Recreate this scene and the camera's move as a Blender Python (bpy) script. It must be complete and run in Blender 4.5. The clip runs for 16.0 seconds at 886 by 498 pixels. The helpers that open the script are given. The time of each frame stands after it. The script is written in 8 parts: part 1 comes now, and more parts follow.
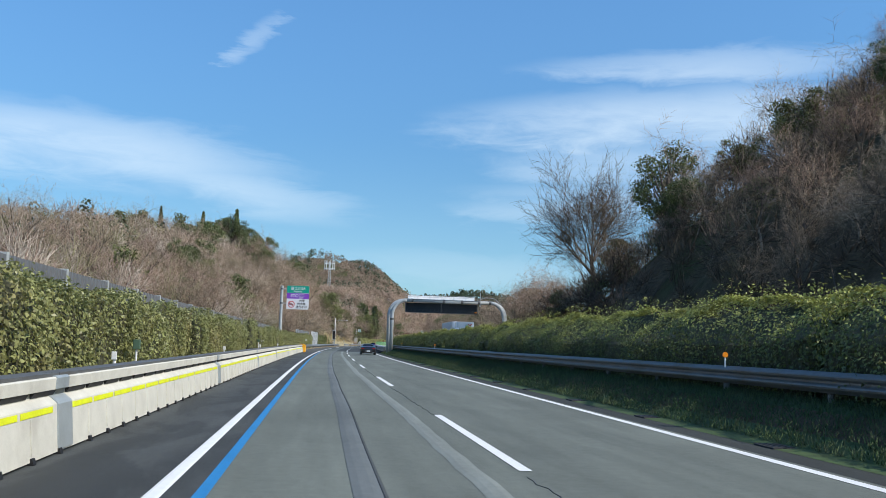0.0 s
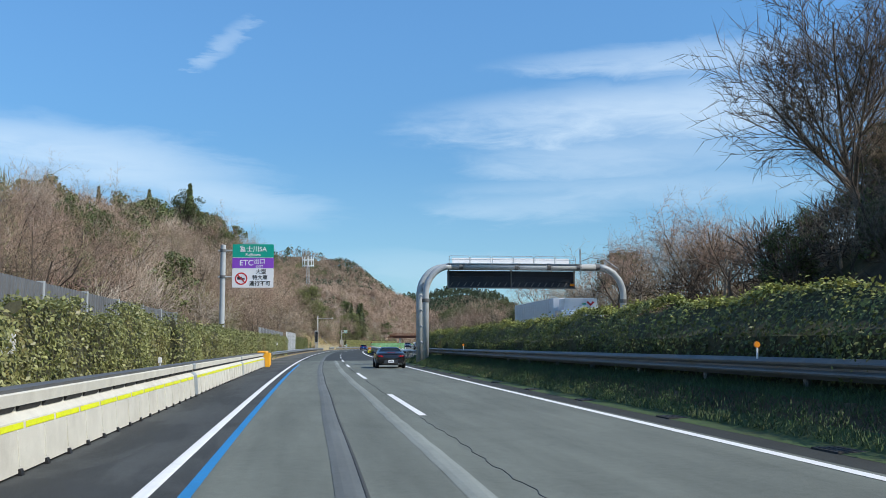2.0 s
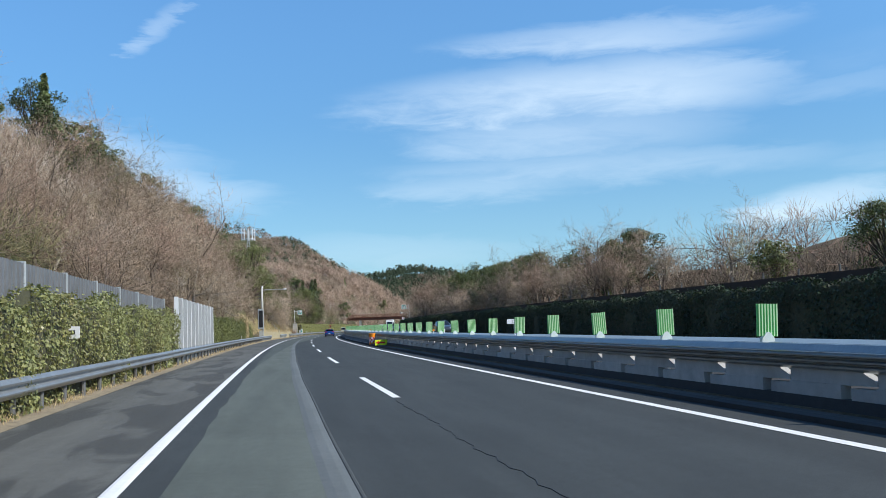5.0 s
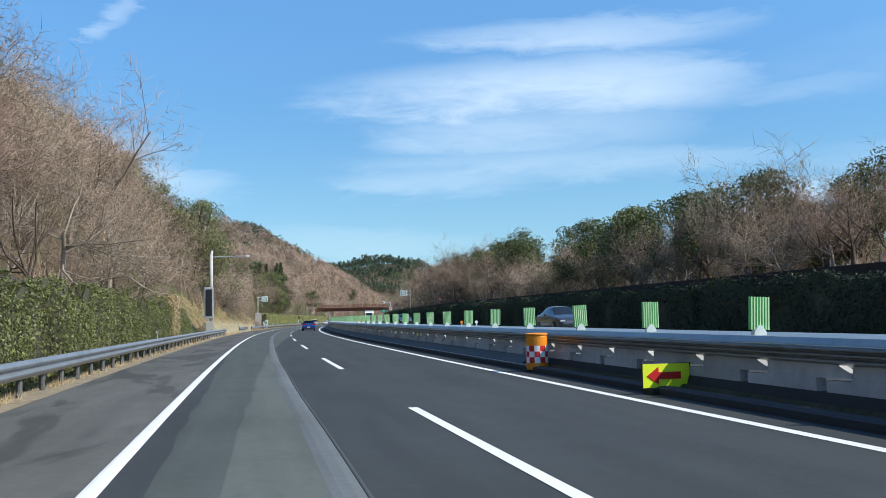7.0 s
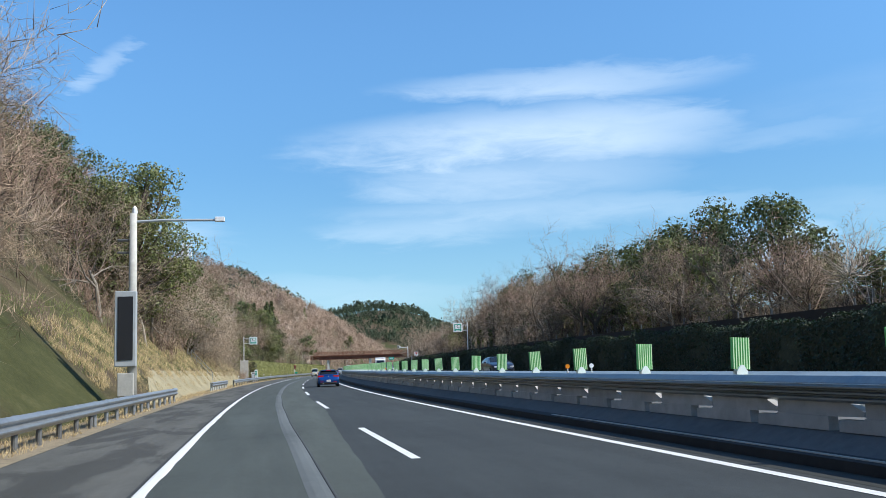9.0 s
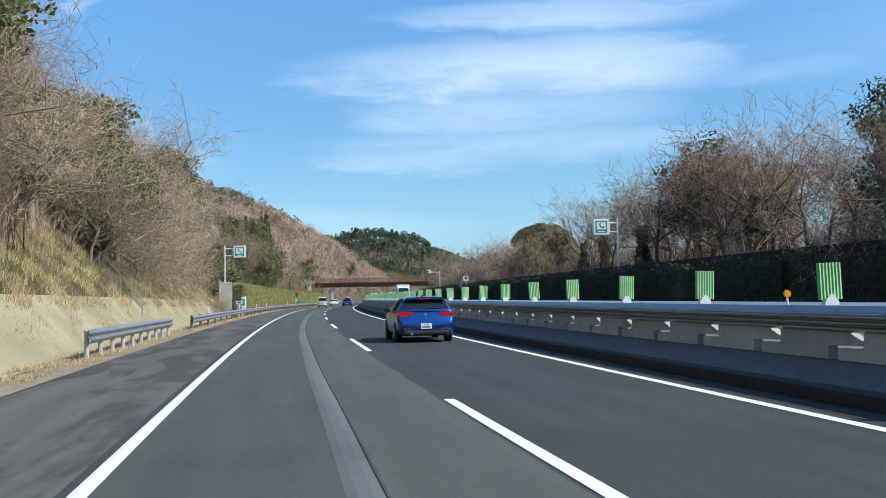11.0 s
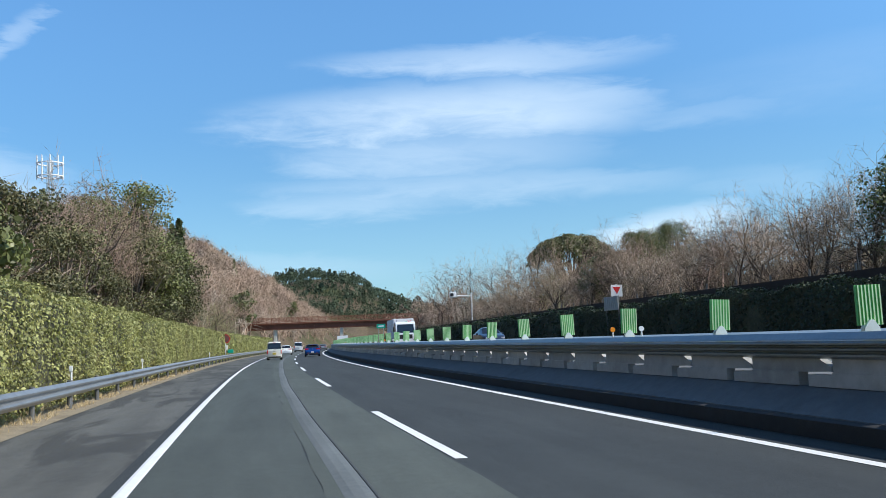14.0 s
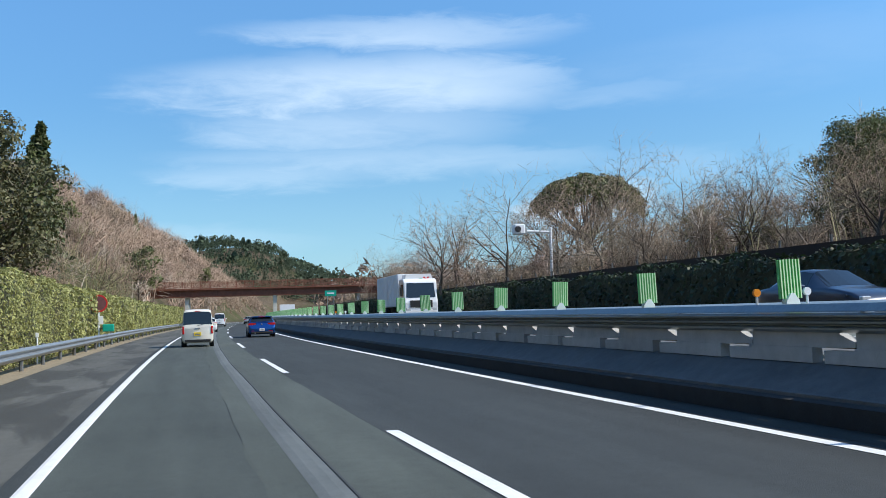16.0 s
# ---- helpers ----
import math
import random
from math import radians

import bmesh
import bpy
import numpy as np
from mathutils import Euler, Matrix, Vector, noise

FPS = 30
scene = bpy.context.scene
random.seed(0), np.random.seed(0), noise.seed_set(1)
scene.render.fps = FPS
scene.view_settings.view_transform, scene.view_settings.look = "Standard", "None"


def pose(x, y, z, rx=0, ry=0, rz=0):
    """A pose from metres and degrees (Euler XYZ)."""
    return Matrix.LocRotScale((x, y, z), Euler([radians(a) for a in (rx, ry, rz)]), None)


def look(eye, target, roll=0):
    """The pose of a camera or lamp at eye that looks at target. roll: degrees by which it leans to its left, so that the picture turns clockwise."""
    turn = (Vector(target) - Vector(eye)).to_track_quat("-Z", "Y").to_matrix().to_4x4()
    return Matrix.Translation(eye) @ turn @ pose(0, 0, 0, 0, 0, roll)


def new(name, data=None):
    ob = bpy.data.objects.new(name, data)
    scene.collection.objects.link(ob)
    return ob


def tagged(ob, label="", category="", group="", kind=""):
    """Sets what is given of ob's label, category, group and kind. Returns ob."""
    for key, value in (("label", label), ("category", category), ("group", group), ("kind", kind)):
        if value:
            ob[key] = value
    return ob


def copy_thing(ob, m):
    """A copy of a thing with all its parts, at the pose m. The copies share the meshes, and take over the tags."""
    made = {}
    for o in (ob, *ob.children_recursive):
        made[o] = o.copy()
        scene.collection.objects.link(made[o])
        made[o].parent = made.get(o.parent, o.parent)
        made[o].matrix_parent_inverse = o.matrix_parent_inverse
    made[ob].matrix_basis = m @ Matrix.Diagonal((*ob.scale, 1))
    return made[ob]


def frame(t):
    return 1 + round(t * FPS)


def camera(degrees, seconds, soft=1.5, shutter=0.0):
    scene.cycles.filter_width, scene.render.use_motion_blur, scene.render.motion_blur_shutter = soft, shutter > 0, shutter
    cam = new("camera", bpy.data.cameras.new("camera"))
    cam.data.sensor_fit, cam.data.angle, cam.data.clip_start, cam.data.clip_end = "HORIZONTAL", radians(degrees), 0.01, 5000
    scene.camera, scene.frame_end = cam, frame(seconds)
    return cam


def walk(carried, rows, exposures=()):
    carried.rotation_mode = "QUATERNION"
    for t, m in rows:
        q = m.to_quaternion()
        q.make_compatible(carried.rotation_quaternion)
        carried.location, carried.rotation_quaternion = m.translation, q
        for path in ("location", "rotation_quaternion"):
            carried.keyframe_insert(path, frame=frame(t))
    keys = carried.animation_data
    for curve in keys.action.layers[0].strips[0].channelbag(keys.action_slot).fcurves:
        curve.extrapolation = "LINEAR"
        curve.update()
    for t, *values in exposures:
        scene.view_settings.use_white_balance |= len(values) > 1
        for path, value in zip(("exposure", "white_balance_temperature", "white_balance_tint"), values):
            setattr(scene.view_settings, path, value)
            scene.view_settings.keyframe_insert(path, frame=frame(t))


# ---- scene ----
# ---------------------------------------------------------------- road axis
# s: metres along the road, d: metres to the right of the axis, z: up
KNOT_S = np.array([-60.0, 0, 40, 80, 120, 160, 200, 240, 280, 320, 360, 400, 440, 480])
KNOT_K = np.array([-0.171, -0.186, 0.22, 0.265, 0.362, 0.293, 0.366, 0.371, 0.738, 0.573, 0.539, 0.505, 0.549, 0.491])
AX_S = np.arange(-400.0, 3600.0, 1.0)
_k = np.interp(AX_S, KNOT_S, KNOT_K) * 0.001 * np.clip((760 - AX_S) / 120, 0, 1) * np.clip((AX_S + 120) / 60, 0, 1)
AX_T = np.concatenate([[0], np.cumsum((_k[1:] + _k[:-1]) / 2)])
AX_T -= np.interp(0, AX_S, AX_T)
AX_X = np.concatenate([[0], np.cumsum((np.sin(AX_T[1:]) + np.sin(AX_T[:-1])) / 2)])
AX_Y = np.concatenate([[0], np.cumsum((np.cos(AX_T[1:]) + np.cos(AX_T[:-1])) / 2)])
AX_X -= np.interp(0, AX_S, AX_X)
AX_Y -= np.interp(0, AX_S, AX_Y)


def heading(s):
    return float(np.interp(s, AX_S, AX_T))


def at(s, d, z=0.0):
    """World place of a point given along the road."""
    t = heading(s)
    return Vector((np.interp(s, AX_S, AX_X) + d * math.cos(t), np.interp(s, AX_S, AX_Y) - d * math.sin(t), z))


def stand(s, d, z=0.0, turn=0.0):
    """Pose on the road: local x to the right, y along the road."""
    return Matrix.Translation(at(s, d, z)) @ Matrix.Rotation(-heading(s) + radians(turn), 4, "Z")


# ---------------------------------------------------------------- camera
cam = camera(50.51, 16.0, soft=0.8, shutter=0.0)
EYE = 1.361
ROWS = (
    # seconds, s, d, yaw from the road's heading, pitch, roll
    (0, -1.51, -0.00, 7.05, 5.84, 1.85), (0.5, 11.54, 0.09, 7.50, 5.43, 0.55), (1, 24.58, 0.14, 8.13, 5.54, 0.67),
    (1.5, 37.57, 0.13, 8.38, 5.72, 0.67), (2, 50.63, 0.09, 8.25, 5.82, -0.15), (2.5, 63.80, 0.02, 8.46, 5.53, -0.70),
    (3, 77.03, -0.04, 8.39, 5.42, 0.29), (3.2, 82.35, -0.07, 7.87, 5.32, 0.65), (5.3, 138.44, 0.02, 10.81, 4.44, -2.13),
    (5.5, 143.55, -0.01, 11.18, 4.26, -1.95), (6, 156.27, -0.08, 11.61, 4.02, -1.66), (6.5, 169.20, -0.14, 11.91, 4.06, -1.49),
    (7, 182.52, -0.13, 11.77, 4.21, -1.16), (7.5, 195.91, -0.10, 11.67, 6.16, -1.76), (8, 209.22, -0.06, 11.72, 7.33, -2.62),
    (8.2, 214.50, -0.05, 11.53, 7.37, -1.85), (10.3, 266.60, -0.02, 11.44, 5.30, -1.90), (10.5, 271.69, 0.00, 11.17, 4.39, -1.48),
    (11, 284.41, 0.06, 10.25, 2.96, -0.99), (11.5, 296.96, 0.14, 10.02, 4.09, -1.73), (12, 309.34, 0.18, 10.63, 5.40, -2.00),
    (12.5, 321.66, 0.17, 11.68, 6.14, -1.81), (13, 333.98, 0.11, 12.25, 6.08, -1.34), (13.5, 346.03, 0.02, 12.09, 5.74, -1.44),
    (14, 358.21, -0.06, 11.99, 5.51, -2.22), (14.5, 370.48, -0.13, 11.64, 5.25, -2.48), (15, 382.57, -0.13, 12.93, 5.05, -2.13),
    (15.5, 394.39, -0.10, 14.92, 4.46, -1.53), (16, 406.16, -0.03, 15.85, 3.76, -1.79),
)


def eye_pose(s, d, yaw, pitch, roll):
    e = at(s, d, EYE)
    a, b = heading(s) + radians(yaw), radians(pitch)
    return look(e, e + Vector((math.sin(a) * math.cos(b), math.cos(a) * math.cos(b), math.sin(b))), roll)


walk(cam, [(t, eye_pose(*r)) for t, *r in ROWS], [(0.0, 0.04), (3.2, 0.02), (5.3, 0.14), (8.0, 0.2), (11.5, 0.24), (13.0, 0.16), (16.0, 0.18)])

# ---------------------------------------------------------------- sun and sky
SUN_AZ = radians(122.0)   # clockwise from +y; the sun stands to the right of the road
SUN_EL = radians(43.0)
sun = new("sun", bpy.data.lights.new("sun", "SUN"))
sun.data.energy, sun.data.angle, sun.data.color = 4.8, radians(0.6), (1.0, 0.93, 0.83)
to_sun = Vector((math.sin(SUN_AZ) * math.cos(SUN_EL), math.cos(SUN_AZ) * math.cos(SUN_EL), math.sin(SUN_EL)))
sun.matrix_world = look(to_sun * 300, (0, 0, 0))

world = bpy.data.worlds.new("sky")
scene.world = world
world.use_nodes = True


class Nodes:
    """Short hand for node trees."""

    def __init__(self, tree):
        self.t = tree

    def n(self, kind, props=None, **ins):
        nd = self.t.nodes.new(kind)
        for k, v in (props or {}).items():
            if k == "op":
                nd.operation = v
            elif k == "blend":
                nd.data_type, nd.blend_type = "RGBA", v
            elif k == "noise":
                nd.noise_dimensions = v
            elif k == "clamp":
                nd.clamp = v
            elif k == "feature":
                nd.feature = v
            elif k == "uv":
                nd.attribute_name = v
        for k, v in ins.items():
            key = int(k[1:]) if k[0] == "i" and k[1:].isdigit() else k.replace("_", " ")
            sock = nd.inputs[key]
            if isinstance(v, bpy.types.NodeSocket):
                self.t.links.new(v, sock)
            else:
                sock.default_value = v
        return nd

    def m(self, op, a, b=0.0, c=0.0):
        return self.n("ShaderNodeMath", {"op": op}, i0=a, i1=b, i2=c).outputs[0]

    def mix(self, f, a, b, blend="MIX"):
        nd = self.n("ShaderNodeMix", {"blend": blend}, i0=f, i6=a, i7=b)
        return nd.outputs[2]

    def ramp(self, f, *stops):
        nd = self.n("ShaderNodeValToRGB", i0=f)
        e = nd.color_ramp.elements
        while len(e) < len(stops):
            e.new(0.5)
        for q, (pos, col) in zip(e, stops):
            q.position, q.color = pos, (*col, 1) if len(col) == 3 else col
        return nd.outputs[0]

    def step(self, x, lo, hi):
        nd = self.n("ShaderNodeMapRange", i0=x, i1=lo, i2=hi, i3=0.0, i4=1.0)
        nd.interpolation_type = "SMOOTHSTEP"
        return nd.outputs[0]


def build_sky():
    nt = world.node_tree
    nt.nodes.clear()
    q = Nodes(nt)
    sky = q.n("ShaderNodeTexSky")
    sky.sky_type, sky.sun_disc = "NISHITA", False
    sky.sun_elevation, sky.sun_rotation = SUN_EL, SUN_AZ
    sky.air_density, sky.dust_density, sky.ozone_density = 1.0, 0.6, 3.0
    gen = q.n("ShaderNodeTexCoord").outputs["Generated"]
    sep = q.n("ShaderNodeSeparateXYZ", i0=gen)
    x, y, z = sep.outputs[0], sep.outputs[1], sep.outputs[2]
    az = q.m("MULTIPLY", q.m("ARCTAN2", x, y), 57.296)
    el = q.m("MULTIPLY", q.m("ARCSINE", z), 57.296)
    # soft ragged streaks of cloud, stretched along the horizon
    vec = q.n("ShaderNodeCombineXYZ", i0=q.m("MULTIPLY", az, 0.055), i1=q.m("MULTIPLY", el, 0.2), i2=1.7).outputs[0]
    big = q.n("ShaderNodeTexNoise", Vector=vec, Scale=1.0, Detail=5.0, Roughness=0.52, Distortion=0.15).outputs[0]
    vec2 = q.n("ShaderNodeCombineXYZ", i0=q.m("MULTIPLY", az, 0.22), i1=q.m("MULTIPLY", el, 0.9), i2=4.2).outputs[0]
    fine = q.n("ShaderNodeTexNoise", Vector=vec2, Scale=1.0, Detail=8.0, Roughness=0.62, Distortion=0.45).outputs[0]
    wob = q.m("MULTIPLY", q.m("SUBTRACT", q.m("ADD", q.m("MULTIPLY", big, 0.55), q.m("MULTIPLY", fine, 0.45)), 0.5), 17.0)

    def patch(a0, e0, ra, re, tilt=0.0):
        da = q.m("SUBTRACT", az, a0)
        de = q.m("SUBTRACT", q.m("ADD", q.m("SUBTRACT", el, e0), q.m("MULTIPLY", wob, 0.22)), q.m("MULTIPLY", da, tilt))
        da = q.m("DIVIDE", q.m("ADD", da, wob), ra)
        de = q.m("DIVIDE", de, re)
        r = q.m("ADD", q.m("MULTIPLY", da, da), q.m("MULTIPLY", de, de))
        return q.m("SUBTRACT", 1.0, q.step(r, -0.5, 1.7))

    mask = None
    for args, gain in (((21, 13.5, 12.5, 1.9, 0.0), 0.92), ((26, 14.2, 8, 1.6, -0.02), 0.7), ((23, 16.7, 10, 1.0, 0.0), 0.6), ((20, 11.2, 9, 1.9, 0.0), 0.5),
                       ((21.5, 9.0, 12, 1.1, -0.02), 0.5), ((15, 8.4, 7, 0.8, 0.0), 0.4), ((-15, 10.6, 12, 2.1, -0.03), 0.85), ((-5.5, 9.0, 7, 1.3, -0.18), 0.6), ((33, 6.0, 3.6, 1.0), 1.0),
                       ((38, 8.0, 5.0, 1.2), 0.2), ((-5.3, 17.5, 1.4, 0.8, 0.5), 0.4), ((45, 14, 10, 2), 0.12), ((36, 12.8, 5, 0.6), 0.2), ((-35, 12, 12, 3), 0.5), ((8, 4.6, 9, 1.2), 0.25),
                       ((130, 20, 50, 8), 0.4), ((-120, 18, 40, 7), 0.4)):
        p = q.m("MULTIPLY", patch(*args), gain)
        mask = p if mask is None else q.m("MAXIMUM", mask, p)
    tex = q.m("ADD", q.m("MULTIPLY", q.step(fine, 0.3, 0.7), 0.5), q.m("MULTIPLY", q.step(big, 0.3, 0.62), 0.5))
    mask = q.m("MULTIPLY", mask, q.m("ADD", q.m("MULTIPLY", tex, 0.5), 0.45))
    lift = q.m("ADD", q.m("MULTIPLY", q.step(el, 4.0, 24.0), 0.42), 0.82)
    haze = q.m("MULTIPLY", q.m("SUBTRACT", 1.0, q.step(el, -2.0, 13.0)), 0.32)
    col = q.mix(1.0, sky.outputs[0], (0.66, 0.98, 1.16, 1), "MULTIPLY")
    col = q.mix(1.0, col, q.n("ShaderNodeCombineColor", i0=q.m("MULTIPLY", lift, 0.97), i1=lift, i2=lift).outputs[0], "MULTIPLY")
    col = q.mix(haze, col, (4.3, 6.6, 8.8, 1))
    col = q.mix(mask, col, (6.0, 7.2, 8.3, 1))
    bg = q.n("ShaderNodeBackground", Color=col, Strength=0.13)
    out = q.n("ShaderNodeOutputWorld")
    nt.links.new(bg.outputs[0], out.inputs[0])


build_sky()

# ---------------------------------------------------------------- materials
MATS = {}


def material(name, color, rough=0.7, metal=0.0, grain=6.0, spread=0.25, bump=0.2, fine=60.0, stain=0.25, stain_color=None,
             stain_scale=0.7, coat=0.0, emit=None, island=0.0, per_object=0.0, spec=0.5, translucent=0.0):
    """A surface with variation at two scales, in metres of the object's own space."""
    if name in MATS:
        return MATS[name]
    mt = bpy.data.materials.new(name)
    mt.use_nodes = True
    nt = mt.node_tree
    nt.nodes.clear()
    q = Nodes(nt)
    pos = q.n("ShaderNodeNewGeometry")
    p = pos.outputs["Position"]
    a = q.n("ShaderNodeTexNoise", Vector=p, Scale=grain, Detail=4.0, Roughness=0.6).outputs[0]
    b = q.n("ShaderNodeTexNoise", Vector=p, Scale=fine, Detail=2.0, Roughness=0.6).outputs[0]
    c = q.n("ShaderNodeTexNoise", Vector=p, Scale=stain_scale, Detail=5.0, Roughness=0.65).outputs[0]
    col = (*color, 1)
    dark = tuple(v * (1 - spread) for v in color) + (1,)
    light = tuple(min(1, v * (1 + spread)) for v in color) + (1,)
    ab = q.m("ADD", q.m("MULTIPLY", a, 0.6), q.m("MULTIPLY", b, 0.4))
    base = q.ramp(ab, (0.32, dark[:3]), (0.5, color), (0.68, light[:3]))
    if stain > 0:
        sc = stain_color or tuple(v * 0.55 for v in color)
        base = q.mix(q.m("MULTIPLY", q.step(c, 0.48, 0.72), stain), base, (*sc, 1))
    if island:
        k = q.m("ADD", q.m("MULTIPLY", q.m("SUBTRACT", pos.outputs["Random Per Island"], 0.5), 2 * island), 1.0)
        base = q.mix(1.0, base, q.n("ShaderNodeCombineColor", i0=k, i1=k, i2=q.m("MULTIPLY", k, 0.97)).outputs[0], "MULTIPLY")
    if per_object:
        r = q.n("ShaderNodeObjectInfo").outputs["Random"]
        k = q.m("ADD", q.m("MULTIPLY", q.m("SUBTRACT", r, 0.5), 2 * per_object), 1.0)
        base = q.mix(1.0, base, q.n("ShaderNodeCombineColor", i0=k, i1=k, i2=k).outputs[0], "MULTIPLY")
    bs = q.n("ShaderNodeBsdfPrincipled", Base_Color=base, Metallic=metal, Coat_Weight=coat, Coat_Roughness=0.06)
    bs.inputs["Specular IOR Level"].default_value = spec
    rr = q.m("ADD", q.m("MULTIPLY", q.m("SUBTRACT", a, 0.5), 0.25), rough)
    nt.links.new(rr, bs.inputs["Roughness"])
    if bump:
        bp = q.n("ShaderNodeBump", Strength=bump, Distance=0.02, Height=ab)
        nt.links.new(bp.outputs[0], bs.inputs["Normal"])
    if emit:
        bs.inputs["Emission Color"].default_value = (*emit[:3], 1)
        bs.inputs["Emission Strength"].default_value = emit[3]
    shader = bs.outputs[0]
    if translucent:
        tr = q.n("ShaderNodeBsdfTranslucent", Color=base)
        shader = q.n("ShaderNodeMixShader", i0=translucent, i1=shader, i2=tr.outputs[0]).outputs[0]
    out = q.n("ShaderNodeOutputMaterial")
    nt.links.new(shader, out.inputs[0])
    MATS[name] = mt
    return mt


def road_material(name, color, wear, damp=0.0):
    """Asphalt: stone grain, wheel tracks worn along the lane, dark patches and faint cracks. UV: u = d, v = s in metres."""
    mt = bpy.data.materials.new(name)
    mt.use_nodes = True
    nt = mt.node_tree
    nt.nodes.clear()
    q = Nodes(nt)
    uv = q.n("ShaderNodeUVMap").outputs[0]
    sep = q.n("ShaderNodeSeparateXYZ", i0=uv)
    u, v = sep.outputs[0], sep.outputs[1]
    long = q.n("ShaderNodeCombineXYZ", i0=q.m("MULTIPLY", u, 1.6), i1=q.m("MULTIPLY", v, 0.12), i2=0.3).outputs[0]
    g1 = q.n("ShaderNodeTexNoise", Vector=long, Scale=1.0, Detail=6.0, Roughness=0.6).outputs[0]
    g2 = q.n("ShaderNodeTexNoise", Vector=uv, Scale=55.0, Detail=3.0, Roughness=0.7).outputs[0]
    g3 = q.n("ShaderNodeTexNoise", Vector=uv, Scale=0.35, Detail=5.0, Roughness=0.6, Distortion=0.4).outputs[0]
    g4 = q.n("ShaderNodeTexVoronoi", Vector=uv, Scale=140.0).outputs[0]
    g5 = q.n("ShaderNodeTexNoise", Vector=uv, Scale=7.0, Detail=5.0, Roughness=0.7).outputs[0]
    f = q.m("ADD", q.m("ADD", q.m("MULTIPLY", g1, 0.36), q.m("MULTIPLY", g2, 0.24)), q.m("ADD", q.m("MULTIPLY", g3, 0.2), q.m("MULTIPLY", g5, 0.2)))
    base = q.ramp(f, (0.34, tuple(c * 0.45 for c in color)), (0.5, color), (0.66, tuple(c * 1.65 for c in color)))
    base = q.mix(q.m("MULTIPLY", q.step(g3, 0.55, 0.7), wear), base, (*[c * 0.5 for c in color], 1))
    base = q.mix(q.m("MULTIPLY", q.step(g4, 0.25, 0.5), 0.18), base, (*[min(1, c * 1.9) for c in color], 1))
    rough = 0.82
    if damp:
        # tar and damp stains with hard, ragged edges, drawn out along the road
        run = q.n("ShaderNodeCombineXYZ", i0=q.m("MULTIPLY", u, 0.9), i1=q.m("MULTIPLY", v, 0.2), i2=2.7).outputs[0]
        g6 = q.n("ShaderNodeTexNoise", Vector=run, Scale=1.0, Detail=7.0, Roughness=0.55, Distortion=0.6).outputs[0]
        wet = q.m("MULTIPLY", q.step(g6, 0.48, 0.57), damp)
        base = q.mix(wet, base, (*[c * 0.38 for c in color], 1))
    bs = q.n("ShaderNodeBsdfPrincipled", Base_Color=base, Roughness=rough)
    bs.inputs["Specular IOR Level"].default_value = 0.35
    bp = q.n("ShaderNodeBump", Strength=0.35, Distance=0.006, Height=q.m("ADD", g2, g4))
    nt.links.new(bp.outputs[0], bs.inputs["Normal"])
    out = q.n("ShaderNodeOutputMaterial")
    nt.links.new(bs.outputs[0], out.inputs[0])
    return mt


def ground_material():
    """Leaf litter, dry grass and bare soil on the slopes; green grass low on the verge."""
    mt = bpy.data.materials.new("hill_ground")
    mt.use_nodes = True
    nt = mt.node_tree
    nt.nodes.clear()
    q = Nodes(nt)
    p = q.n("ShaderNodeNewGeometry").outputs["Position"]
    a = q.n("ShaderNodeTexNoise", Vector=p, Scale=0.035, Detail=6.0, Roughness=0.6).outputs[0]
    b = q.n("ShaderNodeTexNoise", Vector=p, Scale=0.6, Detail=6.0, Roughness=0.65).outputs[0]
    c = q.n("ShaderNodeTexNoise", Vector=p, Scale=9.0, Detail=4.0, Roughness=0.7).outputs[0]
    f = q.m("ADD", q.m("MULTIPLY", b, 0.55), q.m("MULTIPLY", c, 0.45))
    # dry tones darkened, so shade between the trees is put into the colour
    dry = q.ramp(f, (0.3, (0.04, 0.028, 0.018)), (0.5, (0.105, 0.08, 0.052)), (0.7, (0.21, 0.165, 0.105)))
    wood = q.ramp(f, (0.3, (0.03, 0.035, 0.014)), (0.55, (0.07, 0.075, 0.03)), (0.75, (0.13, 0.12, 0.06)))
    col = q.mix(q.step(a, 0.48, 0.6), dry, wood)
    bs = q.n("ShaderNodeBsdfPrincipled", Base_Color=col, Roughness=0.95)
    bs.inputs["Specular IOR Level"].default_value = 0.15
    bp = q.n("ShaderNodeBump", Strength=0.8, Distance=0.25, Height=f)
    nt.links.new(bp.outputs[0], bs.inputs["Normal"])
    out = q.n("ShaderNodeOutputMaterial")
    nt.links.new(bs.outputs[0], out.inputs[0])
    return mt


ASPHALT_OLD = road_material("asphalt_old", (0.112, 0.125, 0.108), 0.25)
ASPHALT_DARK = road_material("asphalt_shoulder_first", (0.05, 0.054, 0.053), 0.4, 0.5)
ASPHALT_NEW = road_material("asphalt_new", (0.034, 0.039, 0.039), 0.3)
ASPHALT_SHOULDER = road_material("asphalt_shoulder", (0.088, 0.089, 0.08), 0.4, 0.62)
ASPHALT_WORN = road_material("asphalt_worn", (0.08, 0.092, 0.08), 0.3)
ASPHALT_MID = road_material("asphalt_mid", (0.056, 0.065, 0.059), 0.35)
ASPHALT_MID2 = road_material("asphalt_mid_joint", (0.066, 0.076, 0.067), 0.35)
SEAL = road_material("joint_seal", (0.104, 0.117, 0.118), 0.1)
SEAL_SHADE = road_material("seal_shade", (0.048, 0.053, 0.053), 0.1)
ASPHALT_EDGE_DARK = road_material("asphalt_edge_dark", (0.03, 0.033, 0.03), 0.5)
SEAL_LIGHT = road_material("joint_seal_light", (0.18, 0.2, 0.185), 0.15)
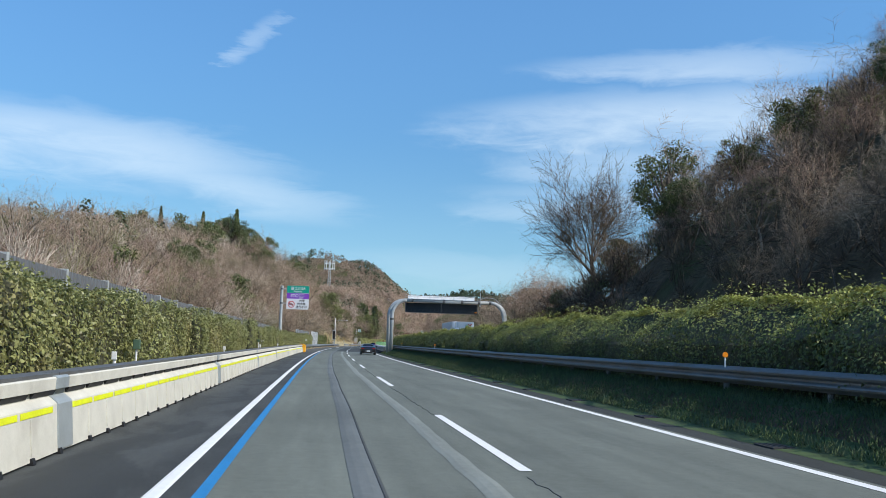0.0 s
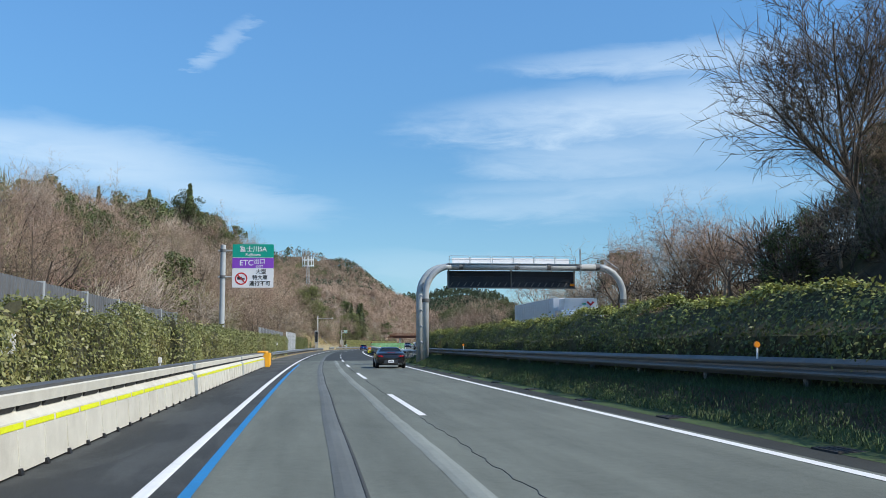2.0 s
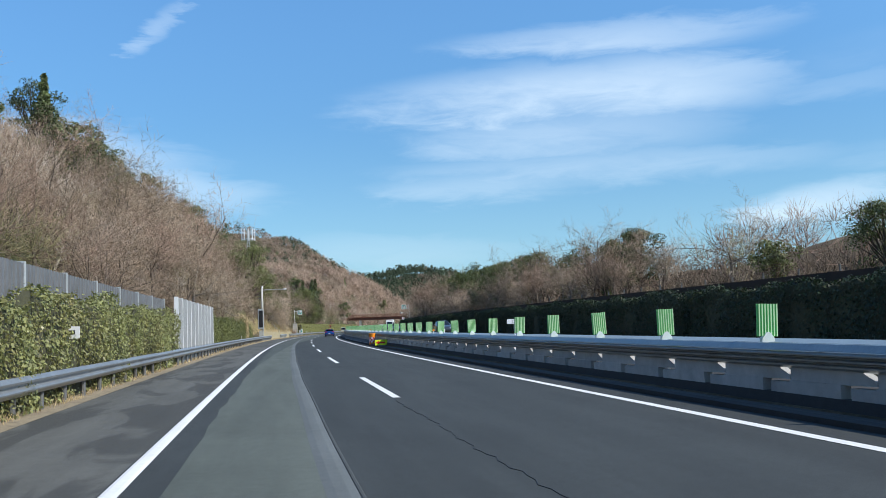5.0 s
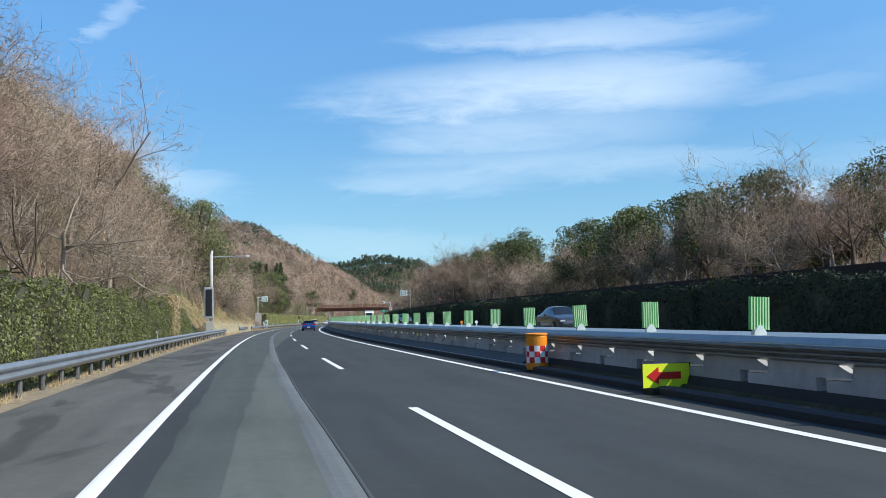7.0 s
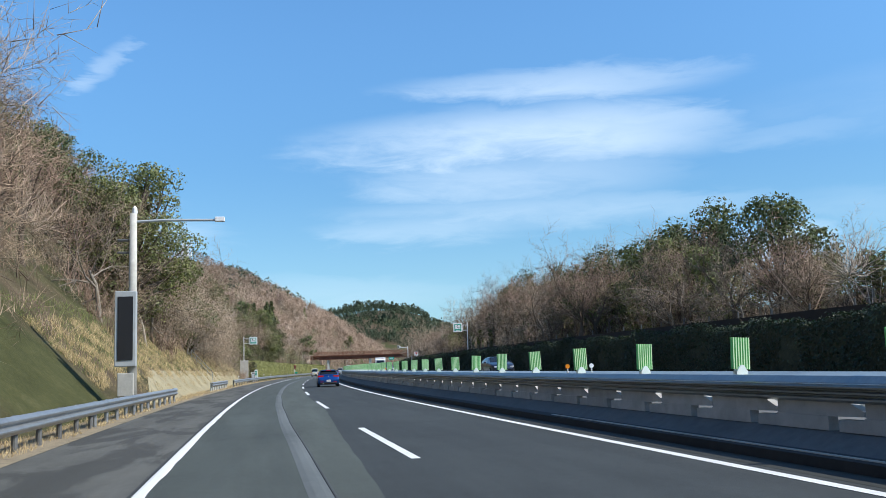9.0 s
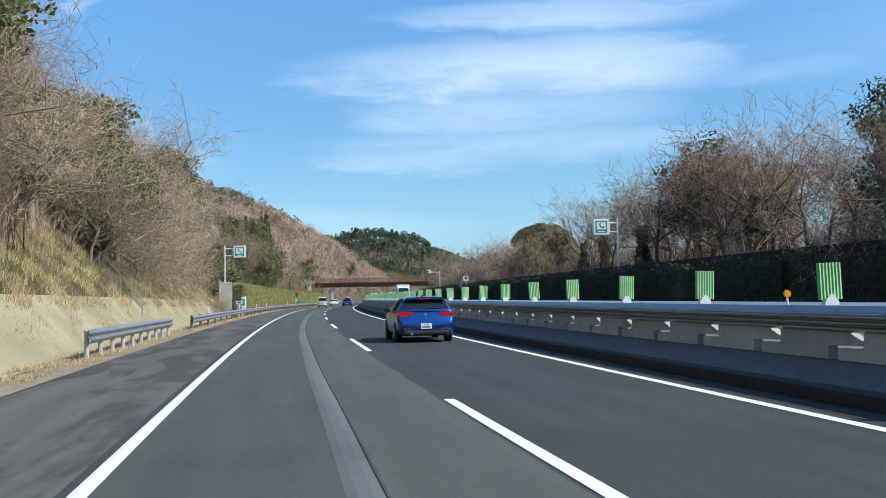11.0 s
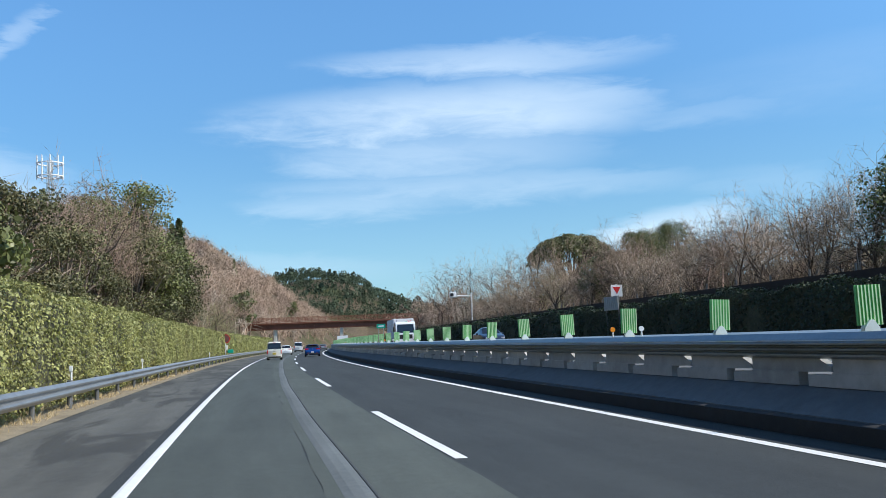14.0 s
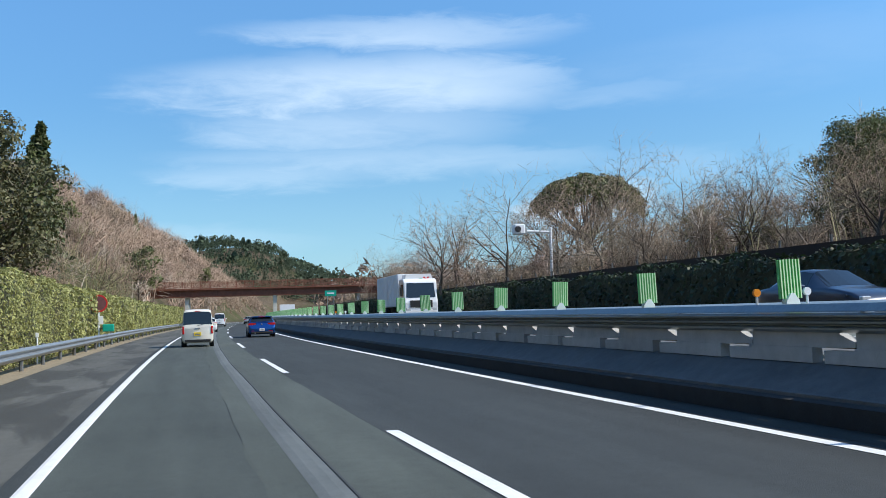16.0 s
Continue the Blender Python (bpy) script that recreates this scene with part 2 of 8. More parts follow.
LINE_WHITE = material("line_white", (0.74, 0.75, 0.74), 0.6, grain=8, spread=0.1, stain=0.2, stain_color=(0.4, 0.4, 0.39), bump=0.1)
LINE_BLUE = material("line_blue", (0.014, 0.19, 0.45), 0.6, grain=8, spread=0.2, stain=0.3, bump=0.1)
GROUND = ground_material()
GRASS = material("verge_grass", (0.04, 0.075, 0.02), 0.9, grain=3, fine=30, spread=0.5, stain=0.35, stain_color=(0.1, 0.09, 0.04), bump=0.8)
DIRT = material("verge_dirt", (0.25, 0.205, 0.135), 0.95, grain=5, fine=40, spread=0.45, stain=0.5, stain_color=(0.09, 0.07, 0.045), bump=0.6)
CONCRETE = material("concrete", (0.46, 0.455, 0.42), 0.85, grain=4, fine=70, spread=0.18, stain=0.45, stain_color=(0.2, 0.19, 0.17), bump=0.25, per_object=0.12)
CONCRETE_BLOCK = material("block_concrete", (0.41, 0.42, 0.41), 0.85, grain=4, fine=70, spread=0.18, stain=0.5, stain_color=(0.2, 0.2, 0.19), bump=0.25, per_object=0.16)
CONCRETE_PALE = material("barrier_concrete", (0.58, 0.57, 0.5), 0.8, grain=3, fine=60, spread=0.12, stain=0.4, stain_color=(0.33, 0.31, 0.26), bump=0.2, per_object=0.05)
CONCRETE_SAND = material("slope_concrete", (0.3, 0.265, 0.165), 0.92, grain=0.9, fine=22, spread=0.32, stain=0.75, stain_color=(0.17, 0.15, 0.08), stain_scale=0.45, bump=0.7)
SLAB = material("median_paving", (0.13, 0.135, 0.135), 0.9, grain=5, fine=60, spread=0.25, stain=0.45, bump=0.3)
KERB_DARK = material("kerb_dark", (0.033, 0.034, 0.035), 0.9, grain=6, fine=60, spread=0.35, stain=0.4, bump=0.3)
STEEL = material("galvanised_steel", (0.5, 0.54, 0.56), 0.36, 0.85, grain=4, fine=50, spread=0.15, stain=0.3, stain_color=(0.3, 0.29, 0.28), bump=0.05)
STEEL_ROAD = material("road_rail_steel", (0.3, 0.32, 0.335), 0.45, 0.6, grain=4, fine=50, spread=0.2, stain=0.5, stain_color=(0.15, 0.15, 0.15), bump=0.08)
STEEL_PLATE = material("joint_plate_steel", (0.36, 0.4, 0.41), 0.5, 0.3, grain=4, fine=50, spread=0.12, stain=0.3, stain_color=(0.25, 0.25, 0.24), bump=0.05)
STEEL_MEDIAN = material("median_rail_steel", (0.27, 0.295, 0.31), 0.38, 0.8, grain=4, fine=50, spread=0.2, stain=0.45, stain_color=(0.13, 0.13, 0.13), bump=0.08)
FOOT_WHITE = material("foot_white", (0.7, 0.78, 0.74), 0.5, grain=3, spread=0.1, stain=0.2, bump=0.05)
STEEL_DARK = material("weathered_steel", (0.16, 0.165, 0.165), 0.55, 0.5, grain=4, fine=50, spread=0.2, stain=0.5, stain_color=(0.1, 0.075, 0.05), bump=0.1)
POLE_GREY = material("painted_pole", (0.42, 0.45, 0.46), 0.5, 0.1, grain=3, fine=40, spread=0.1, stain=0.3, bump=0.05)
RUST = material("rust_paint", (0.2, 0.075, 0.045), 0.8, grain=2, fine=30, spread=0.3, stain=0.4, stain_color=(0.1, 0.04, 0.025), bump=0.15)
YELLOW = material("yellow_tape", (0.72, 0.78, 0.02), 0.55, grain=4, spread=0.12, stain=0.15, bump=0.05, spec=0.3)
BLACK = material("black_plastic", (0.012, 0.012, 0.013), 0.6, grain=6, spread=0.2, stain=0.1, bump=0.05)
# bluish base colour carries the sky's reflection on the median steel
PALE_COVER = material("pale_cover", (0.22, 0.27, 0.3), 0.42, 0.4, grain=2, fine=20, spread=0.2, stain=0.35, stain_color=(0.35, 0.4, 0.42), bump=0.05)
GREEN_BOARD = material("green_board", (0.15, 0.52, 0.15), 0.55, grain=3, fine=30, spread=0.12, stain=0.25, stain_color=(0.12, 0.3, 0.1), bump=0.05, per_object=0.12)
BOARD_PALE = material("pale_green", (0.56, 0.8, 0.46), 0.5, grain=3, spread=0.1, stain=0.2, bump=0.05)
SIGN_GREEN = material("sign_green", (0.0, 0.34, 0.24), 0.45, grain=2, spread=0.06, stain=0.08, bump=0.0)
SIGN_PURPLE = material("sign_purple", (0.24, 0.06, 0.5), 0.45, grain=2, spread=0.06, stain=0.08, bump=0.0)
SIGN_WHITE = material("sign_white", (0.78, 0.79, 0.8), 0.45, grain=2, spread=0.04, stain=0.1, bump=0.0)
SIGN_RED = material("sign_red", (0.55, 0.02, 0.02), 0.45, grain=2, spread=0.06, stain=0.08, bump=0.0)
SIGN_GREY = material("sign_grey", (0.18, 0.19, 0.2), 0.5, grain=2, spread=0.06, stain=0.05, bump=0.0)
SIGN_BLACK = material("sign_black", (0.015, 0.015, 0.017), 0.5, grain=2, spread=0.06, stain=0.05, bump=0.0)
AMBER = material("amber_plastic", (0.85, 0.4, 0.02), 0.45, grain=3, spread=0.12, stain=0.2, bump=0.05)
ORANGE = material("orange_plastic", (0.8, 0.26, 0.01), 0.45, grain=3, spread=0.12, stain=0.2, bump=0.05)
NOISE_WALL = material("noise_panel", (0.34, 0.36, 0.365), 0.55, 0.15, grain=2, fine=30, spread=0.12, stain=0.4, stain_color=(0.22, 0.22, 0.2), bump=0.1, per_object=0.1)
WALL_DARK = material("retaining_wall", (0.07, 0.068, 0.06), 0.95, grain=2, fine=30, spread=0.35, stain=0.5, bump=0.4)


# ---------------------------------------------------------------- mesh tools
def ob_from(name, bm, mat, parent=None, label="", smooth=False):
    me = bpy.data.meshes.new(name)
    if smooth:
        for f in bm.faces:
            f.smooth = True
    bm.to_mesh(me)
    bm.free()
    for m in (mat if isinstance(mat, (list, tuple)) else [mat]):
        me.materials.append(m)
    ob = new(name, me)
    if parent is not None:
        ob.parent = parent
    if label:
        ob["label"] = label
    return ob


def part(name, bm, mat, parent, label="", smooth=False):
    return ob_from(name, bm, mat, parent, label, smooth)


def thing(name, m, label, category, group="", kind=""):
    e = new(name)
    e.empty_display_size = 0.2
    e.matrix_world = m
    return tagged(e, label, category, group, kind)


def box(x0, x1, y0, y1, z0, z1, bevel=0.0, bm=None):
    own = bm is None
    bm = bm or bmesh.new()
    vs = [bm.verts.new((x, y, z)) for x in (x0, x1) for y in (y0, y1) for z in (z0, z1)]
    fs = [bm.faces.new([vs[i] for i in q]) for q in ((0, 1, 3, 2), (4, 6, 7, 5), (0, 4, 5, 1), (2, 3, 7, 6), (0, 2, 6, 4), (1, 5, 7, 3))]
    if bevel and own:
        bmesh.ops.bevel(bm, geom=list(bm.edges), offset=bevel, segments=2, affect="EDGES", profile=0.5)
    return bm


def tube(pts, r, seg=8, bm=None, cap=True):
    """A round bar through points; r a number or one for each point."""
    bm = bm or bmesh.new()
    pts = [Vector(p) for p in pts]
    rs = r if isinstance(r, (list, tuple)) else [r] * len(pts)
    rings, side = [], None
    for i, p in enumerate(pts):
        t = (pts[min(i + 1, len(pts) - 1)] - pts[max(i - 1, 0)]).normalized()
        if side is None:
            side = t.orthogonal().normalized()
        side = (side - t * side.dot(t)).normalized()
        up = t.cross(side)
        rings.append([bm.verts.new(p + (side * math.cos(a) + up * math.sin(a)) * rs[i]) for a in (2 * math.pi * k / seg for k in range(seg))])
    for a, b in zip(rings, rings[1:]):
        for k in range(seg):
            bm.faces.new((a[k], a[(k + 1) % seg], b[(k + 1) % seg], b[k]))
    if cap and seg > 2:
        bm.faces.new(rings[0][::-1])
        bm.faces.new(rings[-1])
    return bm


def prism(outline, y0, y1, bm=None):
    """An outline in x, z pushed along y."""
    bm = bm or bmesh.new()
    a = [bm.verts.new((x, y0, z)) for x, z in outline]
    b = [bm.verts.new((x, y1, z)) for x, z in outline]
    n = len(a)
    for k in range(n):
        bm.faces.new((a[k], a[(k + 1) % n], b[(k + 1) % n], b[k]))
    bm.faces.new(a[::-1])
    bm.faces.new(b)
    return bm


def sweep(profile, s0, s1, step=4.0, closed=True, lift=None):
    """A profile in d, z carried along the road. lift(s) raises it."""
    bm = bmesh.new()
    uv = bm.loops.layers.uv.new("UVMap")
    n = max(1, round((s1 - s0) / step))
    rows, ss = [], [s0 + (s1 - s0) * i / n for i in range(n + 1)]
    for s in ss:
        up = lift(s) if lift else 0
        rows.append([bm.verts.new(at(s, d, z + up)) for d, z in profile])
    m = len(profile)
    for i in range(n):
        for k in range(m if closed else m - 1):
            k2 = (k + 1) % m
            f = bm.faces.new((rows[i][k], rows[i][k2], rows[i + 1][k2], rows[i + 1][k]))
            for lp, (kk, s) in zip(f.loops, ((k, ss[i]), (k2, ss[i]), (k2, ss[i + 1]), (k, ss[i + 1]))):
                lp[uv].uv = (profile[kk][0], s)
    if closed:
        bm.faces.new(rows[0])
        bm.faces.new(rows[-1][::-1])
    bmesh.ops.recalc_face_normals(bm, faces=bm.faces)
    return bm


def strip(d0, d1, s0, s1, z, step=4.0):
    bm = sweep([(d0, z), (d1, z)], s0, s1, step, closed=False)
    for f in bm.faces:
        if f.normal.z < 0:
            f.normal_flip()
    return bm


def mound(s):
    """Height of the raised median above the near carriageway."""
    return float(np.interp(s, (120, 150, 215, 331, 415, 520), (0.2, 0.24, 0.32, 0.52, 0.6, 0.6)))
# ---------------------------------------------------------------- ground
def smooth(x, a, b):
    t = np.clip((x - a) / (b - a), 0, 1)
    return t * t * (3 - 2 * t)


def far_road(s):
    """Height of the carriageway beyond the median."""
    return np.interp(s, (120, 150, 215, 331, 415, 520), (0.3, 0.3, 0.4, 0.6, 0.7, 0.7))


def ground_z(s, d):
    s, d = np.asarray(s, float), np.asarray(d, float)
    z = np.full(np.broadcast(s, d).shape, -0.05)
    # the near verge: low bank with grass in the first stretch, paved rise after it
    bank = np.interp(s, (-400, 118, 135), (1, 1, 0))
    z = z + bank * 0.62 * smooth(d, 6.7, 8.2) + (1 - bank) * np.interp(s, AX_S[::20], [mound(v) - 0.1 for v in AX_S[::20]]) * smooth(d, 6.9, 7.1)
    z = np.where(d > 9.4, far_road(s) - 0.05, z)
    z = z * (1 - smooth(s, 720, 800)) - 0.05 * smooth(s, 720, 800)
    # slope beyond the far carriageway
    r0 = np.interp(s, (-400, 60, 115, 140, 700), (21.5, 21.5, 21.5, 21.6, 21.6))
    slope = np.interp(s, (-400, 72, 84, 105, 140, 600, 900), (1.5, 1.5, 1.3, 0.7, 0.2, 0.16, 0.1))
    top = np.interp(s, (-400, 75, 100, 135, 230, 260, 330, 700, 1100), (42, 40, 22, 5, 5.0, 5, 5, 5, 20))
    x = np.maximum(d - r0, 0)
    step_up = np.interp(s, (100, 135, 620, 660), (0, 1.7, 1.7, 0)) * smooth(d, 21.2, 21.7)
    z = z + step_up + top * (1 - np.exp(-slope * x / top))
    # slope on the near side
    l0 = np.interp(s, (-400, 40, 110, 150, 250, 285, 365, 380, 700), (16, 14, 11, 8.2, 7.0, 5.3, 5.6, 7.5, 8))
    slope = np.interp(s, (-400, 60, 130, 200, 260, 330, 395, 430, 500, 560, 700, 900), (0.2, 0.22, 0.4, 0.75, 0.95, 1.0, 0.9, 0.62, 0.62, 1.0, 1.05, 0.8))
    top = np.interp(s, (-400, 60, 134, 158, 197, 307, 368, 410, 445, 520, 577, 620, 671, 748, 835, 920, 1010), (9, 9, 10.5, 15, 23, 32, 40, 34, 19, 20, 29, 30, 37, 38, 34, 20, 8))
    x = np.maximum(-d - l0, 0) + 1e-3
    z = z + ((slope * x) ** -3.5 + top ** -3.5) ** (-1 / 3.5)
    # distant hills
    for hs, hd, h, ws, wd in ((1350, -52, 49, 130, 115), (850, -150, 42, 90, 75), (1030, -90, 9, 90, 40), (1060, -170, 72, 110, 70), (1080, -300, 70, 200, 80), (1500, -330, 70, 260, 240), (1800, 120, 40, 240, 300),
                              (1350, 320, 30, 250, 140), (760, 140, 8, 160, 60)):
        z = z + h * np.exp(-((s - hs) / ws) ** 2 - ((d - hd) / wd) ** 2)
    wild = smooth(np.abs(d - 7.5), 17, 45)
    z = z + wild * (1.6 * np.sin(s * 0.061 + d * 0.043) + 1.2 * np.sin(s * 0.023 - d * 0.085 + 1.3) + 0.7 * np.sin(s * 0.17 + d * 0.14))
    return z


def gz(s, d):
    return float(ground_z(s, d))


def build_ground():
    ds = [-1300, -900, -650, -480, -380, -300, -250, -210, -180, -155, -135, -118, -103, -90, -79, -69, -60, -52, -45, -39, -34, -29, -25, -21.5, -18.5, -16, -14, -12, -10.5, -9.3, -8.3,
          -7.5, -6.8, -6.2, -5.7, -5.3, -4.9, -4.4, -2, 2, 6.7, 6.9, 7.1, 7.5, 7.9, 8.3, 8.8, 9.39, 9.41, 12, 15, 18, 21.1, 21.3, 21.5, 21.8, 22.6, 24, 26, 28.5, 31.5, 35, 39, 44, 50, 57,
          66, 77, 90, 107, 130, 160, 200, 260, 340, 450, 600, 800, 1100]
    ss = list(np.arange(-380, -60, 20)) + list(np.arange(-60, 640, 5)) + list(np.arange(640, 1200, 16)) + list(np.arange(1200, 3500, 90))
    S, D = np.meshgrid(np.array(ss, float), np.array(ds, float), indexing="ij")
    Z = ground_z(S, D)
    T = np.interp(S, AX_S, AX_T)
    X = np.interp(S, AX_S, AX_X) + D * np.cos(T)
    Y = np.interp(S, AX_S, AX_Y) - D * np.sin(T)
    n, m = S.shape
    verts = np.stack([X, Y, Z], -1).reshape(-1, 3)
    i = (np.arange(n - 1)[:, None] * m + np.arange(m - 1)[None, :]).reshape(-1)
    faces = np.stack([i, i + 1, i + m + 1, i + m], -1)
    me = bpy.data.meshes.new("ground")
    me.from_pydata(verts.tolist(), [], faces.tolist())
    me.materials.append(GROUND)
    for f in me.polygons:
        f.use_smooth = True
    if me.polygons[0].normal.z < 0:
        me.flip_normals()
    tagged(new("ground", me), "wooded hillside ground with leaf litter and dry grass", "ground", kind="structure")


build_ground()

LINE_L, LINE_D, LINE_R = -1.30, 2.297, 5.864
CHANGE = 133.0   # where the newer surfacing begins


def flat(name, mat, d0, d1, s0, s1, z, label, parent=None, step=4.0):
    ob = ob_from(name, strip(d0, d1, s0, s1, z, step), mat, parent)
    if parent is None:
        tagged(ob, label, name.split("_")[0], kind="structure")
    return ob


flat("road", ASPHALT_OLD, -1.5, 6.62, -120, CHANGE, 0.0, "worn grey asphalt carriageway of a motorway")
flat("road_new", ASPHALT_NEW, -1.5, 6.62, CHANGE, 780, 0.0, "dark newer asphalt carriageway of a motorway")
flat("shoulder", ASPHALT_DARK, -3.15, -0.97, -120, 118, 0.002, "dark patched asphalt hard shoulder")
flat("shoulder_wide", ASPHALT_SHOULDER, -4.0, -1.5, 112, 780, 0.0, "dark stained asphalt hard shoulder")
flat("verge_near", DIRT, -5.4, -4.0, 112, 780, 0.005, "dry dirt and dead grass verge")
flat("verge_barrier", DIRT, -6.4, -3.15, -120, 112, 0.004, "dry dirt verge behind the barrier")
# older strip of the driving lane kept between the newer surfacing
def lane_patch(name, mat, left, right, s0, s1, z, label):
    """A strip of road whose sides wander: left and right give d at s."""
    bm = bmesh.new()
    uv = bm.loops.layers.uv.new("UVMap")
    n, prev = round((s1 - s0) / 1.5), None
    for i in range(n + 1):
        s = s0 + (s1 - s0) * i / n
        j = 0.03 * math.sin(s * 1.9) + 0.02 * math.sin(s * 4.7)
        row = [(bm.verts.new(at(s, d, z)), d, s) for d in (left(s) + j, right(s) + j * 0.5)]
        if prev:
            q = (prev[0], prev[1], row[1], row[0])
            f = bm.faces.new([v[0] for v in q])
            for lp, v in zip(f.loops, q):
                lp[uv].uv = (v[1], v[2])
            if f.normal.z < 0:
                f.normal_flip()
        prev = row
    bm.normal_update()
    for f in bm.faces:
        if f.normal.z < 0:
            f.normal_flip()
    tagged(ob_from(name, bm, mat), label, "road", kind="structure")


lane_patch("road_patch", ASPHALT_WORN, lambda s: float(np.interp(s, (CHANGE, 165, 228), (-0.95, -0.95, 0.5))), lambda s: 0.52, CHANGE, 228, 0.0045, "older grey strip of asphalt in the driving lane")
lane_patch("road_patch_lane", ASPHALT_MID, lambda s: float(np.interp(s, (CHANGE, 160, 200, 225, 240), (-0.6, -0.9, -1.0, -1.28, -1.28))), lambda s: 0.6, CHANGE, 780, 0.0035, "greyish asphalt of the driving lane")
lane_patch("road_patch_middle", ASPHALT_MID2, lambda s: 0.6, lambda s: float(np.interp(s, (228, 268, 780), (0.65, 2.18, 2.18))), 228, 780, 0.004, "older grey strip of asphalt beside the lane joint")
# lines
marking = lambda name, mat, d0, d1, s0, s1, z, label: flat(name, mat, d0, d1, s0, s1, z, label)
marking("line_edge_median", LINE_WHITE, LINE_R - 0.09, LINE_R + 0.09, -120, 780, 0.006, "white edge line by the median")
# dark strip paints the median hedge's cast shadow along the road edge
flat("gutter", ASPHALT_EDGE_DARK, 6.08, 6.62, -120, CHANGE, 0.003, "gutter strip with the hedge's shadow painted into its asphalt")
flat("gutter_median", ASPHALT_EDGE_DARK, 6.14, 6.62, 207, 780, 0.003, "black gutter strip beside the median kerb")
marking("line_guide", LINE_BLUE, -1.05, -0.93, -120, 118, 0.006, "blue guide line beside the edge line")
S_DASH = 16.87
for k in range(-2, 38):
    e = S_DASH + 20 * k
    tagged(ob_from("lane_dash", strip(LINE_D - 0.075, LINE_D + 0.075, e - 8, e, 0.0065, 2.0), LINE_WHITE),
           "white lane dash painted on asphalt", "line", "lane dashes", "structure")


def wavy(d0, d1, s0, s1, z, step, amp, drift=None):
    bm = bmesh.new()
    uv = bm.loops.layers.uv.new("UVMap")
    n = round((s1 - s0) / step)
    prev = None
    for i in range(n + 1):
        s = s0 + (s1 - s0) * i / n
        w = amp * math.sin(s * 0.11) + amp * 0.5 * math.sin(s * 0.43) + (drift(s) if drift else 0.0)
        row = [(bm.verts.new(at(s, d + w, zz)), d, s) for d, zz in ((d0, z), (d0 * 0.7 + d1 * 0.3, z + 0.012), (d0 * 0.3 + d1 * 0.7, z + 0.012), (d1, z))]
        if prev:
            for a in range(3):
                q = (prev[a], prev[a + 1], row[a + 1], row[a])
                f = bm.faces.new([v[0] for v in q])
                for lp, v in zip(f.loops, q):
                    lp[uv].uv = (v[1], v[2])
        prev = row
    bmesh.ops.recalc_face_normals(bm, faces=bm.faces)
    for f in bm.faces:
        if f.normal.z < 0:
            f.normal_flip()
    return bm


edge = lambda s: float(np.interp(s, (0, 110, 190, 300, 390, 520), (-1.385, -1.385, -1.41, -1.32, -1.255, -1.25)))
tagged(ob_from("line_edge_near", wavy(-0.105, 0.105, -120, 780, -0.004, 4.0, 0.0, edge), LINE_WHITE), "white edge line by the hard shoulder", "line", kind="structure")
joint = lambda s: float(np.interp(s, (0, 46, 85, 190, 292, 331, 354, 390, 424, 520), (0.45, 0.47, 0.5, 0.6, 0.65, 0.73, 0.82, 0.96, 1.1, 1.25)))
tagged(ob_from("seal_strip", wavy(-0.135, 0.135, -120, 780, 0.005, 2.0, 0.02, joint), SEAL), "smooth grey sealing strip along the lane joint", "road seal", kind="structure")
# dark line paints the shaded right edge of the raised seal
for name, d0, d1 in (("seal_joint", 0.13, 0.18),):
    tagged(ob_from(name, wavy(d0, d1, -120, 780, 0.0005, 2.0, 0.02, joint), SEAL_SHADE), "thin dark line painting the sealing strip's shaded edge", "road seal", kind="structure")
tagged(ob_from("seal_strip_light", wavy(1.52, 1.78, -120, CHANGE, 0.003, 1.0, 0.03, lambda s: 0.012 * math.sin(s * 3.3)), SEAL_LIGHT), "pale sealing strip beside the lane dashes", "road seal", kind="structure")
for k in range(-6, 7):
    e = S_DASH + 20 * k
    jag = lambda s: 0.02 * math.sin(s * 1.1) + 0.025 * math.sin(s * 5.3) + 0.018 * math.sin(s * 12.7 + k)
    tagged(ob_from("crack", wavy(2.2, 2.215, e - 0.2, e + 11.5, -0.006, 0.25, 0.0, jag), BLACK), "jagged dark crack along the lane joint", "road crack", kind="structure")

# small drain slots let into the gutter
drain = None
for k in range(-3, 21):
    m = stand(11.97 + 5.55 * k, 6.78, 0.012)
    if drain is None:
        drain = thing("drain_slot", m, "dark iron drain slot in the gutter", "drain", "gutter drains")
        part("frame", box(-0.2, 0.2, -0.32, 0.32, -0.02, 0.018, 0.006), KERB_DARK, drain)
        for x in (-0.12, 0.0, 0.12):
            part("slot", box(x - 0.035, x + 0.035, -0.27, 0.27, 0.018, 0.024), BLACK, drain)
    else:
        copy_thing(drain, m)

# far carriageway
FAR = lambda s: float(far_road(s))
tagged(ob_from("road_opposite", sweep([(9.9, 0.0), (20.7, 0.0)], -120, 780, 4, False, FAR), ASPHALT_OLD), "grey asphalt carriageway beyond the median", "road", kind="structure")
for d in (10.9, 14.5, 18.1):
    tagged(ob_from("line_opposite", sweep([(d - 0.08, 0.006), (d + 0.08, 0.006)], -120, 780, 4, False, FAR), LINE_WHITE), "white line on the far carriageway", "line", kind="structure")

# grass bank of the first stretch
tagged(ob_from("verge_grass", sweep([(6.6, 0.006), (7.0, 0.03), (7.5, 0.28), (8.0, 0.56), (8.5, 0.64), (9.6, 0.64), (9.8, 0.4)], -120, 126, 2, False), GRASS),
       "dark green grass bank of the median", "grass", kind="structure")
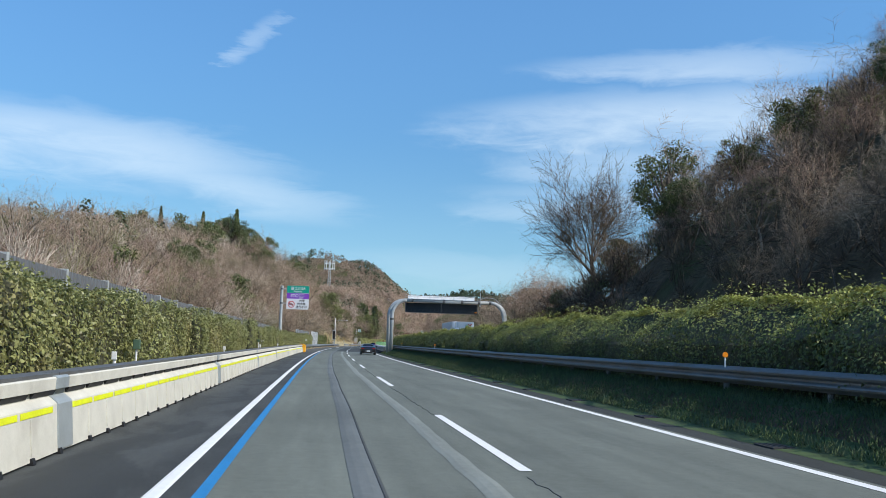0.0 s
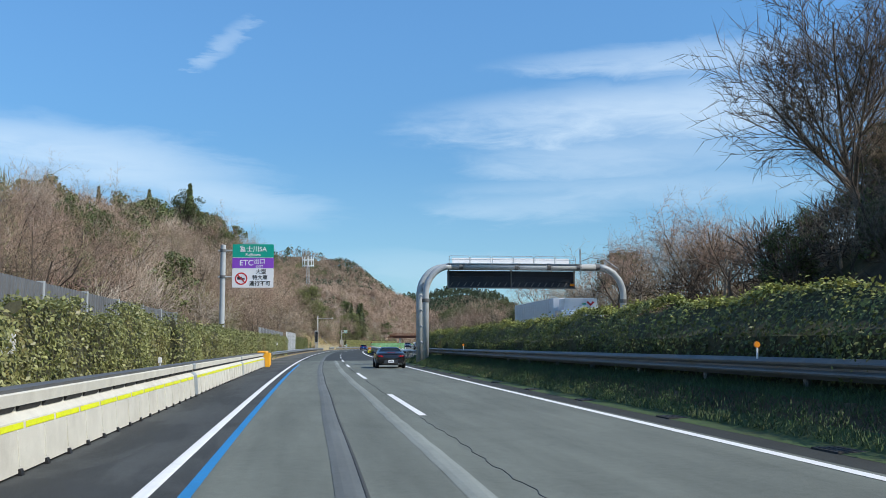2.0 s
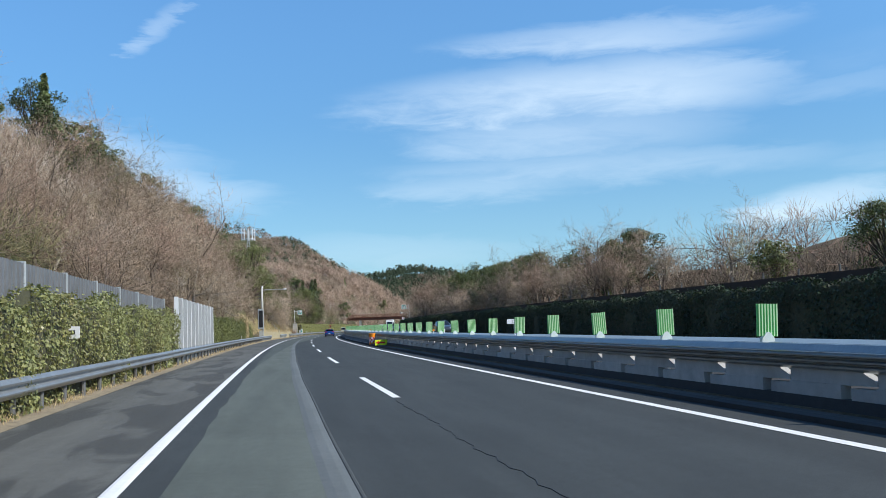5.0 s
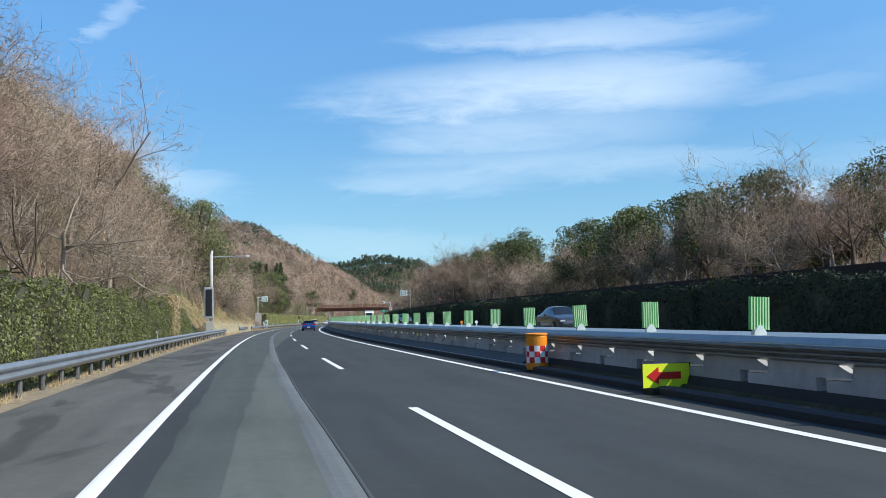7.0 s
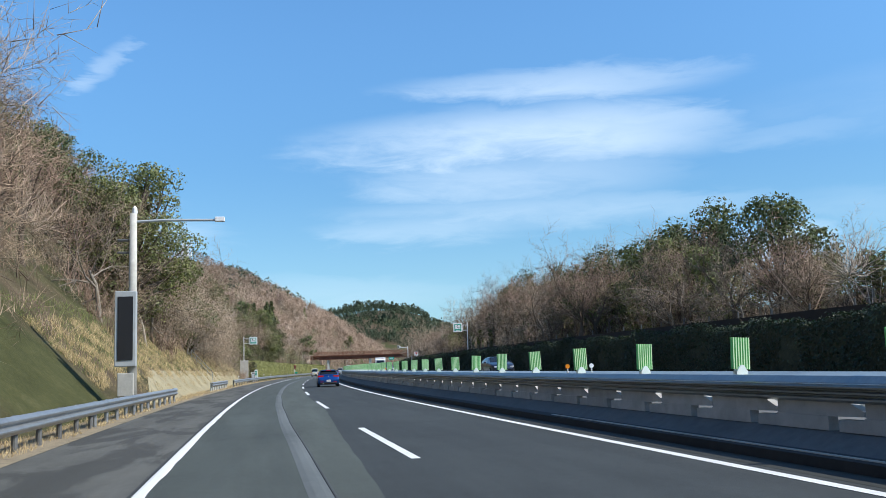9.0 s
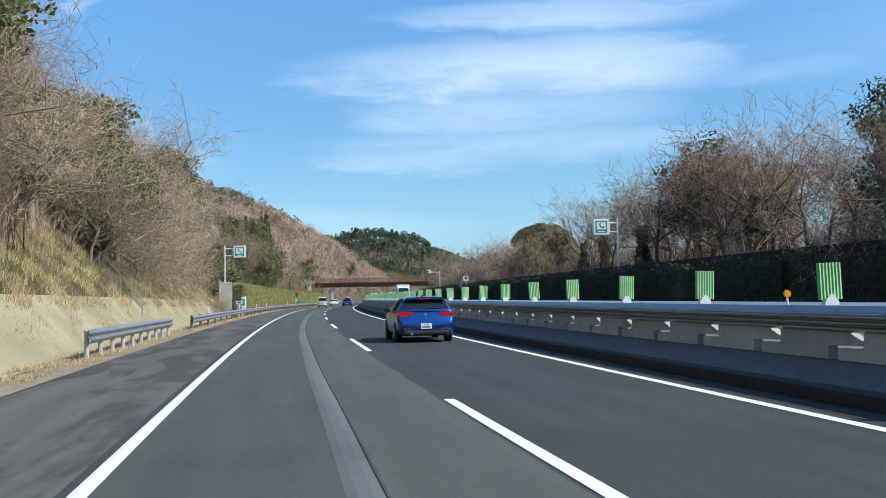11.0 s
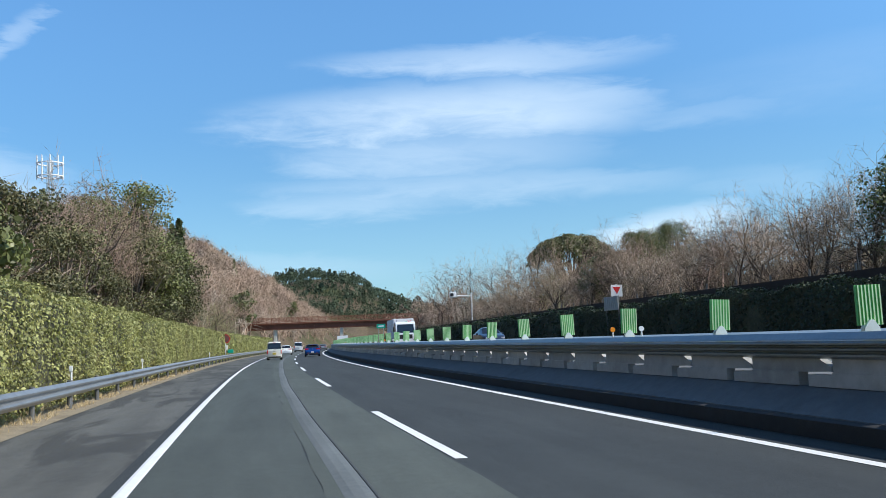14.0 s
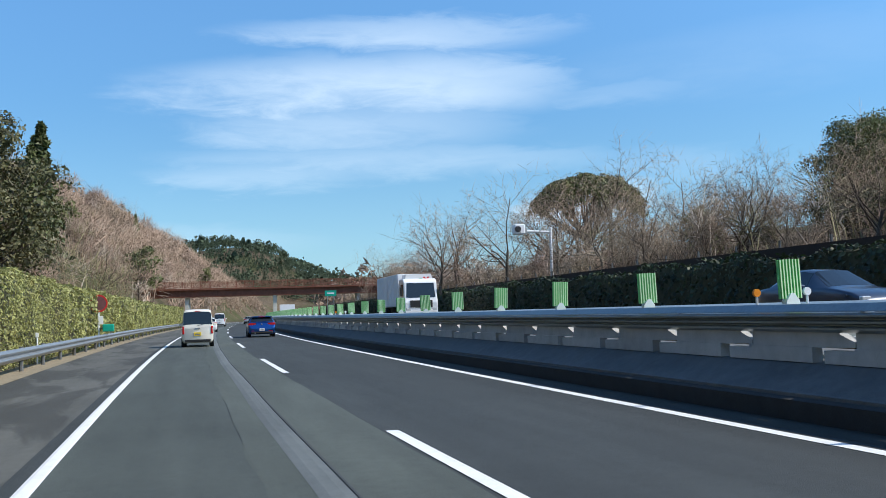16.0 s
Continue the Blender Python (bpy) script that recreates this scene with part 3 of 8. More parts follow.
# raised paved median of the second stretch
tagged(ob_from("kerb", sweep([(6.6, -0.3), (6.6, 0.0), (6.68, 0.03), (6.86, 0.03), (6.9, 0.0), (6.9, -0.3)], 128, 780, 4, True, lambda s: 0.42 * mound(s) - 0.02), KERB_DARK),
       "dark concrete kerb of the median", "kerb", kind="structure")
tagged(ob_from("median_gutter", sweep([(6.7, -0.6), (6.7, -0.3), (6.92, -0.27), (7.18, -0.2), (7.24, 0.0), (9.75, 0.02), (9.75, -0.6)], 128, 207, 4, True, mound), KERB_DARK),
       "dark gutter at the foot of the median blocks", "median", kind="structure")
tagged(ob_from("median_slab", sweep([(6.7, -0.6), (6.7, -0.3), (6.74, -0.29), (7.24, -0.02), (7.3, 0.0), (9.75, 0.02), (9.75, -0.6)], 207, 780, 4, True, mound), SLAB),
       "dark paved slab of the raised median", "median", kind="structure")
tagged(ob_from("kerb_edge", sweep([(6.655, 0.034), (6.72, 0.034), (6.72, 0.02), (6.655, 0.02)], 205, 256, 2, True, lambda s: 0.42 * mound(s) - 0.02), CONCRETE),
       "pale edge strip on the median kerb", "kerb", kind="structure")


# ---------------------------------------------------------------- guard rails
W_BEAM = [(0.005, 0.35), (-0.01, 0.345), (-0.07, 0.29), (-0.08, 0.27), (-0.07, 0.235), (-0.015, 0.195), (-0.015, 0.16), (-0.07, 0.125), (-0.08, 0.1), (-0.07, 0.07), (-0.01, 0.02), (0.005, 0.0)]


THRIE = [(0.005, 0.35), (-0.02, 0.34), (-0.08, 0.3), (-0.08, 0.27), (-0.02, 0.24), (-0.02, 0.225), (-0.08, 0.195), (-0.08, 0.165), (-0.02, 0.135), (-0.02, 0.12), (-0.08, 0.09), (-0.08, 0.06), (-0.02, 0.015), (0.005, 0.0)]


def guard_rail(d, z, s0, s1, side, gap, label, group="guard rails", post_h=0.7, mat=None, lift=None, r=0.06, post_mat=None):
    """W-beam on round posts. side: +1 when the face looks towards smaller d."""
    mat = mat or (STEEL if d > 0 else STEEL_ROAD)
    rail = thing("guard_rail", stand(s0, d, 0), label, "guard rail", group)
    inv = rail.matrix_world.inverted()
    wave = [(x, y * 0.7) for x, y in THRIE] if lift else W_BEAM
    prof = [(d + side * x, z + y) for x, y in wave] + [(d + side * (x + 0.012), z + y) for x, y in wave[::-1]]
    bm = sweep(prof, s0, s1, 4, True, lift)
    bm.transform(inv)
    part("beam", bm, mat, rail)
    if lift:
        bm = sweep([(d + side * x, z + y) for x, y in ((-0.05, 0.25), (-0.045, 0.262), (0.04, 0.345), (0.07, 0.35), (0.07, 0.335), (0.05, 0.33), (-0.02, 0.25))], s0, s1, 4, True, lift)
        bm.transform(inv)
        part("fascia", bm, PALE_COVER, rail, "bluish steel fascia plate")
    post = None
    n = int((s1 - s0) / gap)
    for i in range(n + 1):
        s = s0 + 0.3 + (s1 - s0 - 0.6) * i / max(1, n)
        base = lift(s) if lift else 0
        if post is None:
            pm = tube([(0, 0, -0.1), (0, 0, post_h), (0, 0, post_h + 0.01)], [r, r, r * 0.6], 10)
            box(-0.09 if side > 0 else 0.0, 0.0 if side > 0 else 0.09, -0.04, 0.04, z + 0.1, z + 0.26, bm=pm)
            o = part("post", pm, post_mat or mat, rail, smooth=False)
            post = o.data
        else:
            o = new("post", post)
            o.parent = rail
        o.matrix_local = inv @ stand(s, d + side * 0.09, base)
    return rail


guard_rail(-4.42, 0.36, 114, 262, -1, 2.0, "galvanised W-beam guard rail on dark posts at the verge", post_mat=STEEL_DARK)
guard_rail(-4.42, 0.36, 262, 284, -1, 2.0, "galvanised W-beam guard rail by the dry slope")
guard_rail(-4.55, 0.38, 308.2, 323.8, -1, 1.6, "short separate guard rail piece beside the slope", post_mat=POLE_GREY)
guard_rail(-4.5, 0.33, 331, 640, -1, 4.0, "long galvanised guard rail in front of the hedge", post_mat=STEEL_DARK)
guard_rail(8.2, 0.78, -120, 126, 1, 4.0, "grey guard rail in front of the median hedge", post_h=1.1, mat=STEEL_DARK)
guard_rail(7.28, 0.36, 126, 700, 1, 4.0, "galvanised guard rail on top of the concrete blocks", post_h=0.6, lift=mound, mat=STEEL_MEDIAN)
guard_rail(8.6, 0.36, 126, 700, -1, 4.0, "galvanised guard rail facing the far carriageway", post_h=0.6, lift=mound)


# ---------------------------------------------------------------- concrete blocks of the median
def build_blocks():
    """Interlocking blocks with a stepped foot and a sloped chip at one top corner."""
    bm = bmesh.new()
    # the upper half reaches over the neighbour's lower half and ends in a sloped chip
    body = [(1.41, 0.185), (1.41, 0.385), (-0.2, 0.385), (-0.56, 0.26), (-0.56, 0.2), (0.02, 0.185)]
    toe = [(0.17, 0.0), (1.94, 0.0), (1.94, 0.155), (1.41, 0.16), (1.41, 0.185), (0.17, 0.185)]
    for outline, x0, x1 in ((body, -0.1, 0.02), (toe, -0.125, 0.02)):
        a = [bm.verts.new((x0, y, z)) for y, z in outline]
        b = [bm.verts.new((x1, y, z)) for y, z in outline]
        n = len(a)
        for k in range(n):
            bm.faces.new((a[k], a[(k + 1) % n], b[(k + 1) % n], b[k]))
        bm.faces.new(a[::-1])
        bm.faces.new(b)
    bmesh.ops.recalc_face_normals(bm, faces=bm.faces)
    first = None
    for i in range(200):
        s = 127.72 + 2 * i
        if first is None:
            first = ob_from("concrete_block", bm, CONCRETE_BLOCK)
            me = first.data
            o = first
        else:
            o = new("concrete_block", me)
        o.matrix_world = stand(s, 7.38, mound(s) + 0.0)
        tagged(o, "grey concrete kerb block under the median guard rail", "block", "median concrete blocks")
    tagged(ob_from("median_footing", sweep([(7.24, 0), (7.52, 0), (7.52, 0.4), (7.24, 0.4)], 528, 780, 4, True, mound), CONCRETE), "far run of concrete kerb blocks", "kerb", kind="structure")


build_blocks()


def build_boards():
    """Green ribbed anti-glare boards, each on a pale foot."""
    bm = bmesh.new()
    n = 7
    w, h = 0.34, 0.58
    xs = []
    for k in range(n):
        x0 = -w / 2 + w * k / n
        xs += [(x0, 0.0), (x0 + w / n * 0.5, 0.0), (x0 + w / n * 0.55, -0.02), (x0 + w / n * 0.95, -0.02)]
    xs.append((w / 2, 0.0))
    rows = [[bm.verts.new((x, y + o, z)) for x, y in xs] for o in (0, 0.025) for z in (0.06, h)]
    for a, b in ((0, 1), (2, 3), (0, 2), (1, 3)):
        for k in range(len(xs) - 1):
            f = bm.faces.new((rows[a][k], rows[a][k + 1], rows[b][k + 1], rows[b][k]))
            if (a, b) == (0, 1) and k % 4 in (2,):
                f.material_index = 1
    for k in (0, -1):
        bm.faces.new((rows[0][k], rows[1][k], rows[3][k], rows[2][k]))
    bmesh.ops.recalc_face_normals(bm, faces=bm.faces)
    foot = prism([(-0.11, -0.06), (0.11, -0.06), (0.1, 0.03), (0.05, 0.1), (0.02, 0.13), (-0.02, 0.13), (-0.05, 0.1), (-0.1, 0.03)], -0.05, 0.06)
    e = None
    for i in range(-5, 112):
        s = float(np.interp(i, (-5, -1, 0, 9, 12, 13, 16, 18, 32, 35, 44, 48, 112), (136.6, 152.6, 156.55, 192.0, 204.5, 208.9, 221.2, 229.2, 284.7, 296.6, 333.1, 349.0, 604.8)))
        z = mound(s) + 0.72
        m = stand(s, 7.76, z, 6 * math.sin(i * 12.9)) @ Matrix.Rotation(radians(2.5 * math.sin(i * 7.7)), 4, "Y")
        if e is None:
            e = thing("anti_glare_board", m, "green ribbed plastic anti-glare board on the median rail", "anti-glare board", "anti-glare boards")
            part("panel", bm, [GREEN_BOARD, BOARD_PALE], e)
            part("foot", foot, FOOT_WHITE, e, "whitish plastic foot")
        else:
            copy_thing(e, m)
    # flat beam that the boards stand on
    tagged(ob_from("median_cover", sweep([(7.75, 0.64), (8.25, 0.66), (8.25, 0.73), (7.75, 0.69)], 126, 700, 4, True, mound), PALE_COVER),
           "pale blue-grey steel beam between the median rails", "beam", kind="structure")


build_boards()


# ---------------------------------------------------------------- temporary concrete barrier with the yellow stripe
def build_barrier():
    length = 16.7
    first = None
    for i in range(-4, 7):
        s0 = 10.0 + length * i
        s1 = min(s0 + length, 110.0)
        unit = thing("barrier_unit", stand(s0, -2.9), "pale concrete safety barrier unit with a yellow stripe", "barrier", "temporary barrier units")
        inv = unit.matrix_world.inverted()

        def put(name, bm, mat, label=""):
            bm.transform(inv)
            return part(name, bm, mat, unit, label)
        put("wall", sweep([(-3.28, 0.03), (-2.9, 0.03), (-2.945, 0.56), (-2.96, 0.58), (-3.04, 0.645), (-3.05, 0.71), (-2.985, 0.72), (-2.98, 0.845), (-3.0, 0.86), (-3.22, 0.86), (-3.22, 0.6)], s0 + 0.02, s1 - 0.02, 1.2), CONCRETE_PALE)
        put("top_channel", sweep([(-3.3, 0.862), (-3.02, 0.862), (-3.02, 0.9), (-3.3, 0.9)], s0 + 0.02, s1 - 0.02, 2.4), STEEL_DARK, "dark steel top channel")
        n = int((s1 - s0) / 1.24)
        for k in range(n):
            a = s0 + 0.2 + 1.24 * k
            if a + 1.14 < s1:
                put("yellow_mark", sweep([(-2.941, 0.545), (-2.936, 0.48), (-2.932, 0.48), (-2.937, 0.545)], a, a + 1.14, 0.57), YELLOW, "bright yellow tape" if k == 0 else "")
        for k in range(int((s1 - s0) / 1.02)):
            a = s0 + 0.4 + 1.02 * k
            put("slot", sweep([(-3.043, 0.652), (-3.047, 0.705), (-3.0, 0.712), (-3.03, 0.655)], a, a + 0.84, 0.84), BLACK)
            put("rubber_foot", sweep([(-3.2, 0.0), (-2.86, 0.0), (-2.88, 0.07), (-3.2, 0.07)], a + 0.7, a + 0.8, 0.1), BLACK)
            put("rib", sweep([(-2.925, 0.1), (-2.893, 0.1), (-2.928, 0.46), (-2.945, 0.46)], a + 0.73, a + 0.77, 0.04), CONCRETE_PALE)
        put("joint_plate", sweep([(-2.9, 0.05), (-2.885, 0.05), (-2.928, 0.56), (-2.945, 0.585), (-3.03, 0.652), (-3.05, 0.652), (-2.95, 0.5)], s1 - 0.3, s1 + 0.3, 0.6), STEEL_PLATE, "grey steel joint plate")
        put("top_plate", sweep([(-3.0, 0.725), (-2.968, 0.725), (-2.965, 0.85), (-2.99, 0.872), (-3.05, 0.872)], s1 - 0.25, s1 + 0.25, 0.5), STEEL_PLATE)
    end = thing("crash_cushion", stand(110.4, -2.95), "orange and yellow crash cushion at the barrier's end", "crash cushion")
    for k in range(3):
        part("module", box(-0.35, 0.3, 0.1 + 0.75 * k, 0.78 + 0.75 * k, 0.05, 0.86, 0.06), AMBER, end)
    part("nose", box(-0.38, 0.33, -0.02, 0.09, 0.0, 0.9, 0.03), AMBER, end, "amber nose plate")
    part("cap", box(-0.42, 0.1, -0.12, 2.3, 0.88, 0.98, 0.03), AMBER, end, "amber top cap")


build_barrier()


# ---------------------------------------------------------------- signs and roadside fixtures
def text_bm(words, size, x, z, y=-0.03, wide=1.0):
    """Letters standing in x, z and facing -y, centred on x."""
    cu = bpy.data.curves.new("letters", "FONT")
    cu.body, cu.size, cu.align_x, cu.align_y, cu.extrude = words, size, "CENTER", "CENTER", 0.002
    cu.offset = 0.012 * size
    ob = bpy.data.objects.new("letters", cu)
    scene.collection.objects.link(ob)
    dg = bpy.context.evaluated_depsgraph_get()
    me = bpy.data.meshes.new_from_object(ob.evaluated_get(dg))
    bpy.data.objects.remove(ob)
    bm = bmesh.new()
    bm.from_mesh(me)
    bpy.data.meshes.remove(me)
    bm.transform(Matrix.Translation((x, y, z)) @ Matrix.Rotation(radians(90), 4, "X") @ Matrix.Diagonal((wide, 1, 1, 1)))
    return bm


def plate(x0, x1, z0, z1, y0=-0.02, y1=0.02, r=0.05, seg=4):
    """A flat plate with rounded corners."""
    pts = []
    for cx, cz, a0 in ((x1 - r, z1 - r, 0), (x0 + r, z1 - r, 90), (x0 + r, z0 + r, 180), (x1 - r, z0 + r, 270)):
        for k in range(seg + 1):
            a = radians(a0 + 90 * k / seg)
            pts.append((cx + r * math.cos(a), cz + r * math.sin(a)))
    bm = prism(pts, y0, y1)
    bmesh.ops.recalc_face_normals(bm, faces=bm.faces)
    return bm


def ring(cx, cz, r0, r1, y0, y1, seg=28, a0=0.0, a1=360.0):
    bm = bmesh.new()
    n = seg
    rows = []
    for k in range(n + 1):
        a = radians(a0 + (a1 - a0) * k / n)
        rows.append([bm.verts.new((cx + r * math.cos(a), y, cz + r * math.sin(a))) for r, y in ((r0, y0), (r1, y0), (r1, y1), (r0, y1))])
    for a, b in zip(rows, rows[1:]):
        for k in range(4):
            bm.faces.new((a[k], a[(k + 1) % 4], b[(k + 1) % 4], b[k]))
    bmesh.ops.recalc_face_normals(bm, faces=bm.faces)
    return bm


def disc(cx, cz, r, y0, y1, seg=28):
    bm = prism([(cx + r * math.cos(2 * math.pi * k / seg), cz + r * math.sin(2 * math.pi * k / seg)) for k in range(seg)], y0, y1)
    bmesh.ops.recalc_face_normals(bm, faces=bm.faces)
    return bm


def exit_sign():
    s, d = 112.4, -5.8
    e = thing("exit_sign", stand(s, d, 0, -4), "tall grey pole with a green, purple and white exit sign", "road sign")
    part("pole", tube([(0, 0, -0.1), (0, 0, 7.75)], 0.17, 16), POLE_GREY, e, smooth=False)
    part("cap", tube([(0, 0, 7.75), (0, 0, 7.8), (0, 0, 7.84)], [0.18, 0.18, 0.05], 16), POLE_GREY, e)
    for z in (7.45, 5.75):
        part("bracket", tube([(-0.3, -0.08, z), (0.75, -0.08, z)], 0.05, 8), POLE_GREY, e)
        part("clamp", tube([(0, 0, z - 0.09), (0, 0, z + 0.09)], 0.215, 14), STEEL_DARK, e, "dark steel clamp")
    x0, x1, z0, z1 = 0.62, 3.26, 5.05, 7.86
    za, zb = 7.86 - 0.87, 7.86 - 1.56
    part("panel", plate(x0, x1, z0, zb - 0.01, -0.14, -0.09, 0.08), SIGN_WHITE, e, "white lower panel")
    part("panel", plate(x0, x1, zb, za - 0.01, -0.14, -0.09, 0.03), SIGN_PURPLE, e, "purple middle panel")
    part("panel", plate(x0, x1, za, z1, -0.14, -0.09, 0.08), SIGN_GREEN, e, "green upper panel")
    for z in (za - 0.005, zb - 0.005):
        part("edge_line", box(x0 + 0.02, x1 - 0.02, -0.148, -0.141, z - 0.012, z + 0.012), SIGN_WHITE, e)
    c = (x0 + x1) / 2
    for words, size, x, z, mat, wide in (("富士川SA", 0.42, c, 7.53, SIGN_WHITE, 1.0), ("Fujikawa", 0.27, c, 7.18, SIGN_WHITE, 1.05),
                                         ("ETC", 0.5, c - 0.42, 6.64, SIGN_WHITE, 1.0), ("出口", 0.36, c + 0.42, 6.73, SIGN_WHITE, 1.0), ("EXIT", 0.22, c + 0.42, 6.41, SIGN_WHITE, 1.05),
                                         ("大型", 0.33, c + 0.52, 6.06, SIGN_BLACK, 1.0), ("特大車", 0.33, c + 0.46, 5.69, SIGN_BLACK, 1.0), ("通行不可", 0.34, c + 0.46, 5.31, SIGN_BLACK, 1.0)):
        part("lettering", text_bm(words, size, x, z, -0.15, wide), mat, e)
    cx, cz = x0 + 0.58, 5.63
    part("ban_ring", ring(cx, cz, 0.32, 0.4, -0.152, -0.141), SIGN_RED, e, "red prohibition ring")
    bm = box(-0.34, 0.34, -0.158, -0.153, -0.035, 0.035)
    bm.transform(Matrix.Translation((cx, 0, cz)) @ Matrix.Rotation(radians(45), 4, "Y"))
    part("ban_bar", bm, SIGN_RED, e)
    bm = box(cx - 0.24, cx + 0.05, -0.151, -0.141, cz - 0.06, cz + 0.12)
    box(cx + 0.07, cx + 0.22, -0.151, -0.141, cz - 0.06, cz + 0.04, bm=bm)
    part("lorry_mark", bm, SIGN_BLACK, e)


exit_sign()


BOARD_BACK = material("board_back", (0.035, 0.04, 0.05), 0.5, 0.3, grain=3, fine=40, spread=0.2, stain=0.4, stain_color=(0.08, 0.075, 0.07), bump=0.05)


def gantry():
    e = thing("sign_gantry", stand(115, 7.6, 0.5), "grey steel tube gantry with a dark sign board", "gantry")

    def leg(x, side):
        for y in (-0.45, 0.45):
            x1 = x - side * (0.34 if y > 0 else 0.0)
            pts = [(x1, y, -0.4), (x1, y, 4.3)]
            for k in range(1, 8):
                a = radians(90 * k / 7)
                pts.append((x1 + side * 1.75 * (1 - math.cos(a)), y, 4.3 + 1.95 * math.sin(a)))
            part("leg", tube(pts, 0.22, 14), POLE_GREY, e, smooth=True)
        for z in (0.8, 1.9, 3.0, 4.0):
            part("tie", tube([(x, -0.45, z), (x - side * 0.34, 0.45, z + 0.35)], 0.06, 8), POLE_GREY, e)
        part("flange", tube([(x, -0.45, 3.75), (x, -0.45, 4.0)], 0.26, 14), STEEL_DARK, e)
    leg(0.0, 1)
    leg(13.95, -1)
    for y in (-0.45, 0.45):
        part("beam", tube([(1.7, y, 6.25), (12.25, y, 6.25)], 0.2, 14), POLE_GREY, e, smooth=True)
    for x in (2.3, 6.2, 8.5, 10.6, 12.0):
        part("flange", tube([(x, -0.45, 6.25), (x + 0.26, -0.45, 6.25)], 0.235, 14), STEEL_DARK, e)
        for k in range(4):
            part("bolt", box(x + 0.29, x + 0.34, -0.7, -0.66, 6.09 + 0.1 * k, 6.12 + 0.1 * k), BLACK, e)
        part("tie", tube([(x, -0.45, 6.25), (x + 0.5, 0.45, 6.25)], 0.07, 8), POLE_GREY, e)
    # sign board, its back to the near carriageway
    part("board", box(1.65, 10.75, 0.62, 0.8, 4.85, 6.0, 0.02), BOARD_BACK, e, "dark back of the sign board")
    for k in range(4):
        part("board_frame", box(1.66, 10.74, 0.52, 0.615, 4.88 + 0.36 * k, 4.93 + 0.36 * k), BOARD_BACK, e)
    for k in range(19):
        x = 1.8 + 0.48 * k
        part("stiffener", prism([(x, 4.93), (x + 0.07, 4.93), (x + 0.25, 5.2), (x + 0.18, 5.2)], 0.44, 0.51), STEEL_DARK, e)
    for x in (1.66, 6.1, 10.65):
        part("hanger", box(x, x + 0.1, 0.42, 0.6, 4.85, 6.3), STEEL_DARK, e)
    part("board_rail", box(1.65, 10.75, 0.4, 0.6, 4.78, 4.86), STEEL_DARK, e)
    part("walkway", box(1.5, 10.8, -0.7, 0.45, 6.4, 6.45), STEEL, e, "grey steel walkway")
    part("fence_panel", box(1.95, 10.3, 0.36, 0.4, 6.48, 6.9), SIGN_WHITE, e, "pale panel along the walkway")
    # hoops of bent pipe along the walkway
    for k in range(6):
        x, w = 1.6 + 1.5 * k, 1.4
        part("hoop_rail", tube([(x, -0.7, 6.42), (x, -0.7, 6.88), (x + 0.06, -0.7, 6.94), (x + w - 0.06, -0.7, 6.94), (x + w, -0.7, 6.88), (x + w, -0.7, 6.42)], 0.02, 6), STEEL, e)
        part("hoop_bar", tube([(x, -0.7, 6.7), (x + w, -0.7, 6.7)], 0.014, 6), STEEL, e)
    part("cable_arch", tube([(10.8, -0.7, 6.6), (11.6, -0.7, 6.9), (12.6, -0.7, 6.8), (13.6, -0.7, 6.1)], 0.03, 6), STEEL, e)
    part("warning_lamp", box(10.35, 10.65, 0.2, 0.4, 4.95, 5.12, 0.03), ORANGE, e, "orange lamp box")
    part("antenna", tube([(10.9, -0.5, 5.7), (10.9, -0.5, 7.5)], 0.06, 8), STEEL, e)


gantry()


def noise_wall(s0, s1, d, top, panel, ribs, label):
    """Steel posts with upright panels between them."""
    n = round((s1 - s0) / panel)
    e = thing("noise_wall", stand(s0, d), label, "noise barrier", "noise barriers")
    inv = e.matrix_world.inverted()
    pm = rm = None
    for k in range(n + 1):
        m = inv @ stand(s0 + panel * k, d)
        if pm is None:
            o = part("post", box(-0.09, 0.09, -0.07, 0.07, -0.1, top + 0.04), SIGN_WHITE if panel < 3 else POLE_GREY, e, "pale steel post")
            pm = o.data
        else:
            o = new("post", pm)
            o.parent = e
        o.matrix_local = m
        if k < n:
            if rm is None:
                bm = bmesh.new()
                w = panel - 0.16
                xs = []
                for i in range(ribs):
                    y0 = 0.08 + w * i / ribs
                    xs += [(0.03, y0), (0.03, y0 + w / ribs * 0.45), (-0.02, y0 + w / ribs * 0.55), (-0.02, y0 + w / ribs * 0.95)]
                xs.append((0.03, 0.08 + w))
                rows = [[bm.verts.new((x + o2, y, z)) for x, y in xs] for o2 in (0, 0.05) for z in (0.05, top)]
                for a, b in ((0, 1), (2, 3), (1, 3)):
                    for i in range(len(xs) - 1):
                        bm.faces.new((rows[a][i], rows[a][i + 1], rows[b][i + 1], rows[b][i]))
                bmesh.ops.recalc_face_normals(bm, faces=bm.faces)
                o = part("panel", bm, NOISE_WALL if panel < 3 else NOISE_WALL_DARK, e)
                rm = o.data
            else:
                o = new("panel", rm)
                o.parent = e
            o.matrix_local = m


NOISE_WALL_DARK = material("ribbed_noise_wall", (0.17, 0.18, 0.19), 0.6, 0.3, grain=3, fine=40, spread=0.15, stain=0.35, bump=0.05)
noise_wall(-60, 92, -5.7, 2.72, 4.0, 14, "grey ribbed metal noise wall behind the hedge")
noise_wall(140, 176, -5.35, 3.0, 4.0, 12, "grey ribbed metal noise wall with pale posts")
noise_wall(176, 196, -4.75, 3.08, 2.0, 9, "light grey finely ribbed metal noise wall with white posts")


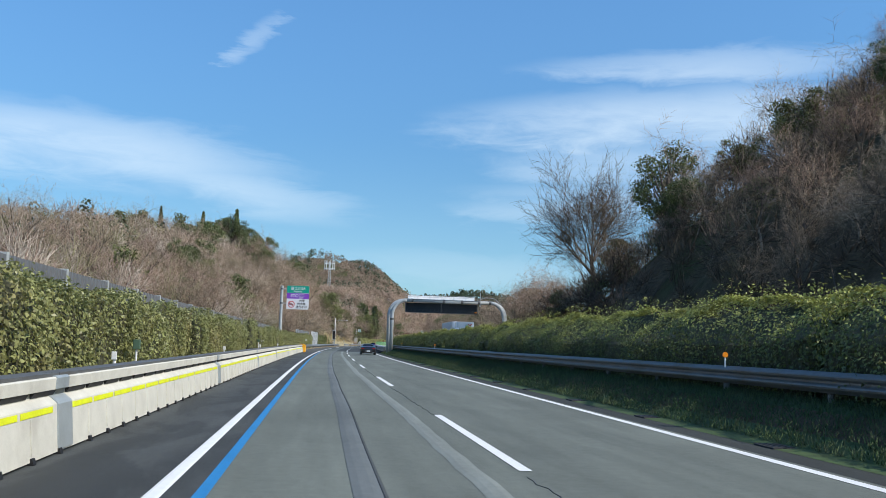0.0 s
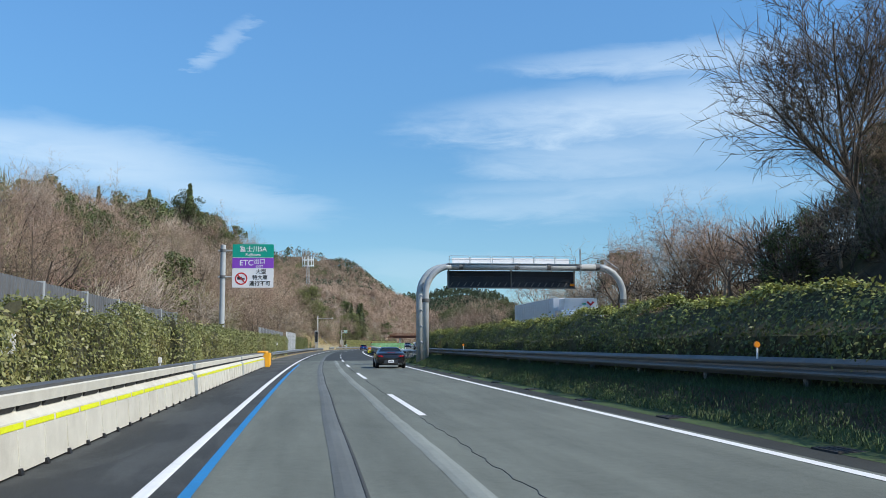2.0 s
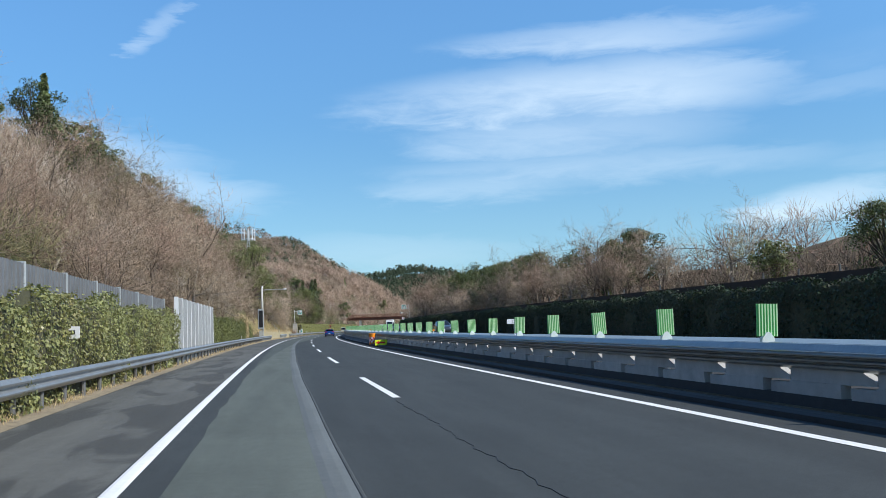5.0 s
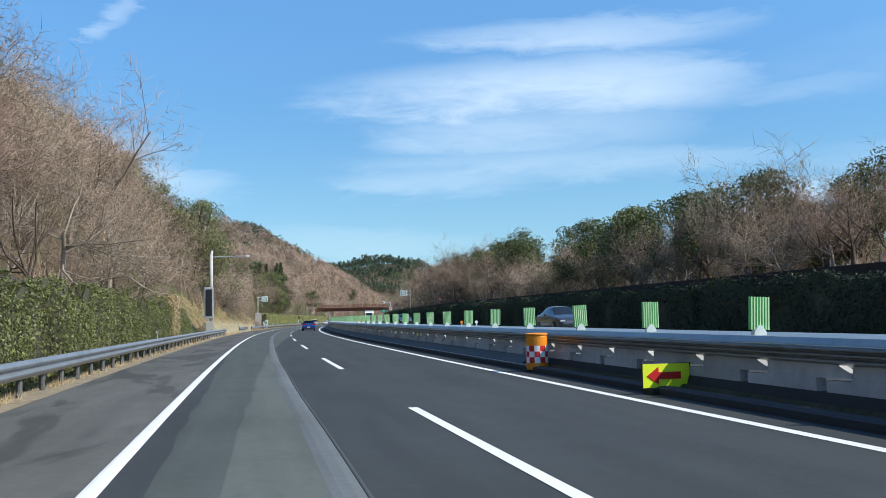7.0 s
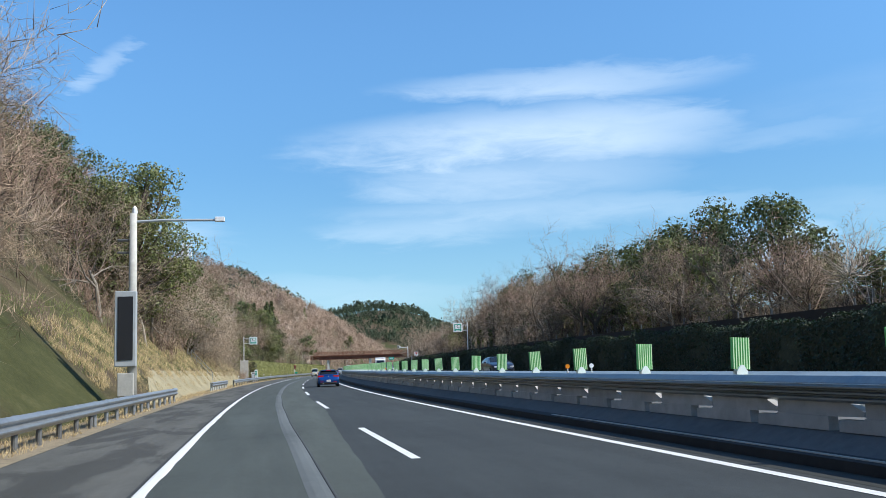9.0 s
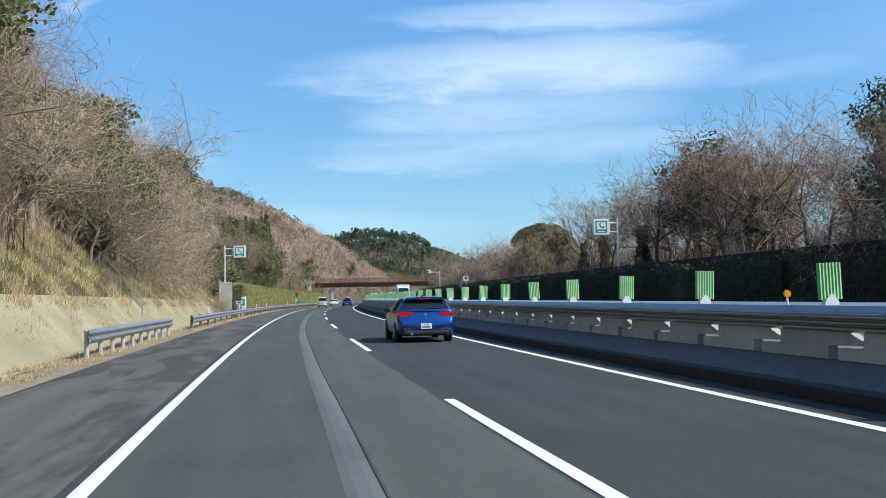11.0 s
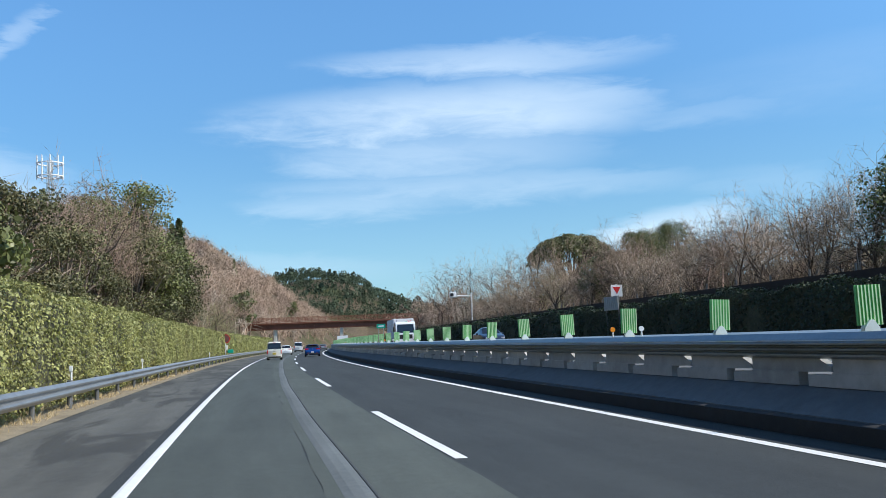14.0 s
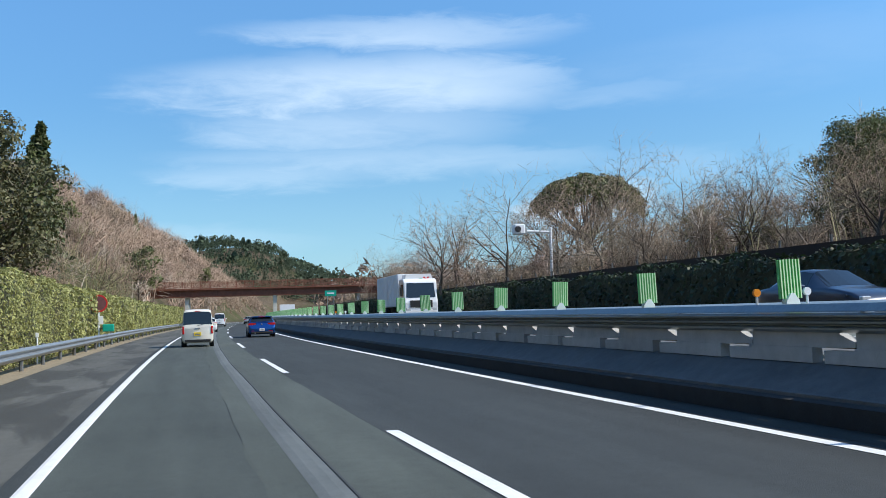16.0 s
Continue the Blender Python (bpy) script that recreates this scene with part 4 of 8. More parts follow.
def mesh_fence(s0, s1, d, top, label, gap=3.0):
    e = thing("wire_fence", stand(s0, d), label, "fence", "fences")
    inv = e.matrix_world.inverted()
    n = round((s1 - s0) / gap)
    data = {}

    def put(name, key, make, m):
        if key not in data:
            o = part(name, make(), STEEL_DARK, e)
            data[key] = o.data
        else:
            o = new(name, data[key])
            o.parent = e
        o.matrix_local = m
    for k in range(n + 1):
        s = s0 + gap * k
        g = max(gz(s, d), 0)
        put("post", "p", lambda: tube([(0, 0, -0.2), (0, 0, top)], 0.035, 6), inv @ stand(s, d, g))
        if k < n:
            def net():
                bm = bmesh.new()
                for i in range(16):
                    y = gap * i / 16
                    tube([(0, y, 0.05), (0, y + gap / 16, top - 0.05)], 0.006, 3, bm, False)
                    tube([(0, y + gap / 16, 0.05), (0, y, top - 0.05)], 0.006, 3, bm, False)
                for z in (0.05, top / 2, top - 0.05):
                    tube([(0, 0, z), (0, gap, z)], 0.01, 4, bm, False)
                return bm
            put("netting", "n", net, inv @ stand(s, d, g))


mesh_fence(92, 140, -5.7, 2.45, "dark wire mesh fence with grey posts")
mesh_fence(198, 252, -5.9, 2.6, "wire mesh fence with pale posts above the hedge", 3.0)


def variable_sign():
    e = thing("message_sign_pole", stand(273.8, -5.1), "concrete pole with a dark message board and a lamp arm", "road sign")
    part("pole", tube([(0, 0, -0.2), (0, 0, 7.9)], [0.2, 0.14], 14), CONCRETE, e, smooth=True)
    part("arm", tube([(0, 0, 7.55), (1.2, 0, 7.62), (3.3, 0, 7.62)], 0.055, 8), POLE_GREY, e)
    part("lamp_head", box(3.2, 3.6, -0.1, 0.1, 7.55, 7.75, 0.03), SIGN_WHITE, e, "pale lamp head")
    part("camera_dome", tube([(0.05, 0, 7.9), (0.05, 0, 8.1), (0.05, 0, 8.2)], [0.11, 0.1, 0.03], 10), SIGN_WHITE, e)
    part("board_case", box(-0.62, 0.2, -0.45, -0.12, 1.75, 4.72, 0.03), POLE_GREY, e, "grey board case")
    part("display", box(-0.5, 0.08, -0.475, -0.455, 2.0, 4.5), SIGN_BLACK, e, "dark display face")
    part("control_box", box(-0.5, 0.1, -0.4, -0.15, 0.6, 1.5, 0.02), CONCRETE, e)
    for z in (6.3, 6.8):
        part("cross_arm", tube([(-0.6, 0, z), (0.15, 0, z)], 0.05, 6), STEEL_DARK, e)


variable_sign()


def handset(cx, cz, k, y0, y1):
    """The telephone symbol: a bowed grip with two ends."""
    bm = ring(cx + 0.2 * k, cz + 0.2 * k, 0.33 * k, 0.45 * k, y0, y1, 12, 170, 280)
    for a in (168, 282):
        x, z = cx + 0.2 * k + 0.36 * k * math.cos(radians(a)), cz + 0.2 * k + 0.36 * k * math.sin(radians(a))
        b2 = box(-0.12 * k, 0.12 * k, y0, y1, -0.07 * k, 0.07 * k)
        b2.transform(Matrix.Translation((x, 0, z)) @ Matrix.Rotation(radians(-45), 4, "Y"))
        me = bpy.data.meshes.new("tmp")
        b2.to_mesh(me)
        b2.free()
        bm.from_mesh(me)
        bpy.data.meshes.remove(me)
    return bm


def phone_sign(s, d, base, right, top, size, label):
    """Square emergency telephone sign held out from a slim pole."""
    e = thing("telephone_sign", stand(s, d, base), label, "road sign", "telephone signs")
    part("pole", tube([(0, 0, -0.3), (0, 0, top + 0.05)], 0.06, 10), SIGN_WHITE, e)
    k = 1 if right else -1
    g = 0.8 if right else 0.62
    for z in (top - 0.25, top - size + 0.2):
        part("arm", tube([(0, 0, z), (k * (g + 0.1), 0, z)], 0.04, 8), SIGN_WHITE, e)
    part("arm", tube([(k * (g - 0.08), 0, top - 0.25), (k * (g - 0.08), 0, top - size + 0.2)], 0.035, 8), SIGN_WHITE, e)
    x0, x1 = (g, g + size) if right else (-g - size, -g)
    part("case", box(x0, x1, -0.14, 0.1, top - size, top, 0.02), SIGN_WHITE, e, "white sign case")
    b = size * 0.12
    part("green_field", plate(x0 + b, x1 - b, top - size + b, top - b, -0.152, -0.141, 0.02), SIGN_GREEN, e)
    part("white_field", plate(x0 + b * 1.75, x1 - b * 1.75, top - size + b * 2.8, top - b * 1.75, -0.158, -0.153, 0.02), SIGN_WHITE, e)
    cx = (x0 + x1) / 2
    part("telephone_mark", handset(cx, top - size * 0.45, size * 0.52, -0.166, -0.159), SIGN_BLACK, e)
    part("writing_bar", box(cx - size * 0.22, cx + size * 0.22, -0.158, -0.153, top - size + b * 1.35, top - size + b * 1.95), SIGN_WHITE, e)
    return e


phone_sign(372, -6.7, 0.0, True, 6.42, 1.08, "white framed green telephone sign on a slim pole")
phone_sign(344.2, 21.35, FAR(344), False, 6.36 - FAR(344), 1.05, "green telephone sign on a pole beyond the far carriageway")

e = thing("screen_wall", stand(371.6, -6.55, 0), "grey concrete panel wall beside the telephone", "wall panel")
part("slab", box(-0.5, 0.5, -0.06, 0.06, -0.1, 3.1, 0.015), CONCRETE, e)
part("post", box(-0.64, -0.52, -0.12, 0.1, -0.1, 3.2, 0.01), CONCRETE, e)
e = thing("emergency_telephone", stand(371.9, -5.02, 0.0), "green and white roadside emergency telephone box", "telephone")
part("box", box(-0.2, 0.2, -0.2, 0.25, 0.1, 1.75, 0.04), SIGN_WHITE, e)
part("panel", box(-0.13, 0.13, -0.225, -0.205, 0.95, 1.55), SIGN_GREEN, e, "green front panel")
part("telephone_mark", handset(0, 1.32, 0.3, -0.24, -0.23), SIGN_WHITE, e)
part("side_guard", box(-0.62, -0.28, -0.02, 0.02, 0.05, 1.35, 0.01), SIGN_WHITE, e)
e = thing("marker_post", stand(370.5, -5.3, 0.0), "small white plate on a thin post", "marker sign", "white marker plates")
part("post", tube([(0, 0, -0.1), (0, 0, 1.1)], 0.03, 8), SIGN_WHITE, e)
part("plate", plate(-0.3, 0.3, 1.1, 1.38, -0.02, 0.01, 0.02), SIGN_WHITE, e)
part("writing_bar", box(-0.2, 0.2, -0.03, -0.022, 1.2, 1.29), SIGN_BLACK, e)
for s, d, h in ((64.5, -4.25, 1.15), (153.5, -4.75, 1.25)):
    m = copy_thing(e, stand(s, d, h - 1.1 + 0.1))


def km_sign(s, z, wide=0.33):
    e = thing("distance_sign", stand(s, 7.95, z - 0.9), "white kilometre plate on a thin post in the median", "distance sign", "kilometre plates")
    part("post", tube([(0, 0, -0.2), (0, 0, 0.75)], 0.025, 8), SIGN_WHITE, e)
    part("plate", plate(-wide, wide, 0.74, 0.9, -0.03, 0.0, 0.02), SIGN_WHITE, e)
    part("lettering", text_bm("129", 0.14, 0.0, 0.82, -0.034, wide * 4.5), SIGN_GREY, e)


km_sign(161.9, 1.5, 0.26)
km_sign(363.5, 1.92, 0.24)


def camera_pole():
    e = thing("camera_pole", stand(462.2, 22.0, FAR(462)), "white pole with a side arm and a traffic camera", "traffic camera")
    part("pole", tube([(0, 0, -0.2), (0, 0, 5.75)], 0.09, 10), SIGN_WHITE, e)
    part("arm", tube([(0.05, 0, 5.45), (-1.7, 0, 5.5)], 0.07, 8), SIGN_WHITE, e)
    part("housing", box(-2.45, -1.75, -0.25, 0.35, 5.3, 5.95, 0.08), SIGN_WHITE, e)
    part("lens", tube([(-2.25, -0.3, 5.62), (-2.25, -0.2, 5.62)], 0.2, 14), SIGN_BLACK, e, "dark lens")
    part("bracket", box(-1.8, -1.6, -0.1, 0.1, 5.35, 5.75, 0.02), POLE_GREY, e)


camera_pole()

e = thing("yield_sign", stand(412.4, 21.2, FAR(412) + 1.6), "white square sign with a red triangle pointing down", "road sign")
part("post", tube([(0, 0, -2.0), (0, 0, 2.0)], 0.04, 8), SIGN_WHITE, e)
part("plate", plate(-0.36, 0.36, 1.25, 1.97, -0.06, -0.03, 0.03), SIGN_WHITE, e)
part("triangle", prism([(-0.25, 1.84), (0.25, 1.84), (0.0, 1.4)], -0.07, -0.061), SIGN_RED, e, "red triangle")


e = thing("green_sign", stand(555, 17.5, FAR(555)), "green direction sign on posts before the bridge", "road sign")
for x in (-0.5, 0.5):
    part("post", tube([(x, 0, -0.2), (x, 0, 4.4)], 0.06, 8), STEEL, e)
part("plate", plate(-0.9, 0.9, 3.5, 4.4, -0.12, -0.07, 0.06), SIGN_GREEN, e)
part("writing_bar", box(-0.55, 0.55, -0.13, -0.122, 3.85, 4.08), SIGN_WHITE, e)
e = thing("white_sign", stand(520, 9.2, mound(520)), "low white notice board in the median", "road sign")
for x in (-0.6, 0.6):
    part("post", tube([(x, 0, -0.2), (x, 0, 1.8)], 0.04, 8), STEEL, e)
part("plate", plate(-0.9, 0.9, 1.35, 2.1, -0.08, -0.05, 0.04), SIGN_WHITE, e)


# ---------------------------------------------------------------- footbridge
def bridge():
    s = 575
    e = thing("overbridge", stand(s, 0), "rust-brown steel girder bridge over the motorway", "bridge")
    x0, x1 = -22.0, 36.0
    for y in (0.0, 3.2):
        part("girder", box(x0, x1, y, y + 0.35, 5.15, 6.25, 0.02), RUST, e)
        part("flange", box(x0, x1, y - 0.15, y + 0.5, 5.05, 5.15), RUST, e)
    part("deck", box(x0, x1, -0.45, 4.0, 6.25, 6.55), RUST, e)
    for k in range(30):
        part("stiffener", box(x0 + 1 + 2 * k, x0 + 1.1 + 2 * k, -0.14, 0.0, 5.15, 6.25), RUST, e)
    for y in (-0.35, 3.9):
        for k in range(39):
            x = x0 + 0.5 + 1.5 * k
            part("railing_post", box(x - 0.04, x + 0.04, y - 0.04, y + 0.04, 6.55, 7.75), RUST, e)
        for z in (6.85, 7.15, 7.45, 7.72):
            part("handrail", tube([(x0, y, z), (x1, y, z)], 0.035, 6), RUST, e)
    for x in (-5.85, 9.2, 24.0):
        part("pier", box(x - 0.35, x + 0.35, 0.3, 3.2, -0.3, 5.06, 0.05), CONCRETE_PALE, e, "pale concrete pier")
    part("abutment", box(-23.5, -20.5, -1.2, 5.0, 2.0, 6.6, 0.05), CONCRETE, e)
    part("abutment", box(35.0, 39.0, -1.2, 5.0, 0.0, 6.6, 0.05), CONCRETE, e)


bridge()


# ---------------------------------------------------------------- wall beyond the far carriageway
def far_wall():
    lift = lambda s: FAR(s)
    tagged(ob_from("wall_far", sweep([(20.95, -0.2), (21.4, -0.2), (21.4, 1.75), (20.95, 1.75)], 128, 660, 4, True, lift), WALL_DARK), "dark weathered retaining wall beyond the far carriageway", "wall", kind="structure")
    e = thing("slope_fence", stand(128, 21.5), "dark brown board fence on the retaining wall", "fence", "fences")
    inv = e.matrix_world.inverted()
    bm = sweep([(21.46, 2.2), (21.5, 2.2), (21.5, 2.62), (21.46, 2.62)], 128, 660, 4, True, lift)
    bm.transform(inv)
    part("board", bm, RUST_DARK, e)
    me = None
    for k in range(178):
        s = 128 + 3 * k
        if me is None:
            o = part("post", box(-0.03, 0.03, -0.04, 0.04, 1.6, 2.9), STEEL_DARK, e)
            me = o.data
        else:
            o = new("post", me)
            o.parent = e
        o.matrix_local = inv @ stand(s, 21.56, FAR(s))


RUST_DARK = material("brown_board", (0.045, 0.03, 0.022), 0.9, grain=2, fine=30, spread=0.3, stain=0.4, bump=0.2)
far_wall()
e = thing("metal_shed_wall", stand(409.6, 20.22, FAR(410)), "grey corrugated metal panel in the hedge", "panel")
bm = bmesh.new()
for k in range(14):
    box(-0.03 - 0.02 * (k % 2), 0.02, 0.16 * k, 0.16 * (k + 1), 2.0, 2.8, bm=bm)
part("panel", bm, NOISE_WALL, e)
for y in (0.1, 2.1):
    part("post", box(0.03, 0.09, y - 0.04, y + 0.04, -0.1, 2.8), STEEL_DARK, e)


# ---------------------------------------------------------------- barrel, arrow board and reflectors of the median
def barrel():
    e = thing("crash_barrel", stand(205.0, 6.78, 0.0), "orange plastic barrel with a red and white chequered band", "barrel")
    r = 0.27
    part("body", tube([(0, 0, 0.05), (0, 0, 0.1), (0, 0, 0.86), (0, 0, 0.9)], [r * 0.95, r, r, r * 0.94], 24), ORANGE, e, smooth=False)
    part("lid", tube([(0, 0, 0.9), (0, 0, 0.93), (0, 0, 0.95)], [r * 1.05, r * 1.05, r * 0.8], 24), ORANGE, e)
    part("base", tube([(0, 0, 0.0), (0, 0, 0.05)], r * 1.2, 24), BLACK, e, "black rubber base")
    for row in range(3):
        for k in range(12):
            bm = bmesh.new()
            pts = []
            for a in (k, k + 0.5, k + 1):
                t = 2 * math.pi * a / 12
                pts.append((math.cos(t) * r * 1.012, math.sin(t) * r * 1.012))
            z0, z1 = 0.22 + 0.14 * row, 0.36 + 0.14 * row
            lo, hi = [bm.verts.new((x, y, z0)) for x, y in pts], [bm.verts.new((x, y, z1)) for x, y in pts]
            for i in range(2):
                bm.faces.new((lo[i], lo[i + 1], hi[i + 1], hi[i]))
            part("check", bm, SIGN_RED if (k + row) % 2 else SIGN_WHITE, e)


barrel()
e = thing("arrow_board", stand(197.6, 6.82, 0.02, 4), "fluorescent yellow board with a red arrow", "arrow board")
FLUO = material("fluorescent_yellow", (0.75, 0.9, 0.03), 0.5, grain=3, spread=0.06, stain=0.1, bump=0.0)
part("frame", box(-0.46, 0.46, 0.0, 0.04, 0.08, 0.5, 0.01), BLACK, e)
part("face", box(-0.45, 0.43, -0.012, -0.002, 0.09, 0.49), FLUO, e)
part("arrow", prism([(-0.38, 0.29), (-0.16, 0.44), (-0.16, 0.35), (0.26, 0.35), (0.26, 0.23), (-0.16, 0.23), (-0.16, 0.14)], -0.022, -0.014), SIGN_RED, e, "red arrow")
for x in (-0.3, 0.3):
    part("foot", box(x - 0.05, x + 0.05, -0.15, 0.2, -0.06, 0.08), BLACK, e)


def reflector(s, d, z, mat, label, group):
    e = thing("delineator", stand(s, d, z), label, "reflector post", group)
    part("stem", tube([(0, 0, -0.12), (0, 0, 0.1)], 0.018, 6), SIGN_WHITE, e)
    bm = tube([(0, -0.02, 0.13), (0, 0.02, 0.13)], 0.055, 14)
    part("reflector", bm, mat, e)


for s in (136.4, 176.5, 216.5, 256.5, 296.5, 336.6, 376.5, 416.5, 456.5):
    reflector(s + 0.95, 7.58, mound(s) + 0.74, ORANGE, "orange round reflector on the median rail", "median reflectors")
    reflector(s + 0.5, 8.05, mound(s) + 0.74, SIGN_WHITE, "white round reflector on the median rail", "median reflectors")
for s in (16.5, 66.5, 100):
    reflector(s, 8.0, 1.22, ORANGE, "orange round reflector on the median rail", "median reflectors")
for s in (16.4, 36, 56.5, 76, 150, 190, 230, 342, 385, 400, 440):
    e = thing("delineator_post", stand(s, -3.75 if s < 110 else -4.85), "slim white roadside marker post", "marker post", "marker posts")
    part("post", tube([(0, 0, -0.1), (0, 0, 1.0)], 0.03, 8), SIGN_WHITE, e)
    part("reflector", box(-0.05, 0.05, -0.045, -0.02, 0.9, 1.05, 0.01), SIGN_WHITE, e)
for s in (225.3, 232.8, 240.2):
    e = thing("reflective_plate", stand(s, 7.17, mound(s) + 0.24), "small yellow reflective plate on a block", "reflector", "yellow plates")
    part("plate", box(-0.012, 0.0, -0.22, 0.22, 0.0, 0.12), FLUO, e)


def tower():
    """Slim lattice mast with a crown of aerials on the ridge."""
    s, d = 620.0, -70.0
    z0 = gz(s, d)
    e = thing("radio_mast", stand(s, d, z0 - 1), "slim grey lattice radio mast on the ridge", "mast")
    h = 55.5 - z0 + 1.0
    for x, y in ((-0.8, -0.8), (0.8, -0.8), (0.8, 0.8), (-0.8, 0.8)):
        part("leg", tube([(x * 1.2, y * 1.2, 0), (x * 0.6, y * 0.6, h - 1)], 0.13, 6), POLE_GREY, e)
    n = int(h / 2.2)
    bm = bmesh.new()
    for k in range(n):
        a, b = 2.2 * k, 2.2 * (k + 1)
        w = 1.2 - 0.6 * k / n
        for (x, y), (u, v) in zip(((-0.8, -0.8), (0.8, -0.8), (0.8, 0.8), (-0.8, 0.8)), ((0.8, -0.8), (0.8, 0.8), (-0.8, 0.8), (-0.8, -0.8))):
            tube([(x * w, y * w, a), (u * w, v * w, b)], 0.07, 4, bm, False)
    part("bracing", bm, POLE_GREY, e)
    for k in range(10):
        a = 2 * math.pi * k / 10
        part("aerial", box(3.5 * math.cos(a) - 0.14, 3.5 * math.cos(a) + 0.14, 3.5 * math.sin(a) - 0.14, 3.5 * math.sin(a) + 0.14, h - 6.3, h, 0.05), SIGN_WHITE, e)
    for k in range(5):
        a = 2 * math.pi * k / 5
        part("spoke", tube([(0, 0, h - 6.2), (3.5 * math.cos(a), 3.5 * math.sin(a), h - 5.4)], 0.1, 5), SIGN_WHITE, e)
    for z in (h - 5.6, h - 2.0):
        part("ring", ring(0, 0, 3.1, 3.6, -0.15, 0.15, 20), SIGN_WHITE, e).matrix_local = Matrix.Translation((0, 0, z)) @ Matrix.Rotation(radians(90), 4, "X")


tower()
# ---------------------------------------------------------------- plants
BARK = material("bark", (0.13, 0.1, 0.075), 0.95, grain=4, fine=40, spread=0.35, stain=0.3, bump=0.5, per_object=0.3)
BARK_PALE = material("bark_pale", (0.26, 0.225, 0.18), 0.95, grain=4, fine=40, spread=0.3, stain=0.3, bump=0.5, per_object=0.25)
TWIG = material("twigs", (0.26, 0.2, 0.15), 0.95, grain=0.5, fine=8, spread=0.3, stain=0.35, stain_color=(0.26, 0.19, 0.13), bump=0.0, island=0.45, per_object=0.3, spec=0.2)
TWIG_PALE = material("twigs_pale", (0.34, 0.27, 0.205), 0.95, grain=0.5, fine=8, spread=0.3, stain=0.35, stain_color=(0.3, 0.22, 0.15), bump=0.0, island=0.45, per_object=0.3, spec=0.2)
TWIG_ROSE = material("twigs_rose", (0.3, 0.21, 0.165), 0.95, grain=0.4, fine=8, spread=0.25, stain=0.3, stain_color=(0.3, 0.2, 0.16), bump=0.0, island=0.4, per_object=0.25, spec=0.2)
BRUSH = material("brush", (0.32, 0.245, 0.185), 0.95, grain=0.12, fine=3, spread=0.35, stain=0.6, stain_color=(0.25, 0.22, 0.12), stain_scale=0.06, bump=0.0, island=0.5, spec=0.2)
WOOD_TWIG = material("wood_twigs", (0.29, 0.228, 0.185), 0.95, grain=0.1, fine=0.45, spread=0.5, stain=0.75, stain_color=(0.2, 0.185, 0.105), stain_scale=0.07, bump=0.0, island=0.4, spec=0.2)
WOOD_GREY = material("wood_twigs_grey", (0.37, 0.32, 0.27), 0.95, grain=0.1, fine=0.45, spread=0.35, stain=0.4, stain_color=(0.24, 0.2, 0.15), stain_scale=0.07, bump=0.0, island=0.4, spec=0.2)
WOOD_ROSE = material("wood_twigs_rose", (0.215, 0.15, 0.122), 0.95, grain=0.1, fine=0.45, spread=0.35, stain=0.4, stain_color=(0.18, 0.12, 0.09), stain_scale=0.07, bump=0.0, island=0.4, spec=0.2)
WOOD_OLIVE = material("wood_twigs_olive", (0.2, 0.185, 0.105), 0.95, grain=0.1, fine=0.45, spread=0.35, stain=0.5, stain_color=(0.12, 0.125, 0.05), stain_scale=0.07, bump=0.0, island=0.4, spec=0.2)
TINTS = (WOOD_GREY, WOOD_ROSE, WOOD_OLIVE)
# darker copy of the brush; the slope's shade is put into its colour
BRUSH_SHADED = material("brush_shaded", (0.095, 0.074, 0.058), 0.95, grain=0.12, fine=3, spread=0.35, stain=0.5, stain_color=(0.09, 0.09, 0.045), stain_scale=0.1, bump=0.0, island=0.5, spec=0.2)
LEAF_DARK = material("leaf_dark", (0.09, 0.115, 0.038), 0.5, grain=1.2, fine=9, spread=0.4, stain=0.45, stain_color=(0.15, 0.14, 0.045), bump=0.0, island=0.5, per_object=0.3, translucent=0.25)
LEAF_MID = material("leaf_mid", (0.142, 0.158, 0.056), 0.5, grain=1.2, fine=9, spread=0.4, stain=0.4, stain_color=(0.12, 0.12, 0.03), bump=0.0, island=0.5, per_object=0.3, translucent=0.3)
LEAF_HEDGE = material("leaf_hedge", (0.24, 0.255, 0.1), 0.45, grain=0.8, fine=9, spread=0.35, stain=0.6, stain_color=(0.29, 0.21, 0.1), stain_scale=0.5, bump=0.0, island=0.4, translucent=0.3)
# median hedge: shaded face and sunlit top put into two leaf colours
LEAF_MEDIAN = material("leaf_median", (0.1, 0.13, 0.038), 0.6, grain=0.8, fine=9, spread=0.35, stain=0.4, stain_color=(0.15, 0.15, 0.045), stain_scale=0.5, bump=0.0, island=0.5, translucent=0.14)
LEAF_MEDIAN_LIT = material("leaf_median_lit", (0.3, 0.32, 0.085), 0.5, grain=0.8, fine=9, spread=0.35, stain=0.4, stain_color=(0.34, 0.3, 0.1), stain_scale=0.5, bump=0.0, island=0.45, translucent=0.25)
LEAF_OLIVE = material("leaf_olive", (0.3, 0.31, 0.115), 0.5, grain=0.7, fine=9, spread=0.3, stain=0.45, stain_color=(0.26, 0.21, 0.08), stain_scale=0.6, bump=0.0, island=0.5, translucent=0.3)
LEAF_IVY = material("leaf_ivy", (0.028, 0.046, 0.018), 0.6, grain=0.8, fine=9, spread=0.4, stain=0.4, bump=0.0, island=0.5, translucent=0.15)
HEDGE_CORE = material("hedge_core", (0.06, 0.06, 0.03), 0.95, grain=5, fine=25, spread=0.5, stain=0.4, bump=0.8)
